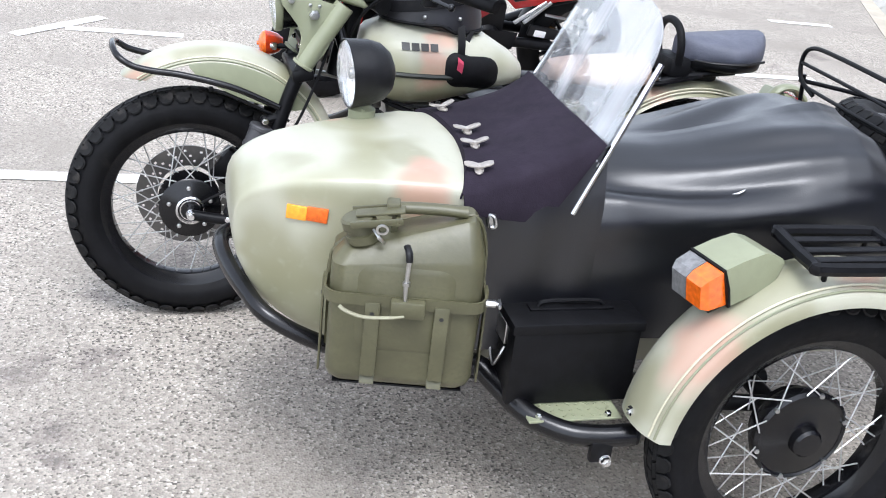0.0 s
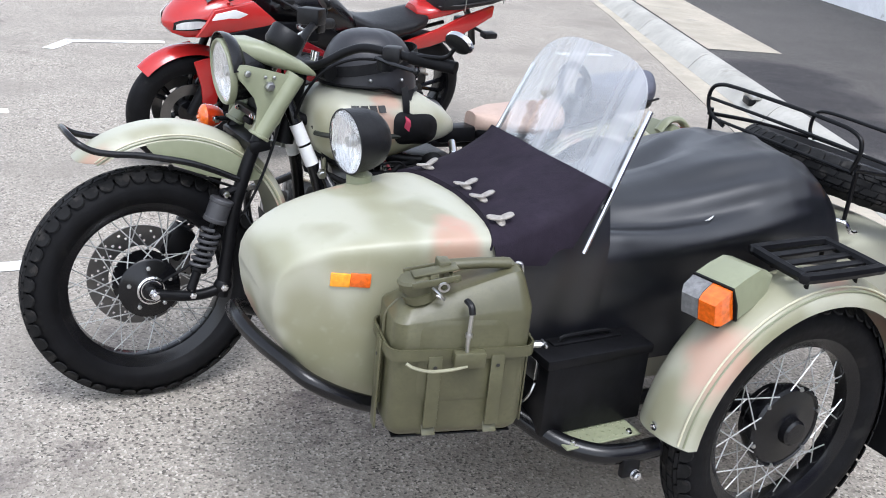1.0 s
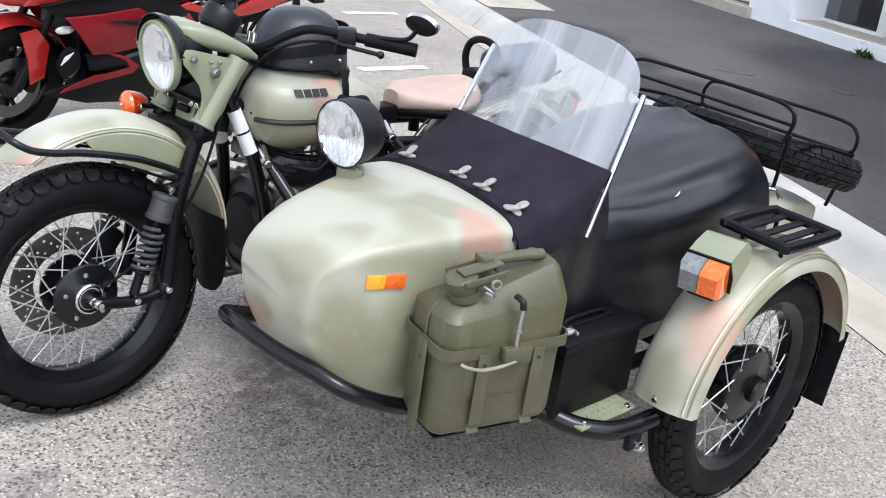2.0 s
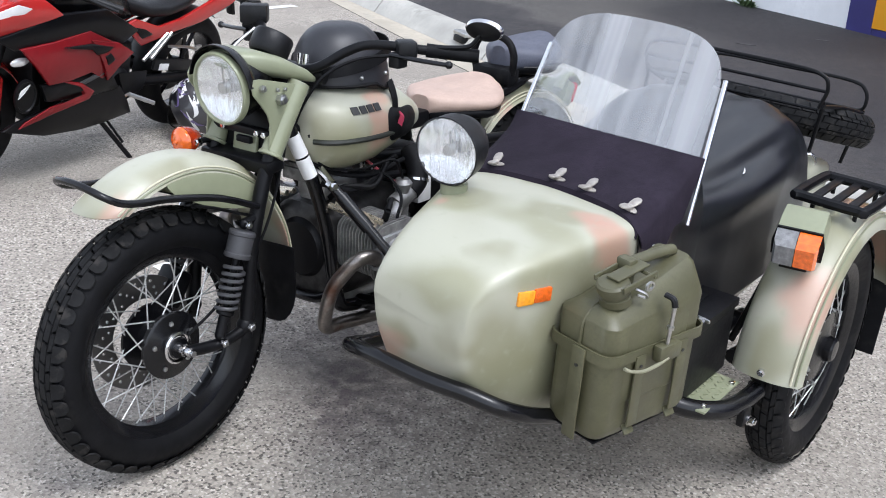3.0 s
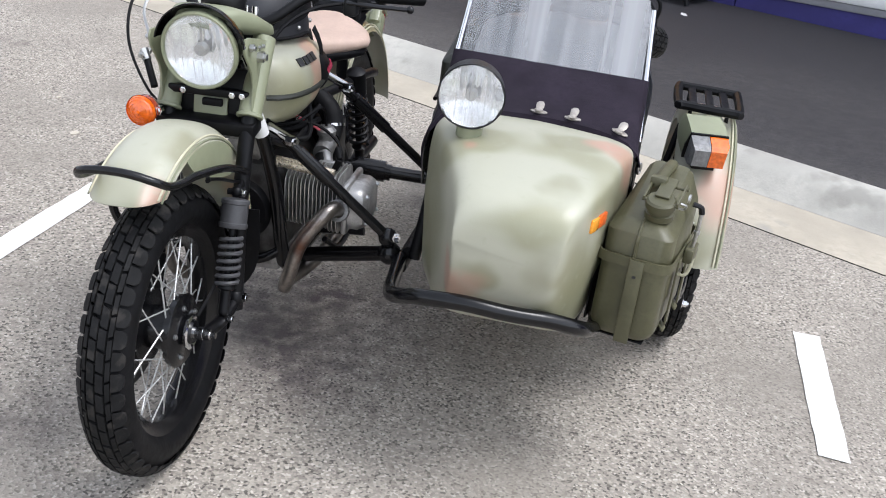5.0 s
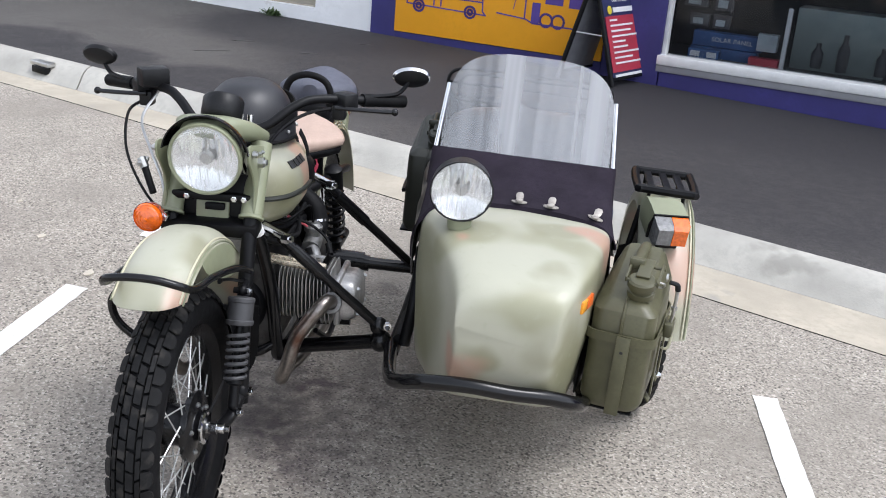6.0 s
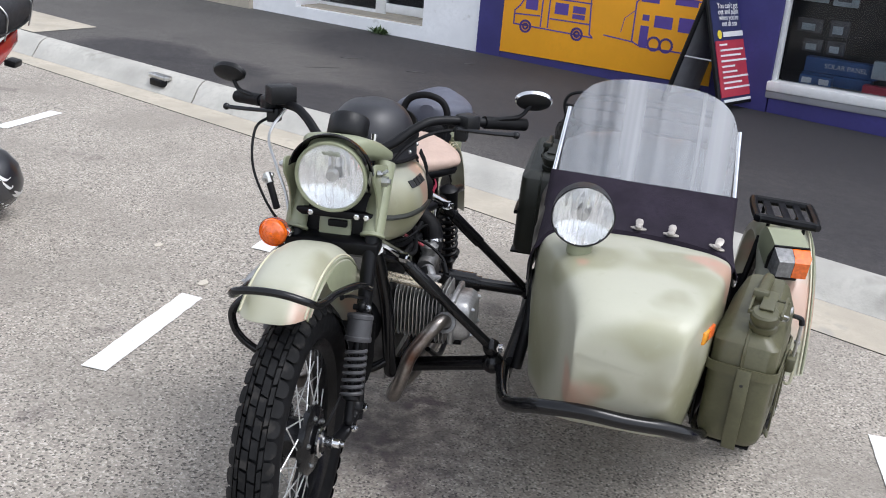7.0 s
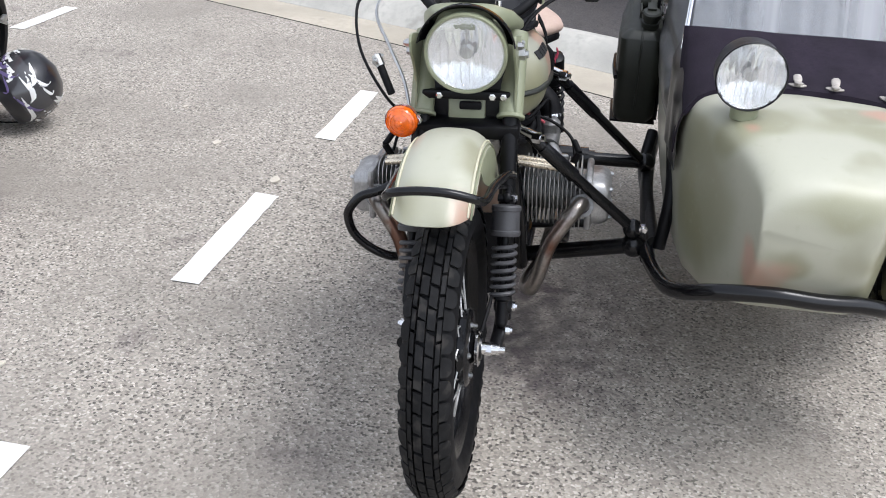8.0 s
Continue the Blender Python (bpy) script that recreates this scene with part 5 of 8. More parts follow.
def jerry_can(m, mat, label, local_parent=None):
    can = thing("jerry_can", (0, 0, 0), label, "jerry can", turn=m)
    w, d, h = 0.265, 0.138, 0.385
    part("body", can_body(w, d, h), mat, can, local=True, angle=32)
    seam = [(px, 0, pz) for px, pz in ((-w / 2 - 0.002, 0.05), (-w / 2 - 0.003, 0.15), (-w / 2 - 0.003, 0.24), (-w / 2 - 0.001, 0.275), (-0.11, 0.308), (-0.06, 0.314), (0.0, 0.318), (0.05, 0.345), (0.09, 0.382), (w / 2 - 0.015, 0.372), (w / 2 + 0.002, 0.3), (w / 2 + 0.003, 0.15), (w / 2, 0.04))]
    part("seam", tube(seam, 0.004, 6, 4), mat, can, "raised weld seam", local=True)
    part("handle", merged(tube([(-0.034, 0, 0.385), (0.0, 0, 0.388), (0.05, 0, 0.39), (0.095, 0, 0.388)], 0.0125, 12, 5), box((-0.03, 0, 0.35), (0.012, 0.03, 0.07), 0.004), box((-0.034, 0, 0.386), (0.024, 0.034, 0.03), 0.005)), mat, can, "carrying handle", local=True)
    part("top_recess", loft([[(0.0, y, 0.318), (0.03, y, 0.322), (0.06, y, 0.34), (0.085, y, 0.368), (0.08, y, 0.372), (0.05, y, 0.345), (0.02, y, 0.33), (-0.01, y, 0.325)] for y in (-0.03, -0.024)]), mat, can, "pressed rib beside the handle", local=True)
    sp = part("spout", lathe([(0, -0.005), (0.03, -0.005), (0.03, 0.012), (0.026, 0.014), (0.026, 0.024), (0.031, 0.026), (0.031, 0.044), (0.026, 0.049), (0, 0.05)], pose(-0.08, -0.022, 0.325, 0, -18), 24), mat, can, "filler cap", local=True)
    lev = merged(box((-0.055, 0, 0.385), (0.085, 0.03, 0.006), 0.002, turn=pose(0, 0, 0, 0, -12)), rod((-0.025, -0.04, 0.379), (-0.025, 0.04, 0.379), 0.004, 8), rod((-0.1, -0.035, 0.365), (-0.1, 0.035, 0.365), 0.004, 8),
                 box((-0.06, -0.034, 0.375), (0.09, 0.005, 0.014), 0.001, turn=pose(0, 0, 0, 0, -12)), box((-0.06, 0.034, 0.375), (0.09, 0.005, 0.014), 0.001, turn=pose(0, 0, 0, 0, -12)))
    bmesh.ops.translate(lev, vec=(0, -0.022, 0), verts=lev.verts)
    part("lever", lev, mat, sp, "locking lever", local=True)
    part("pin", merged(tube([(-0.065, -0.052, 0.359), (-0.055, -0.067, 0.352), (-0.045, -0.062, 0.337), (-0.057, -0.052, 0.342)], 0.0028, 6, 4), lathe([(0.007, -0.002), (0.011, -0.002), (0.011, 0.002), (0.007, 0.002)], pose(-0.05, -0.07, 0.37, 90), 14, True)), STEEL, sp, "steel locking pin with a ring", local=True)
    for s in (-1, 1):
        part("flank_press", loft([rounded_xz(0.17, 0.20, 0.03, s * (d / 2 - 0.0005), 0.19), rounded_xz(0.15, 0.18, 0.03, s * (d / 2 + 0.004), 0.19)]), mat, can, local=True)
    return can


def rounded_xz(w, h, r, y, zc):
    return [(px, y, zc + pz) for px, pz in rounded(w, h, r)]


CANM = pose(0.382, -1.046, 0.414, 0, 0, -13) @ Matrix.Diagonal((1.12, 1.13, 0.93, 1))
jerry_can(CANM, OLIVE, "olive drab steel jerry can strapped in a carrier on the sidecar")
carrier = thing("can_carrier", (0, 0, 0), "olive painted strap iron carrier for the jerry can", "carrier", turn=CANM)


def strap(pts, w, t=0.004):
    """A flat iron strap in the carrier: a ribbon with its width in z or x."""
    rings = []
    for (x, y, z), (wx, wz) in pts:
        rings.append([(x - wx * w / 2, y, z - wz * w / 2), (x + wx * w / 2, y, z + wz * w / 2)])
    return thicken(loft(rings, closed=False), t)


ring_pts = []
for px, py in rounded(0.285, 0.158, 0.03, 4):
    ring_pts.append((px, py))
ring_pts.append(ring_pts[0])
bm = thicken(loft([[(px, py, 0.2 + 0.0) for px, py in ring_pts], [(px, py, 0.226) for px, py in ring_pts]], closed=False), 0.004)
part("band", bm, OLIVE, carrier, "flat iron band", local=True)
for x in (-0.055, 0.065):
    part("upright_strap", merged(box((x, -0.08, 0.122), (0.026, 0.004, 0.176), 0.001), box((x, -0.073, 0.024), (0.026, 0.004, 0.026), 0.001, turn=pose(0, 0, 0, -32)), box((x, 0.01, -0.004), (0.026, 0.12, 0.004), 0.001)), OLIVE, carrier, "flat iron strap", local=True)
for s in (-1, 1):
    part("upright_strap", box((s * 0.145, -0.01, 0.11), (0.004, 0.03, 0.225), 0.001), OLIVE, carrier, local=True)
part("base_plate", merged(box((0, 0.012, -0.008), (0.235, 0.125, 0.005), 0.002), box((0.02, 0.086, 0.12), (0.2, 0.004, 0.25), 0.001)), SATIN, carrier, "black base plate", local=True)
part("clasp", box((0.005, -0.09, 0.208), (0.06, 0.02, 0.038), 0.004), OLIVE, carrier, "strap clasp", local=True)
part("toggle_rod", tube([(-0.004, -0.08, 0.338), (0.0, -0.092, 0.332), (-0.001, -0.094, 0.30), (-0.002, -0.093, 0.25), (0.0, -0.09, 0.215)], 0.0042, 8), STEEL, carrier, "pale steel toggle rod", local=True)
part("toggle_collar", lathe([(0.0042, -0.004), (0.0068, -0.004), (0.0068, 0.004), (0.0042, 0.004)], pose(-0.002, -0.0935, 0.268), 12, True), STEEL, carrier, local=True)
part("toggle_grip", tube([(-0.006, -0.074, 0.34), (-0.002, -0.09, 0.335), (0.0, -0.0945, 0.318)], 0.0065, 8), PLASTIC, carrier, local=True)
part("toggle_lever", tube([(0.0, -0.098, 0.196), (-0.03, -0.1, 0.19), (-0.07, -0.1, 0.188), (-0.1, -0.096, 0.196), (-0.112, -0.09, 0.203)], 0.0038, 8), material("worn_tan_metal", (0.3, 0.29, 0.2), 0.45, 0.3), carrier, "pale clasp lever", local=True)
pieces("strap_hole", [lathe([(0, 0), (0.004, 0), (0.004, 0.0012), (0, 0.0012)], pose(x, -0.0825, 0.185, 90), 10) for x in (-0.055, 0.065)] + [lathe([(0, 0), (0.004, 0), (0.004, 0.0012), (0, 0.0012)], pose(-0.1475, -0.01, 0.18, 0, -90), 10)], INK, carrier, "", True)
part("band_wingnut", merged(nut((0.148, -0.05, 0.213), (1, 0, 0), 0.008, 0.02), box((0.165, -0.05, 0.213), (0.006, 0.03, 0.01), 0.003)), STEEL, carrier, local=True)

jerry_can(pose(1.64, -0.39, 0.375, 0, 0, 0), DARKOLIVE, "dark olive jerry can hung on the inner side of the sidecar")
part("can_hanger", merged(box((1.64, -0.465, 0.53), (0.2, 0.012, 0.3), 0.003), box((1.64, -0.39, 0.371), (0.22, 0.15, 0.008), 0.002), tube([(1.5, -0.318, 0.53), (1.64, -0.314, 0.53), (1.78, -0.318, 0.53)], 0.008, 6)), SATIN, sidecar, "black can hanger")

# ---- ammunition box ----
ammo = thing("ammunition_box", (0.755, -1.02, 0.337), "black painted steel ammunition box on the sidecar step", "box")
part("body", box((0.755, -1.02, 0.425), (0.285, 0.14, 0.175), 0.005), SATIN, ammo)
part("lid", merged(box((0.755, -1.02, 0.522), (0.297, 0.15, 0.024), 0.004), box((0.755, -1.02, 0.536), (0.19, 0.03, 0.006), 0.002)), SATIN, ammo, "flanged black lid")
part("handle", tube([(0.68, -1.02, 0.538), (0.70, -1.02, 0.549), (0.81, -1.02, 0.549), (0.83, -1.02, 0.538)], 0.005, 8), SATIN, ammo)
part("latch", merged(tube([(0.608, -1.05, 0.46), (0.596, -1.05, 0.43), (0.598, -1.02, 0.40), (0.598, -0.99, 0.43), (0.608, -0.99, 0.46)], 0.0035, 6), box((0.609, -1.02, 0.49), (0.008, 0.06, 0.05), 0.002)), STEEL, ammo, "wire bail latch")


# ---- the motorcycle; x runs back from the front axle, y to its right, z up ----
bike = thing("motorcycle", (0, 0, 0), "military style boxer motorcycle in camouflage paint, fixed to a sidecar", "motorcycle", turn=pose(0, -0.015, 0, -3.2))


def bp(name, bm, mat, parent=None, label="", **kw):
    return part(name, bm, mat, parent or bike, label, local=True, **kw)


def both(name, make, mat, label="", parent=None):
    for s in (-1, 1):
        bp(name, make(s), mat, parent, label)


# wheels
fm = along((0, 0, 0.335), (0, -1, 0.335))
fhub = lathe([(0, -0.06), (0.035, -0.06), (0.04, -0.045), (0.085, -0.042), (0.088, -0.03), (0.05, -0.026), (0.05, 0.026), (0.082, 0.03), (0.086, 0.045), (0.08, 0.05), (0.04, 0.052), (0.03, 0.06), (0.025, 0.075), (0, 0.075)], fm, 40)
fw = spoked_wheel("front_wheel", fm, bike, fhub, True, R=0.337)
pieces("hub_bolt", [nut((0.06 * math.cos(a), -0.052, 0.335 + 0.06 * math.sin(a)), (0, -1, 0), 0.0065, 0.006) for a in (i * 2 * math.pi / 5 + 0.4 for i in range(5))], STEEL, fw, local=True)
bp("axle", merged(lathe([(0.02, 0), (0.04, 0), (0.041, 0.006), (0.036, 0.009), (0.03, 0.005), (0.022, 0.006), (0.014, 0.01), (0.012, 0.05), (0, 0.052)], along((0, -0.062, 0.335), (0, -1, 0.335)), 20), nut((0, -0.09, 0.335), (0, -1, 0), 0.015, 0.012), rod((0, -0.05, 0.335), (0, -0.125, 0.335), 0.008, 10)), CHROME, fw, "steel axle with nuts")
disc = bmesh.new()
radii = [0.088, 0.099, 0.106, 0.114, 0.121, 0.129, 0.136, 0.148]
grid = [[disc.verts.new((r * math.cos(2 * math.pi * i / 108), 0.072, 0.335 + r * math.sin(2 * math.pi * i / 108))) for i in range(108)] for r in radii]
for j in range(7):
    for i in range(108):
        if not (j in (1, 3, 5) and i % 6 == (0, 0, 2, 2, 4, 4)[j]):
            disc.faces.new((grid[j][i], grid[j][(i + 1) % 108], grid[j + 1][(i + 1) % 108], grid[j + 1][i]))
bp("brake_disc", thicken(disc, 0.005), material("gunmetal_disc", (0.16, 0.155, 0.15), 0.35, 0.9), fw, "drilled gunmetal brake disc")
bp("brake_caliper", merged(box((0.11, 0.085, 0.42), (0.07, 0.06, 0.10), 0.012, turn=pose(0, 0, 0, 0, 35)), box((0.13, 0.1, 0.38), (0.05, 0.02, 0.12), 0.005)), SATIN, None, "black brake caliper")
rm = along((1.5, 0, 0.335), (1.5, -1, 0.335))
spoked_wheel("rear_wheel", rm, bike, lathe([(0, -0.06), (0.08, -0.06), (0.11, -0.04), (0.11, 0.03), (0.08, 0.05), (0, 0.055)], rm, 32), True)

# leading link fork
LEG = 0.101


def leg_at(z, s):
    return Vector((interp(z, [0.31, 0.34, 0.54, 0.65, 0.76, 0.83, 0.95], [0.187, 0.19, 0.218, 0.247, 0.288, 0.33, 0.408]), s * LEG, z))


both("fork_leg", lambda s: tube([leg_at(z, s) for z in (0.31, 0.42, 0.54, 0.65, 0.74, 0.83)], 0.019, 14, 5), SATIN, "black fork tube")
both("fork_shroud", lambda s: tube([leg_at(0.763, s), leg_at(0.80, s), leg_at(0.86, s), leg_at(0.93, s)], 0.0275, 18, 5), SAGE, "sage green fork shroud")
both("shroud_collar", lambda s: lathe([(0.029, 0), (0.032, 0.002), (0.032, 0.008), (0.029, 0.01)], along(leg_at(0.762, s), leg_at(0.85, s)), 18, True), SAGE)
both("leading_link", lambda s: merged(tube([(0.20, s * LEG, 0.338), (0.14, s * LEG, 0.322), (0.08, s * LEG, 0.322), (0.0, s * 0.1, 0.335)], 0.015, 10), ball((0.19, s * LEG, 0.34), 0.026, (1, 0.9, 1), 14)), SATIN, "black leading link")
both("link_bolt", lambda s: nut((0.188, s * (LEG + 0.024), 0.342), (0, s, 0), 0.011, 0.008), CHROME)
both("link_bolt", lambda s: nut((0.10, s * (LEG + 0.02), 0.328), (0, s, 0), 0.010, 0.01), CHROME)
S0, S1 = Vector((0.193, 0, 0.612)), Vector((0.10, 0, 0.345))


def shock(s):
    o = Vector((0, s * 0.105, 0))
    a, b = S0 + o, S1 + o
    m = along(b, a)
    n = (a - b).length
    sh = bp("fork_shock", merged(lathe([(0, 0), (0.013, 0), (0.013, 0.05), (0.022, 0.055), (0.022, 0.063), (0.009, 0.07), (0.009, n - 0.05), (0, n - 0.05)], m, 16), ball(a, 0.014, seg=10), ball(b, 0.014, seg=10)), SATIN, None, "black spring shock absorber")
    bp("shock_shroud", lathe([(0.0, n - 0.085), (0.032, n - 0.085), (0.034, n - 0.081), (0.034, n - 0.074), (0.0315, n - 0.072), (0.0315, n - 0.03), (0.0335, n - 0.028), (0.0335, n - 0.02), (0.031, n - 0.017), (0.012, n - 0.014), (0, n - 0.014)], m, 24), GREYPLASTIC, sh, "grey shock shroud")
    coil = [m @ Vector((0.025 * math.cos(t), 0.025 * math.sin(t), 0.064 + (n - 0.17) * t / (2 * math.pi * 6.5))) for t in (i * math.pi / 6 for i in range(79))]
    bp("spring", tube(coil, 0.0052, 7, smooth=False), GREYPLASTIC, sh, "coil spring")
    bp("top_nut", nut(a + Vector((0, s * 0.016, 0)), (0, s, 0), 0.010, 0.008), CHROME, sh)


shock(-1)
shock(1)
both("shock_mount", lambda s: merged(rod((0.193, s * 0.105, 0.612), (0.24, s * 0.101, 0.625), 0.012, 8), rod((0.19, s * 0.085, 0.612), (0.19, s * 0.12, 0.612), 0.008, 8)), SATIN)
bp("lower_yoke", box((0.29, 0, 0.74), (0.06, 0.245, 0.035), 0.008, turn=pose(0, 0, 0, 0, -10)), SATIN, None, "black fork yoke")
bp("horn", lathe([(0, -0.02), (0.03, -0.018), (0.036, 0.0), (0.03, 0.006), (0, 0.004)], along((0.25, 0.045, 0.70), (0.0, 0.05, 0.69)), 20), PLASTIC)


# front mudguard, arched across
FC = (0.06, 0.012, 0.43)


def fender_skin(a0, a1, half, ri, crown, n=36, k=16):
    rings = []
    for i in range(n + 1):
        a = radians(a0 + (a1 - a0) * i / n)
        ring = []
        for j in range(k + 1):
            f = -1 + 2 * j / k
            r = ri + crown * (1 - abs(f) ** 3.4)
            low = math.asin(min(1.0, 0.272 / r))
            a = low + (radians(a1) - low) * i / n
            ring.append((FC[0] - r * math.cos(a), FC[1] + f * half, FC[2] + r * math.sin(a)))
        rings.append(ring)
    return loft(rings, closed=False)


fend = bp("front_mudguard", thicken(fender_skin(52, 176, 0.083, 0.325, 0.04), 0.002), BIKE_CAMO, None, "camouflage painted front mudguard", angle=60)


def valance(s):
    rings = []
    for i in range(25):
        a = 78 + 62 * i / 24
        drop = 0.075 * math.sin(math.pi * i / 24) ** 0.6
        rings.append([(FC[0] - r * math.cos(radians(a)), FC[1] + s * y, FC[2] + r * math.sin(radians(a))) for r, y in ((0.327, 0.0825), (0.318, 0.0845), (0.318 - drop, 0.085))])
    return thicken(loft(rings, closed=False), 0.002)


both("valance", valance, SAGE, "sage green side valance", fend)
CREAM = bpy.data.materials["cream_pinstripe"]
for s in (-1, 1):
    for r, y, mat in ((0.340, 0.074, CREAM), (0.333, 0.0795, SAGE)):
        bp("bead", tube([(FC[0] - r * math.cos(radians(a)), FC[1] + s * y, FC[2] + r * math.sin(radians(a))) for a in range(54, 176, 6)], 0.0025, 6, 3), mat, fend, "cream painted bead")
# bar round the front of the mudguard
rail = [(0.23, -0.115, 0.65), (0.15, -0.115, 0.685), (0.08, -0.112, 0.708), (-0.03, -0.1, 0.728), (-0.1, -0.097, 0.735), (-0.15, -0.092, 0.745), (-0.185, -0.08, 0.764), (-0.2, -0.04, 0.779), (-0.203, 0.0, 0.783), (-0.202, 0.04, 0.781), (-0.192, 0.078, 0.771), (-0.16, 0.094, 0.75), (-0.1, 0.099, 0.736), (-0.03, 0.102, 0.728), (0.08, 0.112, 0.708), (0.15, 0.115, 0.685), (0.23, 0.115, 0.65)]
bp("mudguard_bar", tube(rail, 0.0088, 10, 8), BLACK, fend, "black bar round the mudguard")
both("mudguard_stay", lambda s: merged(tube([(0.05, s * 0.09, 0.69), (0.1, s * 0.1, 0.675), (0.16, s * 0.102, 0.65), (0.26, s * 0.102, 0.61)], 0.004, 8), nut((0.05, s * 0.092, 0.69), (0, s, 0), 0.008, 0.006)), SATIN, "black stay", fend)
bp("mud_flap", thicken(loft([[(0.355 + 0.02 * f + 0.012 * abs(k / 4), 0.1 * k / 4 * (1 - 0.35 * f ** 4), 0.50 - 0.235 * f + 0.03 * f * (k / 4) ** 4) for k in range(-4, 5)] for f in (0, 0.25, 0.5, 0.7, 0.85, 1)], closed=False), 0.004), RUBBER, fend, "black rubber flap")

# headlamp
HC = Vector((0.222, -0.009, 0.928))
hax = Vector((-1, 0, -0.10)).normalized()
hm = along(HC, HC + hax) @ Matrix.Scale(0.89, 4)
hl = bp("headlamp", lathe([(0, -0.15), (0.03, -0.148), (0.065, -0.13), (0.085, -0.095), (0.093, -0.05), (0.096, -0.012)], hm, 48), BLACK, None, "round headlamp")
bp("rim", lathe([(0.096, -0.012), (0.101, -0.008), (0.102, 0.006), (0.099, 0.012), (0.0945, 0.012), (0.092, 0.007), (0.093, -0.012)], hm, 56, True), SAGE, hl, "sage green headlamp ring")
lamp_optics(hm, 0.0925, hl, True)
bp("visor", thicken(loft([[hm @ Vector((r * math.cos(a), r * math.sin(a), h)) for a in (radians(d) for d in range(8, 173, 7))] for r, h in ((0.1, -0.04), (0.114, -0.026), (0.121, -0.008), (0.122, 0.006))], closed=False), 0.003), BLACK, hl, "black headlamp peak")


def ear(s):
    pts = [(0.222, 0.948), (0.232, 0.962), (0.25, 0.962), (0.32, 0.945), (0.40, 0.925), (0.385, 0.88), (0.345, 0.80), (0.318, 0.768), (0.272, 0.776), (0.278, 0.81), (0.281, 0.845), (0.272, 0.872), (0.25, 0.90), (0.228, 0.925)]
    return slab([(x, z) for x, z in pts], 0.006, Matrix(((1, 0, 0, 0), (0, 0, 1, s * 0.112 - 0.003), (0, 1, 0, 0), (0, 0, 0, 1))), 0.0015)


both("headlamp_ear", ear, SAGE, "sage green headlamp bracket")
for bx, bz, br in ((0.312, 0.905, 0.014), (0.25, 0.94, 0.009), (0.30, 0.93, 0.005), (0.325, 0.928, 0.005)):
    both("ear_bolt", lambda s: nut((bx, s * 0.122, bz), (0, s, 0), br, br), STEEL)
# nacelle between lamp and handlebar
rings = []
for x, hw, zt, zb in ((0.226, 0.03, 1.006, 0.985), (0.234, 0.046, 1.014, 0.975), (0.25, 0.064, 1.02, 0.966), (0.30, 0.088, 1.018, 0.954), (0.36, 0.105, 0.998, 0.94), (0.42, 0.115, 0.966, 0.926), (0.448, 0.107, 0.944, 0.921), (0.46, 0.085, 0.933, 0.92)):
    rings.append(superellipse(0, (zt + zb) / 2, hw, (zt - zb) / 2, (zt - zb) / 2, 3.4, 36, x))
bp("nacelle", loft(rings), SAGE, None, "sage green headlamp nacelle", angle=50)
bp("gauge", lathe([(0, -0.04), (0.045, -0.04), (0.052, -0.03), (0.052, 0.012), (0.048, 0.018), (0.044, 0.016), (0, 0.014)], along((0.405, 0, 1.02), (0.47, 0, 1.12)), 32), PLASTIC, None, "black speedometer pod")
bp("ignition", merged(rod((0.47, -0.05, 0.95), (0.475, -0.05, 0.985), 0.009, 10), rod((0.47, -0.028, 0.95), (0.475, -0.028, 0.985), 0.007, 10)), CHROME)

# handlebar
bar = [(0.70, -0.40, 1.0), (0.62, -0.30, 1.012), (0.56, -0.2, 1.018), (0.52, -0.15, 1.0), (0.47, -0.085, 0.955), (0.46, 0, 0.945), (0.47, 0.085, 0.955), (0.52, 0.15, 1.0), (0.56, 0.2, 1.018), (0.62, 0.30, 1.012), (0.70, 0.40, 1.0)]
hb = bp("handlebar", tube(bar, 0.0125, 12, 8), SATIN, None, "black handlebar")
both("grip", lambda s: tube([(0.632, s * 0.315, 1.0105), (0.715, s * 0.418, 0.998)], 0.0175, 14, smooth=False), RUBBER, "ribbed black grip", hb)
both("control_box", lambda s: merged(box((0.60, s * 0.275, 1.012), (0.05, 0.055, 0.045), 0.008, turn=pose(0, 0, 0, 0, 0, s * 38)), box((0.585, s * 0.262, 0.985), (0.04, 0.035, 0.04), 0.006)), PLASTIC, "black switch box", hb)
bp("brake_reservoir", box((0.575, 0.24, 1.045), (0.055, 0.075, 0.05), 0.006, turn=pose(0, 0, 0, 0, 0, 38)), PLASTIC, hb, "black brake fluid reservoir")
both("lever", lambda s: merged(tube([(0.56, s * 0.255, 1.0), (0.575, s * 0.33, 0.995), (0.60, s * 0.40, 0.99)], 0.006, 8), ball((0.603, s * 0.408, 0.99), 0.010, seg=10)), BLACK, "black hand lever", hb)
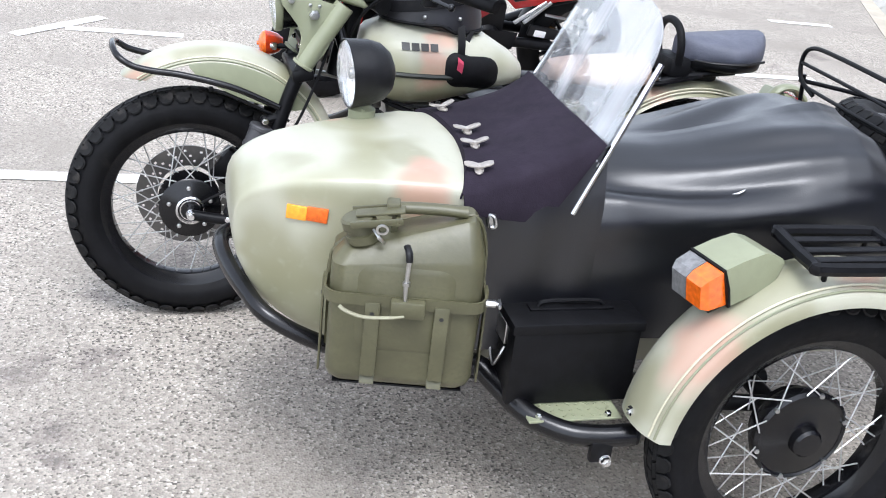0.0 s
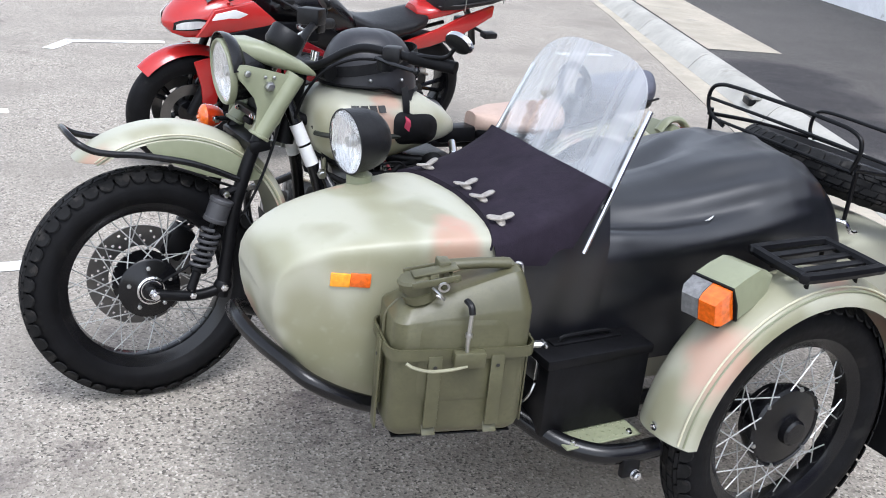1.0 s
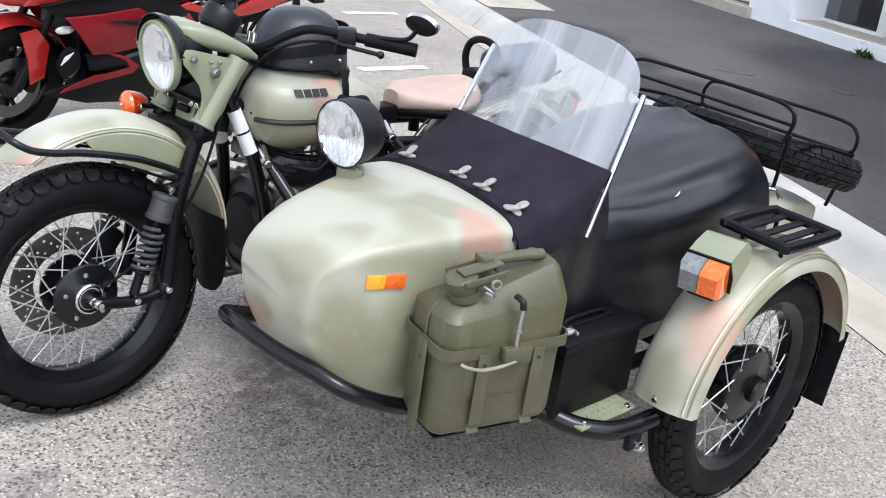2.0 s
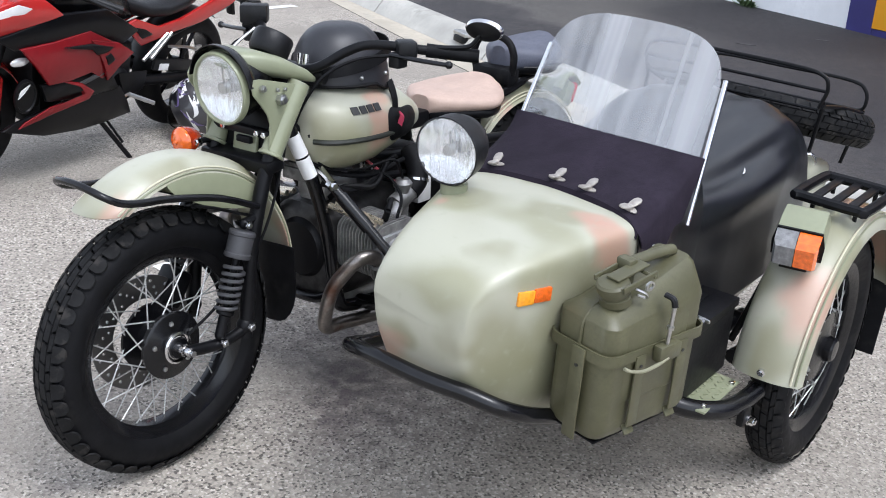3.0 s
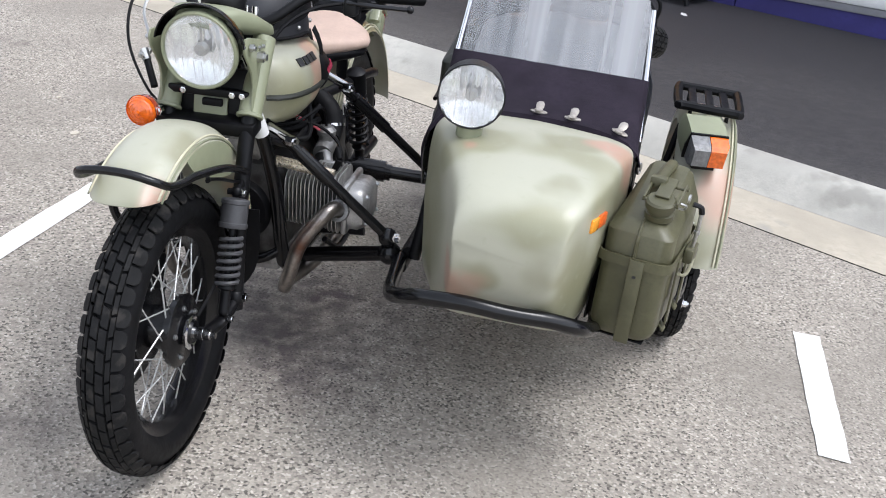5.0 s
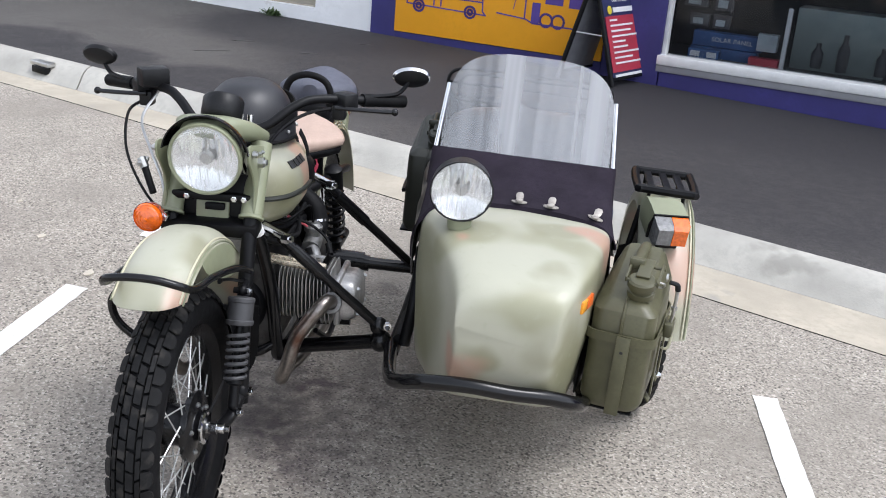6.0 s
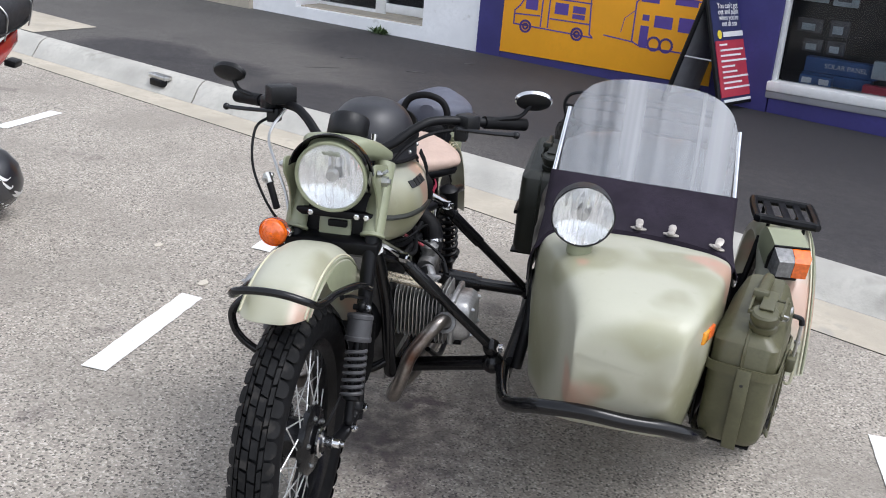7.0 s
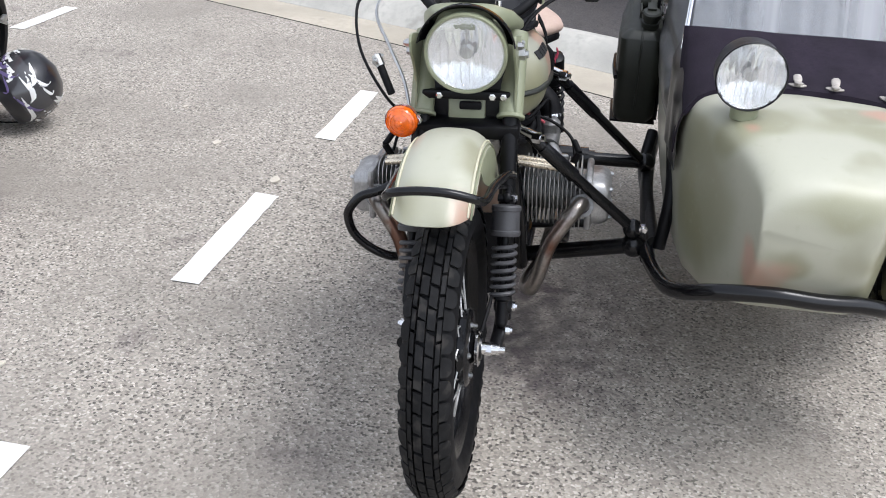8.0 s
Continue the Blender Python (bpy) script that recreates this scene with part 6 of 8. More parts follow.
for s, mx, my, mz in ((-1, 0.705, -0.437, 1.065), (1, 0.695, 0.437, 1.068)):
    mir = bp("mirror", lathe([(0, 0.012), (0.03, 0.010), (0.047, 0.004), (0.05, -0.004), (0.047, -0.008), (0, -0.008)], along((mx, my, mz), (mx - 0.6, my + s * 0.1, mz - 0.35)) @ Matrix.Diagonal((1, 0.62, 1, 1)), 28), PLASTIC, None, "black oval mirror")
    bp("mirror_glass", lathe([(0, -0.0105), (0.045, -0.0105), (0.045, -0.0085), (0, -0.0085)], along((mx, my, mz), (mx - 0.6, my + s * 0.1, mz - 0.35)) @ Matrix.Diagonal((1, 0.62, 1, 1)), 28), CHROME, mir, "mirror glass")
    bp("mirror_rim", lathe([(0.046, 0.004), (0.0515, -0.002), (0.0515, -0.009), (0.047, -0.0095), (0.046, -0.002)], along((mx, my, mz), (mx - 0.6, my + s * 0.1, mz - 0.35)) @ Matrix.Diagonal((1, 0.62, 1, 1)), 32, True), CHROME if s < 0 else PLASTIC, mir, "bright mirror rim" if s < 0 else "black mirror rim")
    bp("mirror_stem", tube([(0.615, s * 0.29, 1.015), (0.655, s * 0.36, 1.02), (0.69, s * 0.405, 1.025), (0.702, s * 0.43, 1.055)], 0.006, 8), SATIN, mir)
bp("throttle_cable", tube([(0.585, 0.27, 0.98), (0.54, 0.30, 0.95), (0.47, 0.28, 0.86), (0.42, 0.21, 0.76), (0.43, 0.15, 0.70)], 0.004, 6), RUBBER, None, "black cable")
bp("brake_hose", tube([(0.555, 0.22, 1.01), (0.48, 0.24, 0.95), (0.43, 0.2, 0.88), (0.40, 0.16, 0.80), (0.33, 0.13, 0.70)], 0.004, 6), STEEL, None, "grey brake hose")
bp("clutch_cable", tube([(0.60, -0.27, 0.995), (0.53, -0.185, 0.985), (0.47, -0.125, 0.945), (0.43, -0.09, 0.88), (0.41, -0.06, 0.80)], 0.0045, 6), RUBBER, None, "black cable")
bp("cable_adjuster", merged(rod((0.478, 0.245, 0.845), (0.468, 0.232, 0.822), 0.012, 8), nut((0.487, 0.237, 0.84), (0, 1, 0.2), 0.008, 0.014), nut((0.462, 0.243, 0.835), (-1, 0, 0), 0.008, 0.014)), STEEL, None, "bright cable adjuster")
bp("adjuster_boot", rod((0.468, 0.232, 0.822), (0.435, 0.2, 0.765), 0.0095, 10), RUBBER, None, "black cable boot")
# indicator on the right-hand side
ti = bp("indicator", lathe([(0, -0.05), (0.016, -0.05), (0.028, -0.036), (0.034, -0.018), (0.0365, -0.004), (0.0375, 0.0)], along((0.212, 0.133, 0.773), (-0.5, 0.16, 0.75)), 24), material("red_orange_lens", (0.55, 0.045, 0.008), 0.2, vary=0.2, scale=60, coat=0.8), None, "round red-orange indicator")
bp("front_lens", lathe([(0.0365, 0.0), (0.034, 0.008), (0.0335, 0.0065), (0.029, 0.012), (0.0285, 0.0105), (0.022, 0.016), (0.0215, 0.0145), (0.013, 0.018), (0.0125, 0.0165), (0.006, 0.019), (0.005, 0.024), (0, 0.025)], along((0.212, 0.133, 0.773), (-0.5, 0.16, 0.75)), 24), AMBER, ti, "ribbed amber lens with a centre boss")
bp("stem_nut", nut((0.235, 0.1, 0.772), (-1, 0.1, 0), 0.012, 0.012), CHROME, ti, "bright stem nut")
bp("stem", rod((0.23, 0.11, 0.772), (0.30, 0.10, 0.77), 0.008, 8), SATIN, ti)
bp("fork_plate", box((0.325, 0, 0.80), (0.02, 0.2, 0.13), 0.004, turn=pose(0, 0, 0, 0, 10)), SATIN)
fp = bp("clamp_panel", box((0.304, 0, 0.77), (0.012, 0.085, 0.07), 0.006, 2, turn=pose(0, 0, 0, 0, 10)), SAGE, None, "sage green clamp panel under the headlamp")
bp("rubber_stop", box((0.291, -0.01, 0.79), (0.014, 0.05, 0.018), 0.004), RUBBER, fp, "black rubber stop")
bp("clamp_bar", box((0.298, 0, 0.813), (0.02, 0.2, 0.02), 0.004), SATIN, fp, "black clamp bar")
pieces("clamp_bolt", [nut((0.287, y, 0.813), (-1, 0, 0), 0.008, 0.009) for y in (-0.085, -0.06, 0.06)], CHROME, fp, local=True)
bp("head_tube", rod((0.40, 0, 0.72), (0.44, 0, 0.93), 0.03, 14), SATIN)

# fuel tank
rings = []
for x, hw, zt, zb in ((0.455, 0.05, 0.83, 0.76), (0.462, 0.085, 0.855, 0.725), (0.48, 0.115, 0.872, 0.69), (0.52, 0.145, 0.885, 0.665), (0.58, 0.163, 0.893, 0.655), (0.66, 0.166, 0.893, 0.66), (0.74, 0.155, 0.882, 0.68), (0.82, 0.13, 0.855, 0.70), (0.89, 0.095, 0.815, 0.715), (0.925, 0.06, 0.785, 0.725), (0.935, 0.03, 0.77, 0.74)):
    rings.append(superellipse(0, zb + (zt - zb) * 0.48, hw, (zt - zb) * 0.52, (zt - zb) * 0.48, 2.35, 40, x))
tank = bp("fuel_tank", loft(rings), BIKE_CAMO, None, "camouflage painted fuel tank", angle=60)


def tank_side(x, z, s, off=0.002):
    xs = [0.455, 0.462, 0.48, 0.52, 0.58, 0.66, 0.74, 0.82, 0.89, 0.925, 0.935]
    hw = interp(x, xs, [0.05, 0.085, 0.115, 0.145, 0.163, 0.166, 0.155, 0.13, 0.095, 0.06, 0.03])
    zt = interp(x, xs, [0.83, 0.855, 0.872, 0.885, 0.893, 0.893, 0.882, 0.855, 0.815, 0.785, 0.77])
    zb = interp(x, xs, [0.76, 0.725, 0.69, 0.665, 0.655, 0.66, 0.68, 0.70, 0.715, 0.725, 0.74])
    mid = zb + (zt - zb) * 0.48
    h = (zt - mid) if z > mid else (mid - zb)
    f = min(0.98, abs(z - mid) / h)
    return Vector((x, s * (hw * (1 - f ** 2.35) ** (1 / 2.35) + off), z))


both("tank_trim", lambda s: tube([tank_side(x, 0.762 - 0.01 * (x - 0.46), s, 0.001) for x in (0.463, 0.48, 0.52, 0.6, 0.68, 0.76, 0.8)], 0.0075, 8, 5), DARKOLIVE, "dark green tank trim", tank)


def kneepad(s):
    rings = []
    for f in (1.0, 0.9, 0.55, 0.0001):
        ring = []
        for px, pz in rounded(0.165 * max(f, 0.02), 0.095 * max(f, 0.02), 0.036 * max(f, 0.02), 6):
            ring.append(tank_side(0.752 + px, 0.772 + pz - px * 0.15, s, 0.001 + 0.013 * (1 - f ** 4)))
        rings.append(ring)
    return loft(rings)


both("knee_pad", kneepad, RUBBER, "black rubber knee pad", tank)
# dark name bars on the tank
for s in (-1, 1):
    bars = []
    for i in range(4):
        x0 = 0.55 + 0.026 * i
        for xa, xb, za, zb in ((x0, x0 + 0.0205, 0.828, 0.846),):
            corners = [tank_side(x, z, s, 0.003) for x, z in ((xa, za), (xb, za), (xb, zb), (xa, zb))]
            n = Vector((0, s * 0.0015, 0))
            bars.append(loft([[c - n for c in corners], [c + n for c in corners]]))
    bp("name_bars", merged(*bars), INK, tank, "dark name bars", smooth=False)
bp("filler_cap", lathe([(0, 0), (0.035, 0), (0.036, 0.012), (0.03, 0.018), (0, 0.02)], Matrix.Translation((0.58, 0, 0.888)), 24), CHROME, tank)
bp("red_tag", thicken(loft([[(0.70 + 0.008 * k, -0.178 - 0.004 * math.sin(f * 5), 0.82 - 0.035 * f - 0.006 * k) for k in range(3)] for f in (0, 0.25, 0.5, 0.75, 1)], closed=False), 0.003), material("red_webbing", (0.5, 0.05, 0.1), 0.7), None, "red webbing key tag")

# frame
both("down_tube", lambda s: tube([(0.395, s * 0.03, 0.86), (0.415, s * 0.048, 0.79), (0.468, s * 0.075, 0.65), (0.495, s * 0.10, 0.50), (0.52, s * 0.11, 0.33), (0.58, s * 0.11, 0.27), (0.9, s * 0.11, 0.25), (1.2, s * 0.11, 0.27)], 0.0185, 14, 8), BLACK, "black frame tube")
both("tube_label", lambda s: merged(rod((0.418, s * 0.0495, 0.783), (0.44, s * 0.061, 0.726), 0.0198, 14), rod((0.442, s * 0.062, 0.72), (0.462, s * 0.072, 0.667), 0.0198, 14)), WHITE, "white sleeve on the frame tube")
both("top_tube", lambda s: tube([(0.43, s * 0.025, 0.80), (0.7, s * 0.07, 0.68), (0.95, s * 0.12, 0.66), (1.25, s * 0.15, 0.64), (1.35, s * 0.15, 0.62)], 0.015, 10), SATIN, "black frame tube")
both("seat_stay", lambda s: tube([(0.93, s * 0.11, 0.66), (1.0, s * 0.13, 0.5), (1.2, s * 0.12, 0.29)], 0.014, 10), SATIN, "black frame tube")
both("swing_arm", lambda s: tube([(1.15, s * 0.11, 0.32), (1.5, s * 0.12, 0.335)], 0.02, 10, smooth=False), SATIN, "black swing arm")


def rear_shock(s):
    a, b = Vector((1.1, s * 0.15, 0.70)), Vector((1.2, s * 0.15, 0.36))
    m = along(b, a)
    n = (a - b).length
    r = bp("rear_shock", lathe([(0, 0), (0.016, 0), (0.016, 0.05), (0.024, 0.06), (0.01, 0.07), (0.01, n - 0.1), (0.03, n - 0.1), (0.03, n - 0.02), (0, n)], m, 16), SATIN, None, "black rear shock absorber")
    coil = [m @ Vector((0.028 * math.cos(t), 0.028 * math.sin(t), 0.07 + (n - 0.17) * t / (2 * math.pi * 7))) for t in (i * math.pi / 5 for i in range(71))]
    bp("spring", tube(coil, 0.006, 6, smooth=False), SATIN, r)


rear_shock(-1)
rear_shock(1)

# boxer engine
OUT = [(0.60 + x, 0.463 + z) for x, z in rounded(0.158, 0.118, 0.03, 4)]
bp("crankcase", merged(loft([superellipse(0, 0.43, w_, h_, h_, 4, 28, x) for x, w_, h_ in ((0.50, 0.09, 0.11), (0.515, 0.11, 0.135), (0.60, 0.12, 0.145), (0.78, 0.12, 0.145), (0.9, 0.10, 0.12), (1.05, 0.09, 0.1), (1.07, 0.07, 0.08))])), material("oil_black_casting", (0.05, 0.048, 0.047), 0.45, 0.4, vary=0.35, scale=18, bump=0.25, spots=(0.016, 0.015, 0.015), spot_scale=12, spot_at=0.5), None, "oil-stained dark crankcase", angle=40)
bp("timing_cover", lathe([(0, 0.02), (0.075, 0.018), (0.085, 0.005), (0.088, 0)], along((0.502, 0, 0.44), (0, 0, 0.44)), 32), SATIN)
bp("sump", box((0.72, 0, 0.27), (0.32, 0.18, 0.06), 0.012), ALLOY, None, "alloy sump")
for s in (-1, 1):
    cyl = bp("cylinder", rod((0.60, s * 0.10, 0.475), (0.60, s * 0.27, 0.465), 0.05, 20), DARKALLOY, None, "finned alloy cylinder")
    for i in range(14):
        y = 0.118 + 0.0108 * i
        h = 0.148 if i < 11 else 0.162
        bm = slab(rounded(0.165, h, 0.035, 4), 0.0024, Matrix(((1, 0, 0, 0.60), (0, 0, 1, s * y), (0, 1, 0, 0.475 - 0.05 * (y - 0.1)), (0, 0, 0, 1))))
        bp("fin", bm, FINALLOY, cyl)
    bp("head_cover", merged(loft([[(x, s * 0.286, z) for x, z in OUT], [(x, s * 0.312, z) for x, z in OUT], [(0.6 + (x - 0.6) * 0.93, s * 0.327, 0.463 + (z - 0.463) * 0.88) for x, z in OUT], [(0.6 + (x - 0.6) * 0.75, s * 0.335, 0.463 + (z - 0.463) * 0.66) for x, z in OUT]]), box((0.60, s * 0.279, 0.464), (0.172, 0.018, 0.138), 0.008), *[box((0.6, s * 0.322, 0.463 + dz), (0.13, 0.018, 0.006), 0.002) for dz in (-0.028, 0.0, 0.028)]), ALLOY, cyl, "cast alloy valve cover")
    pieces("pushrod_tube", [rod((0.528 + 0.028 * i, s * 0.08, 0.572), (0.528 + 0.028 * i, s * 0.24, 0.553), 0.009, 10) for i in range(2)], BRASS, cyl, "pale brass pushrod tube", True)
    bp("exhaust_pipe", tube([(0.535, s * 0.265, 0.455), (0.48, s * 0.262, 0.482), (0.447, s * 0.247, 0.475), (0.43, s * 0.212, 0.43), (0.42, s * 0.186, 0.385), (0.416, s * 0.166, 0.315), (0.44, s * 0.145, 0.26), (0.52, s * 0.13, 0.24), (0.7, s * 0.16, 0.235), (1.1, s * 0.19, 0.25)], 0.0195, 14, 8), EXHAUST, None, "heat-stained exhaust pipe")
    carb = bp("carburettor", merged(rod((0.70, s * 0.165, 0.55), (0.77, s * 0.165, 0.575), 0.027, 16), rod((0.73, s * 0.165, 0.50), (0.735, s * 0.165, 0.605), 0.021, 14), lathe([(0, 0), (0.026, 0), (0.028, 0.012), (0.018, 0.024), (0, 0.025)], Matrix.Translation((0.735, s * 0.165, 0.595)), 16)), DARKALLOY, None, "dull alloy carburettor")
    bp("intake_hose", tube([(0.69, s * 0.165, 0.545), (0.66, s * 0.18, 0.525), (0.645, s * 0.2, 0.5)], 0.02, 12), RUBBER, carb, "black rubber intake")
    bp("air_hose", tube([(0.765, s * 0.165, 0.575), (0.80, s * 0.165, 0.60), (0.815, s * 0.15, 0.64), (0.83, s * 0.11, 0.67)], 0.031, 14), RUBBER, carb, "black rubber air hose")
    bp("hose_clip", lathe([(0.032, -0.004), (0.034, -0.004), (0.034, 0.004), (0.032, 0.004)], along((0.80, s * 0.165, 0.60), (0.812, s * 0.158, 0.63)), 16, True), CHROME, carb)
    bp("ignition_lead", tube([(0.62, s * 0.24, 0.55), (0.66, s * 0.22, 0.60), (0.68, s * 0.14, 0.64), (0.62, s * 0.06, 0.64)], 0.0045, 6), RUBBER, None, "black ignition lead")
    bp("petrol_line", tube([(0.70, s * 0.06, 0.66), (0.70, s * 0.13, 0.63), (0.73, s * 0.16, 0.60)], 0.004, 6), material("fuel_line_red" if s > 0 else "fuel_line_pink", (0.5, 0.1, 0.12), 0.5), None, "reddish fuel line")
bp("generator", lathe([(0, 0), (0.05, 0), (0.052, 0.13), (0.04, 0.14), (0, 0.14)], along((0.54, 0, 0.60), (0.7, 0, 0.6)), 24), ALLOY, None, "alloy generator")
bp("battery_box", box((0.93, -0.11, 0.50), (0.12, 0.09, 0.15), 0.006), SATIN, None, "black battery box")
bp("oil_can", box((0.84, -0.145, 0.575), (0.06, 0.04, 0.10), 0.006), WHITE, None, "white plastic bottle behind the frame")
bp("air_box", box((0.86, 0, 0.62), (0.14, 0.2, 0.1), 0.015), PLASTIC, None, "black air box")
bp("side_cable_loom", tube([(0.5, -0.08, 0.64), (0.58, -0.11, 0.61), (0.7, -0.13, 0.63), (0.85, -0.12, 0.6), (0.95, -0.1, 0.55)], 0.009, 8), RUBBER)
bp("wiring_loom", tube([(0.47, -0.06, 0.70), (0.56, -0.09, 0.655), (0.66, -0.12, 0.64), (0.78, -0.13, 0.66)], 0.007, 8), RUBBER)
bp("foot_peg", merged(rod((0.8, -0.12, 0.28), (0.8, -0.27, 0.29), 0.012, 10), tube([(0.62, -0.2, 0.33), (0.7, -0.22, 0.28), (0.82, -0.22, 0.28)], 0.008, 8)), SATIN)

# hoses, wires and small fittings about the engine
for s in (-1, 1):
    bp("spark_plug_cap", merged(rod((0.575, s * 0.235, 0.555), (0.57, s * 0.25, 0.585), 0.009, 10), rod((0.57, s * 0.25, 0.585), (0.60, s * 0.235, 0.605), 0.008, 10)), RUBBER, None, "black plug cap")
    bp("breather_hose", tube([(0.56, s * 0.05, 0.58), (0.57, s * 0.1, 0.62), (0.64, s * 0.14, 0.615), (0.72, s * 0.12, 0.66), (0.8, s * 0.09, 0.66)], 0.008, 8), RUBBER, None, "black breather hose")
    bp("carb_cable", tube([(0.735, s * 0.165, 0.62), (0.70, s * 0.16, 0.68), (0.6, s * 0.12, 0.665), (0.5, s * 0.08, 0.69), (0.46, s * 0.07, 0.78)], 0.004, 6), RUBBER, None, "black cable")
    bp("float_bowl", merged(lathe([(0, 0), (0.02, 0), (0.024, 0.008), (0.024, 0.03), (0, 0.03)], Matrix.Translation((0.735, s * 0.165, 0.485)), 16), nut((0.735, s * 0.165, 0.482), (0, 0, -1), 0.008, 0.008)), CHROME, None, "bright float bowl")
    bp("intake_stub", merged(rod((0.66, s * 0.19, 0.525), (0.70, s * 0.17, 0.548), 0.021, 14), box((0.655, s * 0.195, 0.52), (0.02, 0.05, 0.055), 0.005)), ALLOY, None, "alloy intake stub")
    bp("fuel_tap", merged(rod((0.70, s * 0.05, 0.63), (0.70, s * 0.05, 0.67), 0.009, 10), rod((0.70, s * 0.05, 0.645), (0.70, s * 0.09, 0.645), 0.006, 8), box((0.70, s * 0.095, 0.645), (0.03, 0.008, 0.01), 0.002)), CHROME, None, "chrome fuel tap")
    pieces("cover_bolt", [nut((0.545 + 0.11 * i, s * 0.334, 0.425 + 0.075 * j), (0, s, 0), 0.006, 0.006) for i in range(2) for j in range(2)], STEEL, bike, local=True)
    bp("exhaust_flange", lathe([(0.02, -0.008), (0.03, -0.008), (0.03, 0.008), (0.02, 0.008)], along((0.515, s * 0.264, 0.464), (0.45, s * 0.262, 0.49)), 20, True), DARKALLOY, None, "cast exhaust flange")
bp("regulator", merged(box((0.50, 0.0, 0.655), (0.05, 0.09, 0.035), 0.004), *[box((0.482 + 0.009 * i, 0, 0.677), (0.003, 0.085, 0.012), 0.0) for i in range(5)]), DARKALLOY, None, "finned regulator")
bp("ignition_coil", rod((0.56, -0.04, 0.70), (0.64, -0.05, 0.685), 0.02, 14), PLASTIC, None, "black ignition coil")
bp("steering_damper", merged(rod((0.33, 0.06, 0.715), (0.50, 0.09, 0.68), 0.008, 10), rod((0.42, 0.075, 0.697), (0.50, 0.09, 0.68), 0.012, 10)), STEEL, None, "steel steering damper")
bp("lower_brace", tube([(0.52, -0.11, 0.33), (0.5, -0.05, 0.30), (0.5, 0.05, 0.30), (0.52, 0.11, 0.33)], 0.014, 10), BLACK, None, "black cross tube")
bp("brake_line", tube([(0.33, 0.13, 0.70), (0.26, 0.125, 0.62), (0.2, 0.12, 0.5), (0.14, 0.11, 0.43)], 0.004, 6), RUBBER, None, "black brake line")
bp("speedometer_cable", tube([(0.40, 0.03, 0.98), (0.37, -0.07, 0.86), (0.33, -0.095, 0.72), (0.25, -0.1, 0.55), (0.12, -0.085, 0.42), (0.03, -0.07, 0.36)], 0.004, 6), RUBBER, None, "black speedometer cable")

# guard loop on the free side of the engine
bp("engine_guard", tube([(0.478, 0.085, 0.60), (0.44, 0.16, 0.555), (0.41, 0.232, 0.523), (0.405, 0.28, 0.506), (0.403, 0.307, 0.476), (0.403, 0.315, 0.449), (0.404, 0.303, 0.407), (0.406, 0.27, 0.372), (0.41, 0.228, 0.348), (0.43, 0.19, 0.335), (0.5, 0.115, 0.33)], 0.0115, 12, 6), BLACK, None, "black tubular engine guard")

# sidecar struts
both_lug = [((0.472, -0.13, 0.66), (0.545, -0.395, 0.395)), ((0.87, -0.17, 0.70), (1.12, -0.43, 0.36))]
for a, b in both_lug:
    a, b = Vector(a), Vector(b)
    st = bp("sidecar_strut", merged(rod(a, b, 0.014, 12), rod(a + (b - a) * 0.12, a + (b - a) * 0.42, 0.018, 12), ball(b, 0.026, (1, 1, 1), 12)), BLACK, None, "black strut to the sidecar")
    bp("clamp_bolt", merged(nut(a + Vector((-0.012, -0.02, 0)), (-0.3, -1, 0), 0.014, 0.02), rod(a + Vector((0.02, 0.05, 0.02)), a + Vector((-0.01, -0.02, 0)), 0.012, 10)), CHROME, st)
bp("sidecar_strut", merged(rod((0.62, -0.11, 0.27), (0.555, -0.40, 0.345), 0.021, 12), ball((0.555, -0.40, 0.345), 0.032, seg=14)), BLACK, None, "black lower arm to the sidecar")
bp("sidecar_strut", merged(rod((1.07, -0.1, 0.39), (1.12, -0.44, 0.36), 0.02, 12), rod((1.08, -0.17, 0.385), (1.085, -0.262, 0.378), 0.033, 20), rod((1.08, -0.155, 0.386), (1.086, -0.28, 0.376), 0.026, 16), ball((1.12, -0.435, 0.36), 0.03, seg=12)), BLACK, None, "black rear arm to the sidecar")
pieces("lug_bolt", [nut((0.535, -0.42, 0.40), (-1, -0.2, 0), 0.012, 0.012), nut((0.54, -0.41, 0.345), (-1, -0.2, 0), 0.013, 0.012)], CHROME, bike, local=True)

# seats and rear end
def saddle(cx, length, half, z, rise, thick=0.05):
    rings = []
    for i in range(15):
        f = i / 14
        x = cx - length / 2 + length * f
        w_ = half * math.sin(math.pi * min(0.999, max(0.001, 0.04 + 0.92 * f))) ** 0.45 * (0.55 + 0.45 * min(1, f * 2.0))
        h = thick + rise * max(0, f - 0.6)
        rings.append(superellipse(0, z + rise * 0.6 * max(0, f - 0.55), max(w_, 0.01), h * 0.55, h * 0.55, 2.6, 24, x))
    return loft(rings)


st = bp("rider_saddle", saddle(1.175, 0.31, 0.17, 0.755, 0.05, 0.055), SADDLE, None, "tan padded rider saddle", angle=60)
bp("saddle_base", saddle(1.175, 0.30, 0.16, 0.727, 0.03), SATIN, st)
pieces("saddle_spring", [rod((1.2, -0.08, 0.62), (1.2, -0.08, 0.735), 0.018, 10), rod((1.2, 0.08, 0.62), (1.2, 0.08, 0.735), 0.018, 10)], SATIN, st, local=True)
bp("saddle_nose_mount", box((0.96, 0, 0.72), (0.13, 0.07, 0.05), 0.01), SATIN, st)
ps = bp("pillion_seat", saddle(1.565, 0.265, 0.14, 0.838, 0.04, 0.08), SLATE, None, "slate blue pillion seat", angle=60)
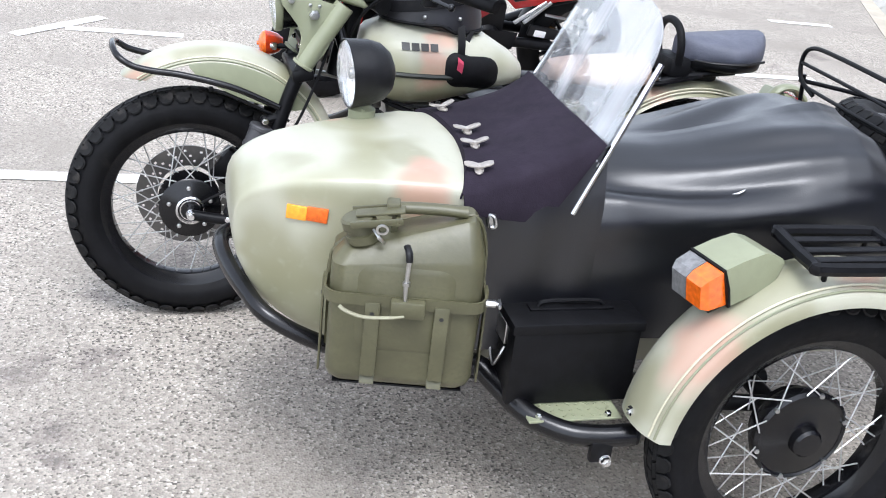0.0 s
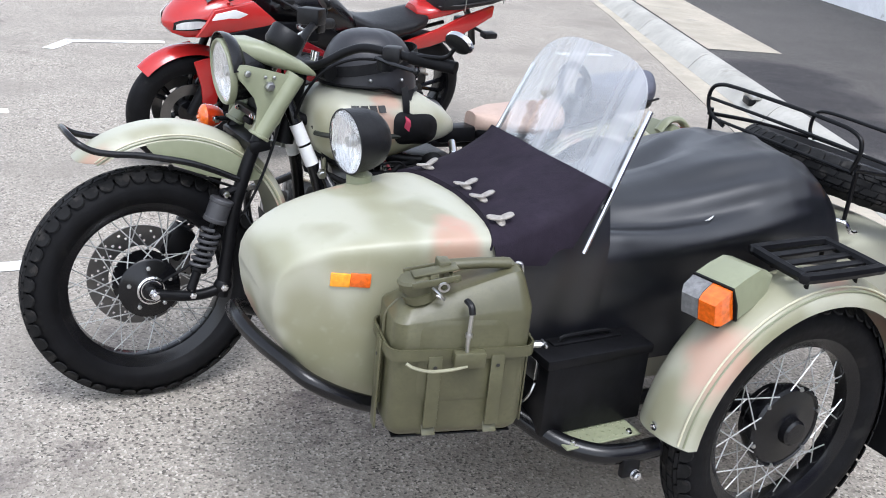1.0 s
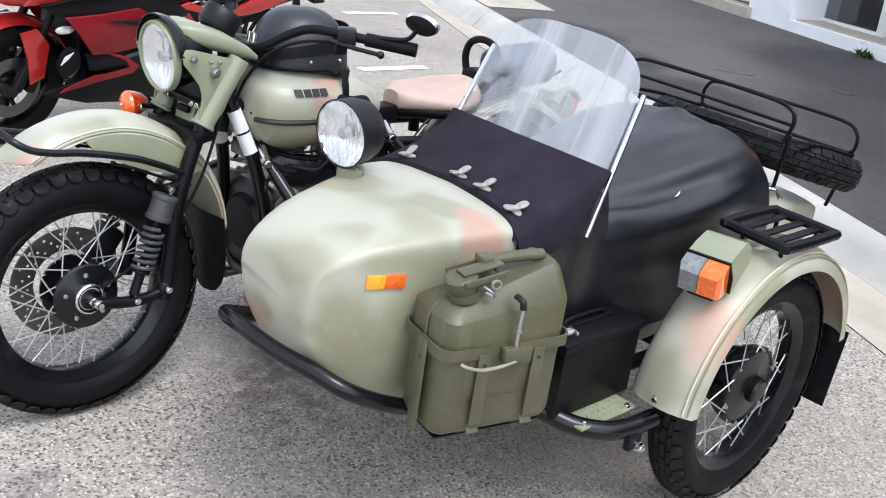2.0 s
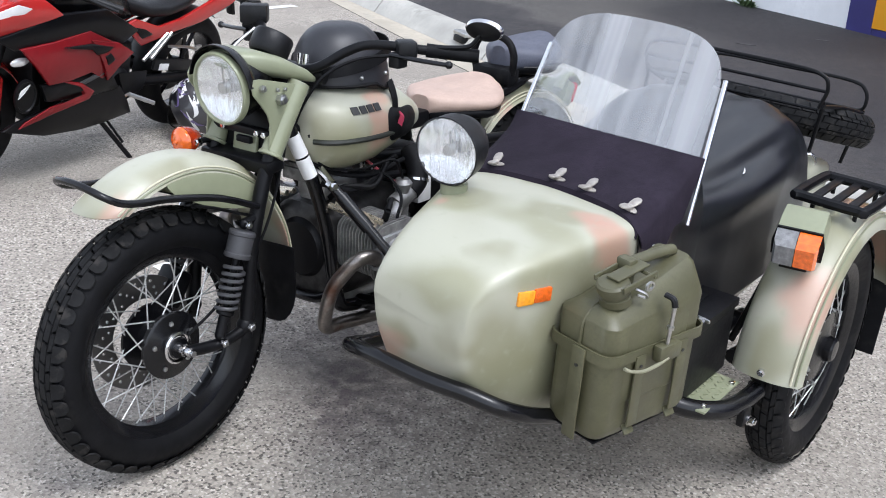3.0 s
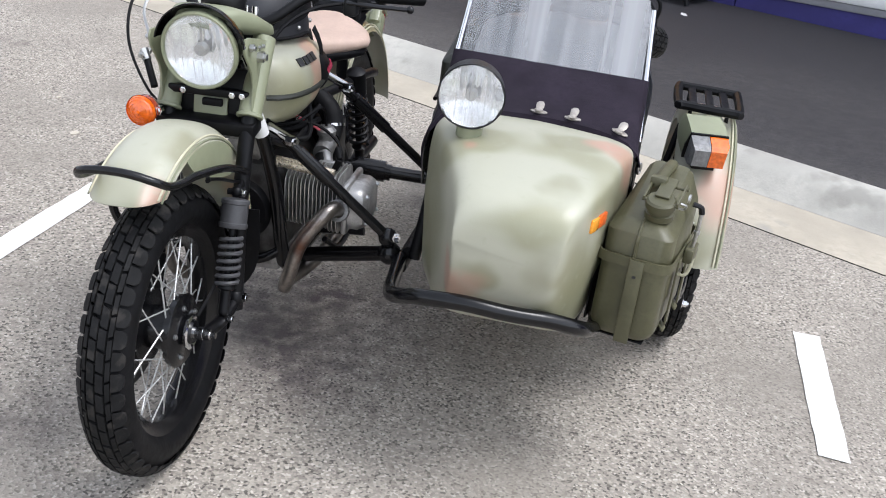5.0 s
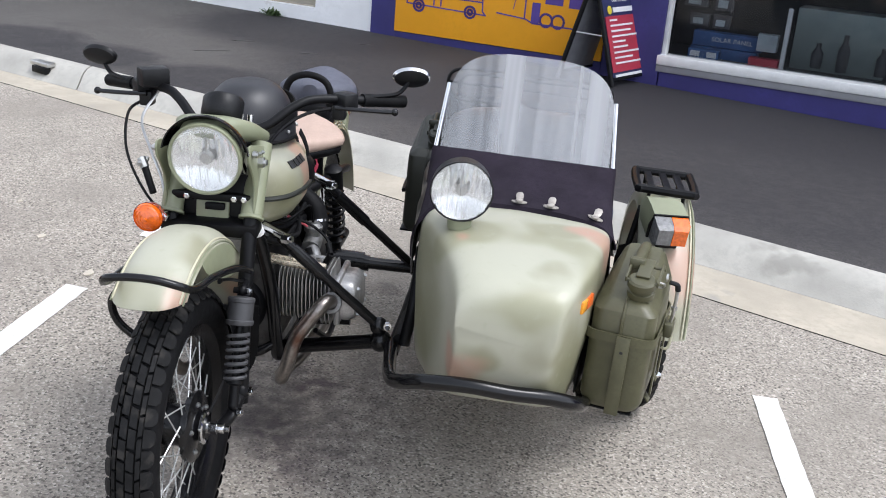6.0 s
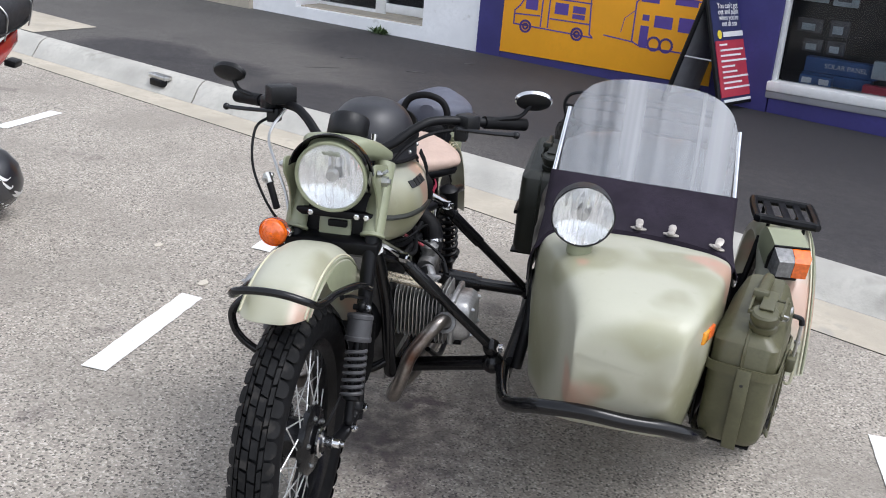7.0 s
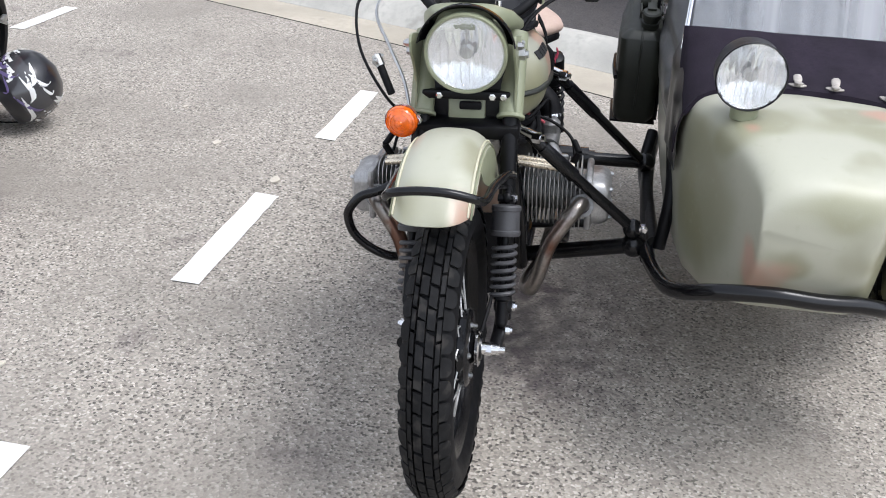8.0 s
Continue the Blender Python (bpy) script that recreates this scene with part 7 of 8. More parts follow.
bp("seat_base", merged(saddle(1.565, 0.255, 0.13, 0.806, 0.02), box((1.5, 0, 0.775), (0.12, 0.1, 0.06), 0.015)), SATIN, ps)
bp("piping", tube([(1.45, -0.09, 0.82), (1.50, -0.128, 0.82), (1.58, -0.143, 0.822), (1.66, -0.125, 0.83)], 0.004, 6), PLASTIC, ps, "dark seam piping")
bp("seat_plate", merged(slab(rounded(0.17, 0.17, 0.03), 0.006, pose(1.42, 0, 0.752, 0, -12))), SATIN, ps, "black seat mounting plate")
pieces("plate_bolt", [nut((1.36 + 0.11 * i, 0.06 * k, 0.753 + 0.02 * i), (0, 0, 1), 0.009, 0.008) for i in (0, 1) for k in (-1, 1)], CHROME, ps, local=True)
bp("grab_ring", merged(tube([(1.41, -0.07, 0.80), (1.405, -0.078, 0.86), (1.403, -0.055, 0.905), (1.402, 0, 0.922), (1.403, 0.055, 0.905), (1.405, 0.078, 0.86), (1.41, 0.07, 0.80)], 0.012, 10), box((1.42, 0, 0.79), (0.07, 0.15, 0.06), 0.015)), RUBBER, ps, "black rubber grab ring")
RC = (1.5, 0, 0.335)
rings = []
for i in range(41):
    a = radians(8 + 165 * i / 40)
    rings.append([(RC[0] - (0.375 + 0.045 * (1 - abs(f) ** 2.2)) * math.cos(a), f * 0.088, RC[2] + (0.375 + 0.045 * (1 - abs(f) ** 2.2)) * math.sin(a)) for f in (-1 + 2 * j / 16 for j in range(17))])
rg = bp("rear_mudguard", thicken(loft(rings, closed=False), 0.002), BIKE_CAMO, None, "camouflage painted rear mudguard", angle=60)
for s in (-1, 1):
    for r, y in ((0.398, 0.077), (0.39, 0.083)):
        bp("bead", tube([(RC[0] - r * math.cos(radians(a)), s * y, RC[2] + r * math.sin(radians(a))) for a in range(10, 172, 6)], 0.0025, 6, 3), CREAM, rg, "cream painted bead")
bp("seat_bracket", merged(tube([(1.34, -0.05, 0.735), (1.44, -0.06, 0.765), (1.6, -0.07, 0.785)], 0.01, 8), tube([(1.34, 0.05, 0.735), (1.44, 0.06, 0.765), (1.6, 0.07, 0.785)], 0.01, 8)), SATIN)
tl = bp("tail_lamp", merged(box((1.80, 0, 0.675), (0.06, 0.14, 0.09), 0.015, turn=pose(0, 0, 0, 0, 25)), tube([(1.74, -0.05, 0.70), (1.78, -0.05, 0.735), (1.83, -0.05, 0.735), (1.87, -0.05, 0.70)], 0.02, 10, 5, flat=0.6)), SAGE, None, "sage green tail lamp housing")
bp("red_lens", box((1.84, 0, 0.672), (0.03, 0.13, 0.075), 0.01, turn=pose(0, 0, 0, 0, 25)), REDLENS, tl, "red lens")

# ---- helmet resting on the tank ----
hel = thing("open_face_helmet", (0, 0, 0), "matt black open face helmet with goggles resting on the fuel tank", "helmet", turn=bike.matrix_basis @ pose(0.655, 0.0, 0.89))
rings = []
for i in range(13):
    f = i / 12
    z = 0.0 + 0.152 * math.sin(f * math.pi / 2 * 0.995)
    k = max(0.004, math.cos(f * math.pi / 2 * 0.995)) ** 0.62
    rings.append([(0.145 * k * math.cos(a) + 0.005, 0.125 * k * math.sin(a), z - (0.02 * (1 - f) if math.cos(a) > 0.2 else 0)) for a in (2 * math.pi * j / 40 for j in range(40))])
part("shell", loft(rings), HELMET_BLACK, hel, "matt black shell", local=True, angle=60)
part("goggle_strap", thicken(loft([[(0.149 * math.cos(a) * k + 0.005, 0.129 * math.sin(a) * k, 0.05 + 0.03 * math.cos(a) + dz) for a in (2 * math.pi * j / 40 for j in range(41))] for dz, k in ((0.0, 1.0), (0.03, 0.955))], closed=False), 0.003), RUBBER, hel, "black goggle strap", local=True)
part("goggles", tube([(-0.152, -0.09, 0.04), (-0.166, -0.045, 0.045), (-0.17, 0, 0.043), (-0.166, 0.045, 0.045), (-0.152, 0.09, 0.04)], 0.024, 12, 6), PLASTIC, hel, "black goggles", local=True)
part("edge_trim", tube([(0.147 * math.cos(a) + 0.005, 0.127 * math.sin(a), 0.002 - (0.018 if math.cos(a) > 0.2 else 0)) for a in (2 * math.pi * j / 24 for j in range(24))], 0.005, 6, 2, True), RUBBER, hel, "rubber edge trim", local=True)
pieces("rivet", [ball((0.145 * math.cos(a) + 0.004, 0.125 * math.sin(a), 0.022), 0.006, seg=8) for a in (-1.9, -1.2, 1.2, 1.9)], STEEL, hel, "steel rivet", True)
part("chin_strap", merged(*[thicken(loft([[(0.05 + 0.02 * k, -0.128 - 0.02 * f - 0.012 * math.sin(3 * f), 0.0 - 0.10 * f + 0.008 * k) for k in range(2)] for f in (0, 0.25, 0.5, 0.75, 1)], closed=False), 0.003) for _ in range(1)],
                          thicken(loft([[(0.09 - 0.05 * f + 0.016 * k, -0.105 - 0.045 * f, -0.01 - 0.09 * f) for k in range(2)] for f in (0, 0.25, 0.5, 0.75, 1)], closed=False), 0.003)), RUBBER, hel, "black chin strap", local=True)


# ---- red sports motorcycle behind; x runs back from its front axle ----
RB = Matrix.Translation((0.70, 2.15, gz(0.7, 2.15))) @ pose(0, 0, 0, 0, 0, 8.5) @ pose(0, 0, 0, 9) @ Matrix.Scale(0.94, 4)
red = thing("sports_motorcycle", (0, 0, 0), "red and black sports motorcycle leaning on its side stand", "motorcycle", turn=RB)


def rp(name, bm, mat, parent=None, label="", **kw):
    return part(name, bm, mat, parent or red, label, local=True, **kw)


def cast_wheel(name, x, R, w):
    m = along((x, 0, R), (x, -1, R))
    n = 22
    prof = [(R - 0.10, -w * 0.42)] + [(R - w * 0.5 + w * 0.5 * math.cos(a), w * 0.52 * math.sin(a)) for a in (radians(-105 + 210 * k / n) for k in range(n + 1))] + [(R - 0.10, w * 0.42)]
    H = rp(name, lathe([(0, -0.05), (0.05, -0.05), (0.055, 0), (0.05, 0.05), (0, 0.05)], m, 24), BLACK, None, "black cast wheel hub")
    rp("tyre", lathe(prof, m, 64, True), RUBBER, H, "smooth road tyre")
    rp("rim", lathe([(R - 0.085, -w * 0.4), (R - 0.08, -w * 0.44), (R - 0.1, -w * 0.4), (R - 0.115, 0), (R - 0.1, w * 0.4), (R - 0.08, w * 0.44), (R - 0.085, w * 0.4), (R - 0.095, 0)], m, 56, True), BLACK, H, "black rim")
    for i in range(10):
        a = 2 * math.pi * (i // 2) / 5 + (0.16 if i % 2 else -0.16)
        b = 2 * math.pi * (i // 2) / 5
        rp("spoke", tube([m @ Vector((0.045 * math.cos(b), 0.045 * math.sin(b), 0)), m @ Vector(((R - 0.1) * math.cos(a), (R - 0.1) * math.sin(a), 0))], 0.012, 6, smooth=False), BLACK, H)
    for s in (-1, 1):
        if x < 0.5 or s < 0:
            rp("brake_disc", lathe([(0.09, -0.002), (0.145, -0.002), (0.145, 0.002), (0.09, 0.002)], m @ Matrix.Translation((0, 0, s * 0.055)), 40, True), bpy.data.materials["gunmetal_disc"], H, "dark steel brake disc")
    return H


cast_wheel("front_wheel", 0, 0.295, 0.11)
cast_wheel("rear_wheel", 1.39, 0.312, 0.15)
for s in (-1, 1):
    rp("fork_leg", merged(rod((0, s * 0.09, 0.3), (0.08, s * 0.09, 0.48), 0.026, 12), rod((0.08, s * 0.09, 0.48), (0.2, s * 0.09, 0.82), 0.02, 12)), SATIN, None, "black fork leg")
    rp("brake_caliper", box((0.09, s * 0.075, 0.33), (0.05, 0.04, 0.11), 0.01, turn=pose(0, 0, 0, 0, 20)), SATIN)


def rguard(a0, a1, ri, half, crown, cx, cz):
    rings = []
    for i in range(25):
        a = radians(a0 + (a1 - a0) * i / 24)
        rings.append([(cx - (ri + crown * (1 - f * f)) * math.cos(a), f * half, cz + (ri + crown * (1 - f * f)) * math.sin(a)) for f in (-1 + 2 * j / 10 for j in range(11))])
    return thicken(loft(rings, closed=False), 0.003)


rp("front_mudguard", rguard(42, 150, 0.305, 0.07, 0.03, 0, 0.295), RED, None, "gloss red front mudguard")
for s in (-1, 1):
    rp("mudguard_side", slab([(-0.02, 0.58), (0.06, 0.6), (0.13, 0.52), (0.12, 0.36), (0.05, 0.33), (0.03, 0.45)], 0.012, Matrix(((1, 0, 0, 0), (0, 0, 1, s * 0.115 - 0.006), (0, 1, 0, 0), (0, 0, 0, 1))), 0.003), RED, None, "gloss red fork cover")


def flank(pts, y, bulge, s, t=0.02):
    """A fairing panel: an outline in x, z set out at y and bowed."""
    bm = slab(pts, t, Matrix(((1, 0, 0, 0), (0, 0, 1, s * y - t / 2), (0, 1, 0, 0), (0, 0, 0, 1))), 0.004)
    bmesh.ops.triangulate(bm, faces=[f for f in bm.faces if len(f.verts) > 4])
    bmesh.ops.subdivide_edges(bm, edges=bm.edges[:], cuts=1, use_grid_fill=True)
    zs = [p[1] for p in pts]
    mid, h = (min(zs) + max(zs)) / 2, (max(zs) - min(zs)) / 2
    for v in bm.verts:
        v.co.y += s * bulge * (1 - ((v.co.z - mid) / h) ** 2) - s * 0.10 * max(0, 0.3 - v.co.x)
    return bm


# nose cowl with lamp
COWL = [(-0.14, 0.02, 0.76, 0.73), (-0.11, 0.08, 0.80, 0.70), (-0.05, 0.13, 0.855, 0.68), (0.04, 0.165, 0.90, 0.68), (0.14, 0.18, 0.925, 0.70), (0.25, 0.165, 0.91, 0.74)]
rings = []
for x, hw, zt, zb in COWL:
    rings.append(superellipse(0, (zt + zb) / 2, hw, (zt - zb) / 2, (zt - zb) / 2, 2.3, 28, x))
cowl = rp("nose_cowl", loft(rings), RED, None, "gloss red nose cowl", angle=45)


def cowl_patch(s, x0, x1, low, rise, h0, h1, off):
    """A curved patch lying on the nose cowl, off out from it."""
    xs = [c[0] for c in COWL]
    rows = []
    for i in range(11):
        f = i / 10
        x = x0 + (x1 - x0) * f
        hw, zt, zb = (interp(x, xs, [c[k] for c in COWL]) for k in (1, 2, 3))
        mid, h = (zt + zb) / 2, (zt - zb) / 2
        z0 = low + rise * f
        row = []
        for j in range(6):
            z = z0 + (h0 + (h1 - h0) * f) * math.sin(math.pi * min(1, f + 0.12)) ** 0.5 * j / 5
            q = min(0.97, abs(z - mid) / h)
            row.append((x - off, s * (hw * (1 - q ** 2.3) ** (1 / 2.3) + off), z))
        rows.append(row)
    return thicken(loft(rows, closed=False), 0.003)


for s in (-1, 1):
    rp("lamp_mask", cowl_patch(s, -0.115, 0.09, 0.728, 0.05, 0.06, 0.05, 0.003), BLACK, cowl, "gloss black lamp surround")
    rp("headlamp", cowl_patch(s, -0.105, 0.06, 0.738, 0.045, 0.04, 0.034, 0.008), CLEARLENS, cowl, "clear slanted headlamp")
rp("screen", thicken(loft([[(x, hw * u, z + 0.05 * (1 - u * u)) for u in (-1 + j / 5 for j in range(11))] for x, hw, z in ((0.02, 0.12, 0.875), (0.13, 0.125, 0.95), (0.22, 0.11, 0.985))], closed=False), 0.003), material("smoked_screen", (0.05, 0.05, 0.055), 0.15, coat=0.5), None, "smoked windscreen")
for s in (-1, 1):
    rp("upper_fairing", flank([(-0.04, 0.72), (0.03, 0.86), (0.23, 0.90), (0.36, 0.80), (0.21, 0.77), (0.04, 0.73)], 0.185, 0.02, s), RED, None, "gloss red upper fairing")
    rp("fairing_band", flank([(0.02, 0.73), (0.21, 0.77), (0.36, 0.80), (0.62, 0.79), (0.82, 0.67), (0.74, 0.61), (0.66, 0.64), (0.51, 0.71), (0.30, 0.69), (0.12, 0.67)], 0.19, 0.02, s), PANELBLACK, None, "gloss black fairing band")
    rp("side_fairing", flank([(0.13, 0.68), (0.30, 0.692), (0.51, 0.712), (0.67, 0.632), (0.76, 0.58), (0.69, 0.53), (0.62, 0.46), (0.52, 0.52), (0.40, 0.50), (0.28, 0.50), (0.25, 0.58)], 0.212, 0.02, s), SHADEDRED, None, "red side fairing, darkened for shade")
    rp("fairing_blade", flank([(0.50, 0.675), (0.67, 0.64), (0.768, 0.58), (0.69, 0.53), (0.625, 0.46), (0.60, 0.515), (0.64, 0.565)], 0.228, 0.015, s, 0.014), SHADEDRED, None, "red fairing blade, darkened for shade")
    rp("fairing_vent", flank([(0.34, 0.665), (0.50, 0.66), (0.63, 0.628), (0.585, 0.60), (0.54, 0.60), (0.50, 0.635)], 0.238, 0.012, s, 0.012), SATIN, None, "black vent opening")
    rp("fairing_vent", flank([(0.585, 0.59), (0.62, 0.60), (0.645, 0.565), (0.605, 0.54)], 0.241, 0.008, s, 0.012), SATIN, None, "black vent opening")
    rp("vent_strip", flank([(0.44, 0.475), (0.60, 0.515), (0.61, 0.495), (0.45, 0.455)], 0.222, 0.004, s, 0.01), GREYPLASTIC, None, "grey vent strip")
    rp("lower_fairing", flank([(0.25, 0.50), (0.40, 0.505), (0.52, 0.525), (0.66, 0.48), (0.72, 0.40), (0.52, 0.39), (0.28, 0.42)], 0.2, 0.02, s), PANELBLACK, None, "gloss black lower fairing")
    rp("belly_trim", flank([(0.14, 0.318), (0.32, 0.363), (0.52, 0.391), (0.55, 0.425), (0.47, 0.477), (0.334, 0.52), (0.336, 0.509), (0.455, 0.464), (0.522, 0.429), (0.49, 0.405), (0.30, 0.40), (0.17, 0.345)], 0.224, 0.006, s, 0.01), SHADEDRED, None, "red trim line, darkened for shade")
    rp("belly_opening", lathe([(0.0, 0.0), (0.058, 0.0), (0.062, 0.006), (0.068, 0.006), (0.07, 0.0), (0.07, -0.01), (0, -0.01)], along((0.185, s * 0.196, 0.455), (0.17, s * 0.5, 0.455)) @ Matrix.Diagonal((0.8, 1.1, 1, 1)), 28), SATIN, None, "round opening in the lower fairing")
    # White sliver standing in for a reflection inside the opening.
    rp("opening_glint", flank([(0.14, 0.45), (0.155, 0.49), (0.2, 0.513), (0.175, 0.48)], 0.215, 0.0, s, 0.004), WHITE, None, "pale reflection painted in the opening")
    # White patch for the print and, painted in with it, the sky's glare.
    rp("white_graphic", flank([(0.0, 0.79), (0.04, 0.845), (0.13, 0.865), (0.2, 0.845), (0.12, 0.80)], 0.205, 0.004, s, 0.01), WHITE, None, "white graphic with painted sky glare on the upper fairing")
    rp("belly_pan", flank([(0.07, 0.315), (0.29, 0.25), (0.52, 0.225), (0.67, 0.23), (0.83, 0.25), (0.74, 0.40), (0.66, 0.45), (0.45, 0.42), (0.12, 0.34)], 0.185, 0.025, s), PANELBLACK, None, "black belly pan")
    rp("fairing_lamp", ball((0.15, s * 0.19, 0.615), 0.04, (1.25, 0.3, 0.5), 14), CLEARLENS, None, "clear side lamp in the fairing")
    rp("tail_fairing", flank([(0.80, 0.665), (0.88, 0.69), (1.05, 0.63), (1.2, 0.65), (1.40, 0.71), (1.56, 0.775), (1.78, 0.83), (1.77, 0.77), (1.58, 0.68), (1.36, 0.61), (1.17, 0.585), (0.95, 0.54)], 0.118, 0.02, s), RED, None, "gloss red tail fairing")
    rp("tail_recess", flank([(0.86, 0.655), (0.95, 0.63), (1.0, 0.60), (0.93, 0.585)], 0.143, 0.004, s, 0.01), SATIN, None, "black recess in the tail fairing")
    rp("sub_frame", rod((1.05, s * 0.12, 0.54), (1.62, s * 0.10, 0.66), 0.012, 8), SATIN, None, "black tail frame tube")
    rp("clip_on", merged(rod((0.36, s * 0.10, 0.90), (0.58, s * 0.33, 0.83), 0.017, 12), rod((0.36, s * 0.14, 0.91), (0.50, s * 0.38, 0.85), 0.006, 8), box((0.42, s * 0.17, 0.885), (0.06, 0.05, 0.05), 0.01)), PLASTIC, None, "black handlebar grip with lever")
    rp("mirror", merged(ball((0.12, s * 0.34, 1.0), 0.05, (0.5, 1, 0.55), 14), rod((0.12, s * 0.15, 0.9), (0.12, s * 0.32, 0.99), 0.009, 8)), PLASTIC, None, "black mirror")
    rp("foot_peg", merged(rod((0.84, s * 0.17, 0.33), (0.95, s * 0.24, 0.285), 0.011, 8), tube([(0.68, s * 0.17, 0.30), (0.76, s * 0.18, 0.315), (0.84, s * 0.17, 0.33)], 0.007, 8)), STEEL, None, "alloy foot peg and lever")
    rp("peg_plate", flank([(0.78, 0.44), (0.98, 0.42), (0.96, 0.33), (0.84, 0.29)], 0.15, 0.0, s, 0.008), SATIN, None, "black foot peg plate")
    for dx in (0.0, 0.055):
        rp("pillion_hanger", rod((0.945 + dx, s * 0.15, 0.475), (1.115 + dx * 0.5, s * 0.14, 0.585), 0.010, 8), STEEL, None, "alloy pillion hanger")
    rp("pillion_peg", merged(tube([(1.12, s * 0.15, 0.52), (1.25, s * 0.16, 0.50), (1.36, s * 0.17, 0.46)], 0.008, 8), box((1.32, s * 0.17, 0.49), (0.04, 0.02, 0.03), 0.006)), STEEL, None, "alloy pillion peg")
rings = []
for x, hw, zt, zb in ((0.34, 0.07, 0.86, 0.76), (0.40, 0.13, 0.92, 0.72), (0.52, 0.16, 0.955, 0.70), (0.64, 0.16, 0.94, 0.68), (0.76, 0.13, 0.88, 0.66), (0.86, 0.10, 0.80, 0.65), (0.93, 0.07, 0.74, 0.65)):
    rings.append(superellipse(0, (zt + zb) / 2, hw, (zt - zb) / 2, (zt - zb) / 2, 2.4, 28, x))
rp("fuel_tank", loft(rings), BLACK, None, "gloss black fuel tank", angle=60)
rp("rider_seat", loft([superellipse(0, z, w_, 0.035, 0.05, 2.6, 24, x) for x, w_, z in ((0.86, 0.05, 0.755), (0.90, 0.085, 0.735), (1.0, 0.125, 0.705), (1.12, 0.145, 0.70), (1.24, 0.145, 0.72), (1.33, 0.125, 0.745), (1.37, 0.08, 0.755))]), PLASTIC, None, "black rider seat", angle=60)
rp("tail_hump", loft([superellipse(0, z, w_, 0.045, 0.04, 2.6, 24, x) for x, w_, z in ((1.30, 0.06, 0.76), (1.36, 0.11, 0.775), (1.5, 0.115, 0.80), (1.66, 0.09, 0.83), (1.78, 0.05, 0.845))]), RED, None, "gloss red tail hump", angle=60)
rp("engine", merged(box((0.52, 0, 0.40), (0.40, 0.28, 0.32), 0.03), box((0.8, 0, 0.42), (0.24, 0.22, 0.30), 0.03)), SATIN, None, "black engine")
rp("clutch_cover", lathe([(0, 0.02), (0.06, 0.018), (0.075, 0.005), (0.078, 0)], along((0.82, -0.11, 0.37), (0.82, -0.2, 0.37)), 24), SATIN)
rp("radiator", box((0.28, 0, 0.5), (0.05, 0.3, 0.26), 0.006), SATIN, None, "black radiator")
rp("swing_arm", merged(rod((0.92, -0.11, 0.36), (1.39, -0.11, 0.305), 0.028, 10), rod((0.92, 0.11, 0.36), (1.39, 0.11, 0.305), 0.028, 10)), SATIN, None, "black swing arm")
rp("hugger", rguard(20, 120, 0.325, 0.075, 0.02, 1.39, 0.305), PLASTIC, None, "black rear hugger")
rp("chain_guard", box((1.2, -0.12, 0.40), (0.30, 0.02, 0.06), 0.008, turn=pose(0, 0, 0, 0, 10)), PLASTIC)
rp("warning_label", box((1.12, -0.132, 0.405), (0.07, 0.003, 0.035), 0.001, turn=pose(0, 0, 0, 0, 10)), WHITE, None, "pale grey label")
rp("silencer", tube([(0.85, 0.13, 0.28), (1.05, 0.17, 0.32), (1.45, 0.2, 0.44)], 0.055, 18), SATIN, None, "black silencer")
rp("plate_holder", tube([(1.68, 0, 0.78), (1.74, 0, 0.68), (1.78, 0, 0.56)], 0.03, 8, flat=0.5), PLASTIC, None, "black plate holder")
for s in (-1, 1):
    rp("rear_indicator", merged(box((1.78, s * 0.13, 0.66), (0.09, 0.06, 0.035), 0.01), rod((1.74, 0, 0.67), (1.76, s * 0.11, 0.665), 0.009, 8)), PLASTIC, None, "black rear indicator")
rp("tail_lamp", box((1.79, 0, 0.83), (0.04, 0.12, 0.03), 0.01), REDLENS, None, "red tail lamp")
rp("side_stand", merged(rod((0.66, -0.14, 0.25), (0.79, -0.27, 0.035), 0.012, 8), rod((0.70, -0.14, 0.25), (0.775, -0.22, 0.11), 0.007, 8), box((0.80, -0.28, 0.024), (0.07, 0.04, 0.01), 0.003)), SATIN, None, "black side stand")
bag = thing("tail_bag", (0, 0, 0), "black fabric tail bag with pale piping on the pillion seat", "bag", turn=RB @ pose(1.66, 0, 0.815, 0, -8))
part("body", loft([superellipse(0, 0.09, w_, 0.1 * k, 0.09 * k, 3.2, 28, x) for x, w_, k in ((-0.27, 0.09, 0.6), (-0.24, 0.14, 0.9), (-0.1, 0.17, 1.0), (0.1, 0.17, 1.0), (0.25, 0.14, 0.9), (0.29, 0.08, 0.6))]), material("black_bag_fabric", (0.014, 0.014, 0.017), 0.7, vary=0.2, scale=12, bump=0.3, bump_scale=220), bag, "black fabric body", local=True)
for x in (-0.12, 0.15):
    part("piping", tube([(x, -0.168, 0.02), (x, -0.174, 0.09), (x, -0.165, 0.15), (x, -0.09, 0.19), (x, 0.09, 0.19), (x, 0.165, 0.15), (x, 0.17, 0.02)], 0.004, 6), STEEL, bag, "pale reflective piping", local=True)
part("strap", tube([(-0.26, -0.11, 0.05), (-0.1, -0.175, 0.06), (0.1, -0.175, 0.06), (0.27, -0.11, 0.05)], 0.008, 6, flat=0.5), PLASTIC, bag, "black strap", local=True)

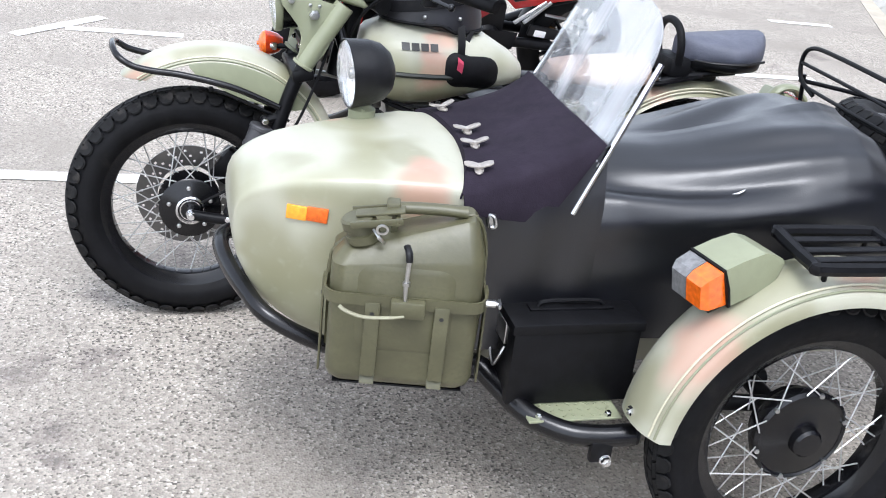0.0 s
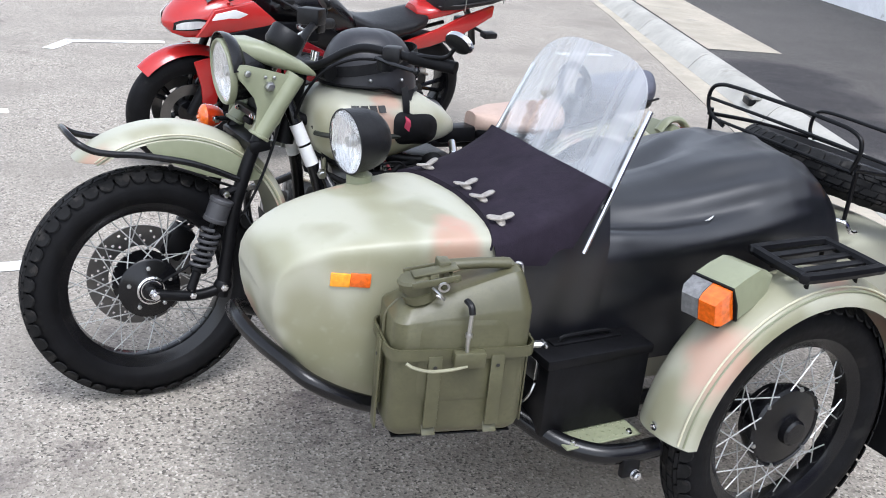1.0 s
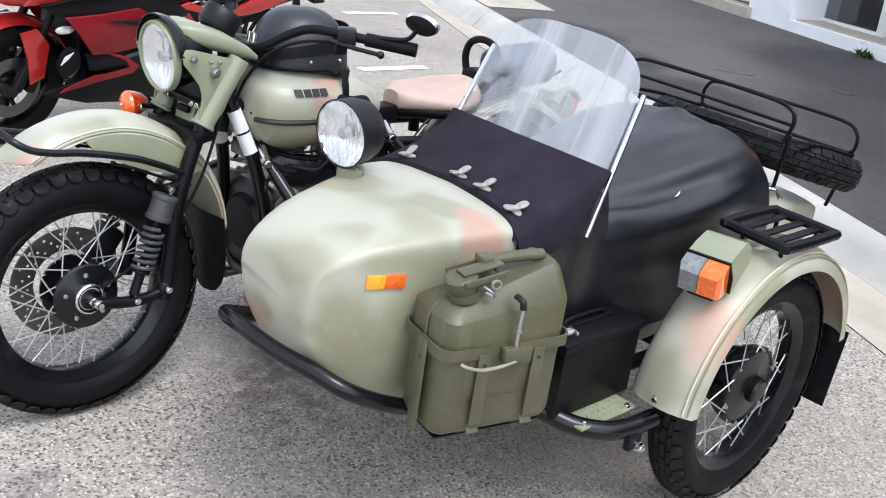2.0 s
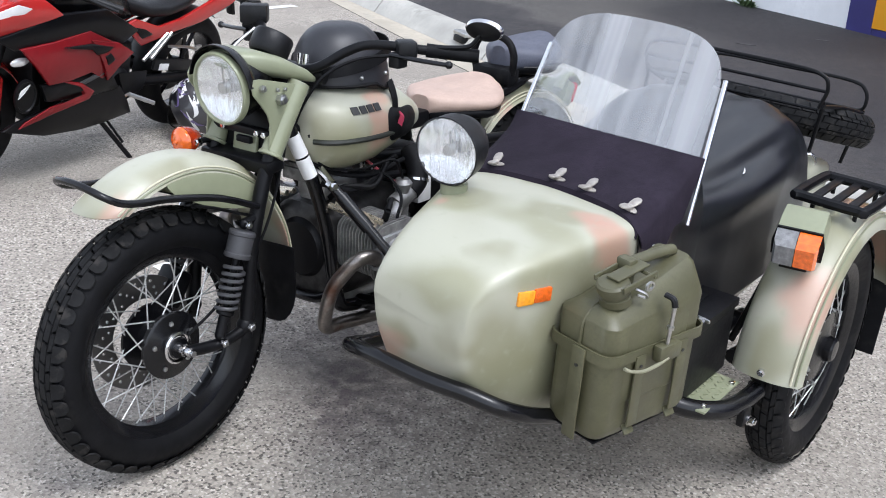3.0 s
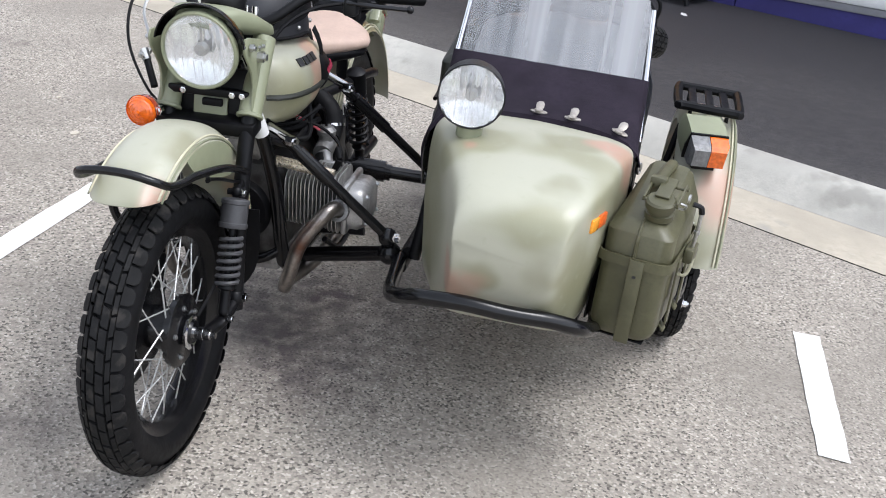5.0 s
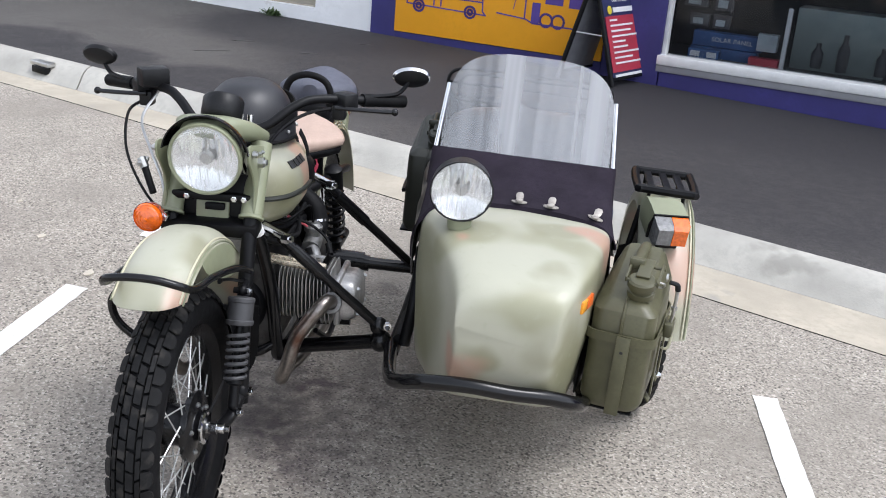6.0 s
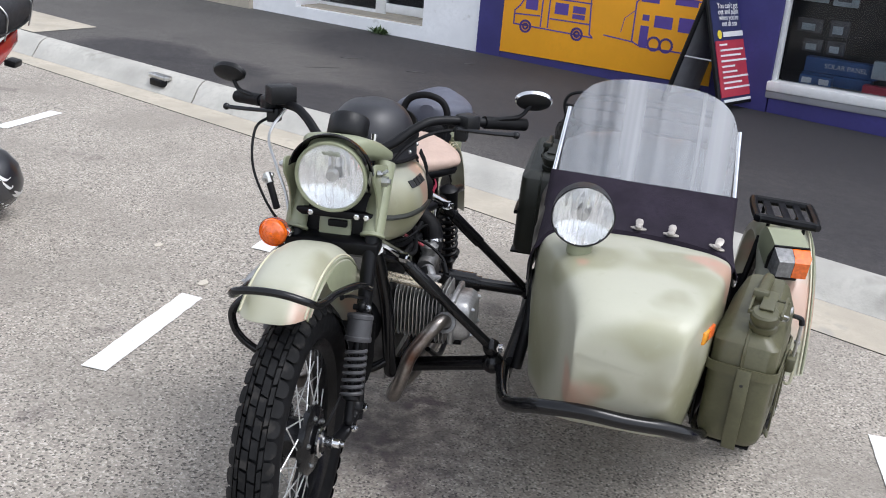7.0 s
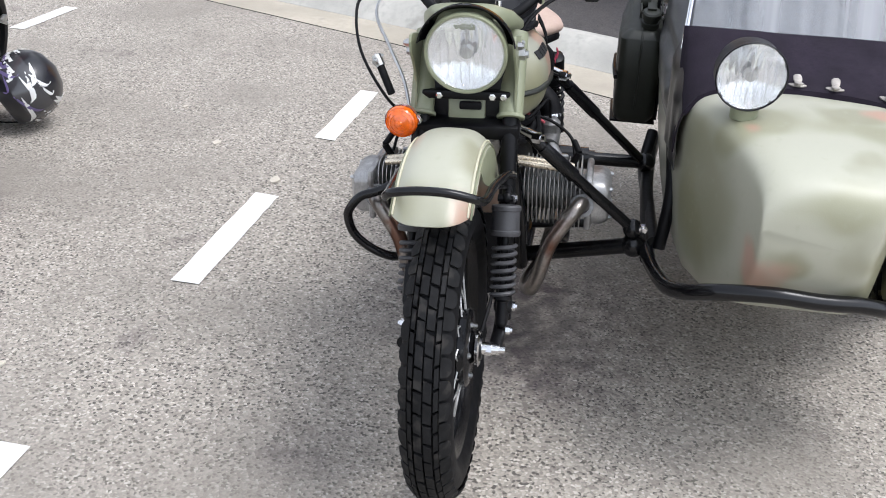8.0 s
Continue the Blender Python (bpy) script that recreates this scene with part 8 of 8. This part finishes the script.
# helmet hanging on the red machine's tail
rh = thing("full_face_helmet", (0, 0, 0), "black full face helmet with white graphics hung by the rear wheel", "helmet", turn=Matrix.Translation((1.91, 2.03, 0.15)) @ pose(0, 0, 0, 60, 10, 30) @ Matrix.Scale(1.14, 4))
m_ = material("dark_gloss_helmet", (0.012, 0.012, 0.016), 0.3, vary=0.3, scale=20, coat=0.3)
rings = []
for i in range(17):
    f = -0.62 + 1.62 * i / 16
    k = math.sqrt(max(0.0005, 1 - f * f)) ** 0.85
    rings.append([(0.15 * k * math.cos(a), 0.125 * k * math.sin(a), 0.135 * f) for a in (2 * math.pi * j / 36 for j in range(36))])
part("shell", loft(rings), m_, rh, "black shell with white graphics", local=True, angle=60)
VIOLET = material("violet_print", (0.12, 0.09, 0.22), 0.4, vary=0.1, scale=20)


def shard(a0, f0, a1, f1, w):
    """A tapering curved sliver of print lying on the helmet's shell."""
    rows = []
    for i in range(7):
        t = i / 6
        a, f = a0 + (a1 - a0) * t + 0.25 * math.sin(math.pi * t), f0 + (f1 - f0) * t
        row = []
        for side in (-1, 0, 1):
            ff = f + side * w * (0.15 + math.sin(math.pi * min(t, 0.999)) ** 0.7)
            k = math.sqrt(max(0.0005, 1 - ff * ff)) ** 0.85
            row.append((0.1525 * k * math.cos(a), 0.1275 * k * math.sin(a), 0.1375 * ff))
        rows.append(row)
    return plate_skin(rows, (0, 0, 0.0012))


for i in range(44):
    a0, f0 = random.uniform(0, 6.28), random.uniform(-0.4, 0.55)
    part("graphic", shard(a0, f0, a0 + random.uniform(0.35, 0.9), min(0.7, max(-0.45, f0 + random.uniform(-0.4, 0.5))), random.uniform(0.025, 0.065)), VIOLET if i % 4 == 3 else WHITE, rh, "violet print" if i % 4 == 3 else "white print", local=True)
part("visor", thicken(loft([[(-0.152 * k * math.cos(a), 0.128 * k * math.sin(a), z) for a in (radians(-75 + 150 * j / 16) for j in range(17))] for z, k in ((-0.035, 0.97), (0.0, 1.0), (0.035, 0.975), (0.06, 0.92))], closed=False), 0.003), bpy.data.materials["smoked_screen"], rh, "smoked visor", local=True)
part("strap", tube([(0.02, -0.1, -0.08), (0.03, -0.06, -0.14), (0.02, 0.0, -0.17), (0.03, 0.07, -0.13)], 0.007, 6, flat=0.4), RUBBER, rh, "black strap", local=True)

# ---- small things ----
def weed(name, c, n, r):
    bm = bmesh.new()
    for _ in range(n):
        a, l, t = random.uniform(0, 6.28), random.uniform(0.4, 1) * r, random.uniform(0.2, 1.2)
        p = Vector(c) + Vector((random.uniform(-0.5, 0.5) * r, random.uniform(-0.5, 0.5) * r, 0))
        d = Vector((math.cos(a) * math.cos(t), math.sin(a) * math.cos(t), math.sin(t))) * l
        s = Vector((-math.sin(a), math.cos(a), 0)) * l * 0.16
        v = [bm.verts.new(q) for q in (p, p + d * 0.5 + s, p + d, p + d * 0.5 - s)]
        bm.faces.new(v)
    return tagged(part(name, bm, LEAF, None, smooth=False), "clump of green weeds at the foot of the shop step", "weed")


wp = SHOP @ Vector((1.02, 0.1, 0))
weed("weeds", (wp.x, wp.y, path_z(wp.x, wp.y)), 60, 0.12)
for x, y, r in ((1.58, 0.88, 0.035), (1.9, 1.22, 0.03), (0.2, 1.2, 0.018), (2.3, 1.5, 0.02)):
    bm = slab([(r * math.cos(a) * random.uniform(0.6, 1.1), 0.6 * r * math.sin(a) * random.uniform(0.6, 1.1)) for a in (i * math.pi / 4 for i in range(8))], 0.004, Matrix.Translation((x, y, gz(x, y) + 0.001)))
    tagged(part("leaf_litter", bm, STRAW, None, smooth=False), "pale scrap of leaf litter on the asphalt", "litter")

# scraps, cracks and faded paint on the footpath
for x, y, w, d, turn, mat, label in ((6.58, 1.66, 0.2, 0.035, -60, INK, "dark tar spot on the footpath"), (6.35, 1.05, 0.16, 0.03, -66, INK, "dark tar spot on the footpath"), (7.15, 0.75, 0.12, 0.03, -70, INK, "dark tar spot on the footpath"),
                                     (5.95, 1.72, 0.34, 0.018, -52, INK, "dark crack in the footpath"), (6.25, -1.36, 0.12, 0.05, 10, PRINT, "pale paint spot on the footpath"), (5.45, -0.72, 0.14, 0.035, 15, PRINT, "pale paint spot on the footpath"),
                                     (4.9, -0.95, 0.3, 0.1, 25, KERBSTONE, "pale worn patch on the footpath")):
    n = 14
    edge = [(w / 2 * math.cos(2 * math.pi * i / n) * random.uniform(0.7, 1.05), d / 2 * math.sin(2 * math.pi * i / n) * random.uniform(0.6, 1.1)) for i in range(n)]
    bm = slab(edge, 0.003, Matrix.Translation((x, y, path_z(x, y) - 0.001)) @ pose(0, 0, 0, 0, 0, turn))
    tagged(part("footpath_mark", bm, mat, None, smooth=False), label, "stain", kind="structure")
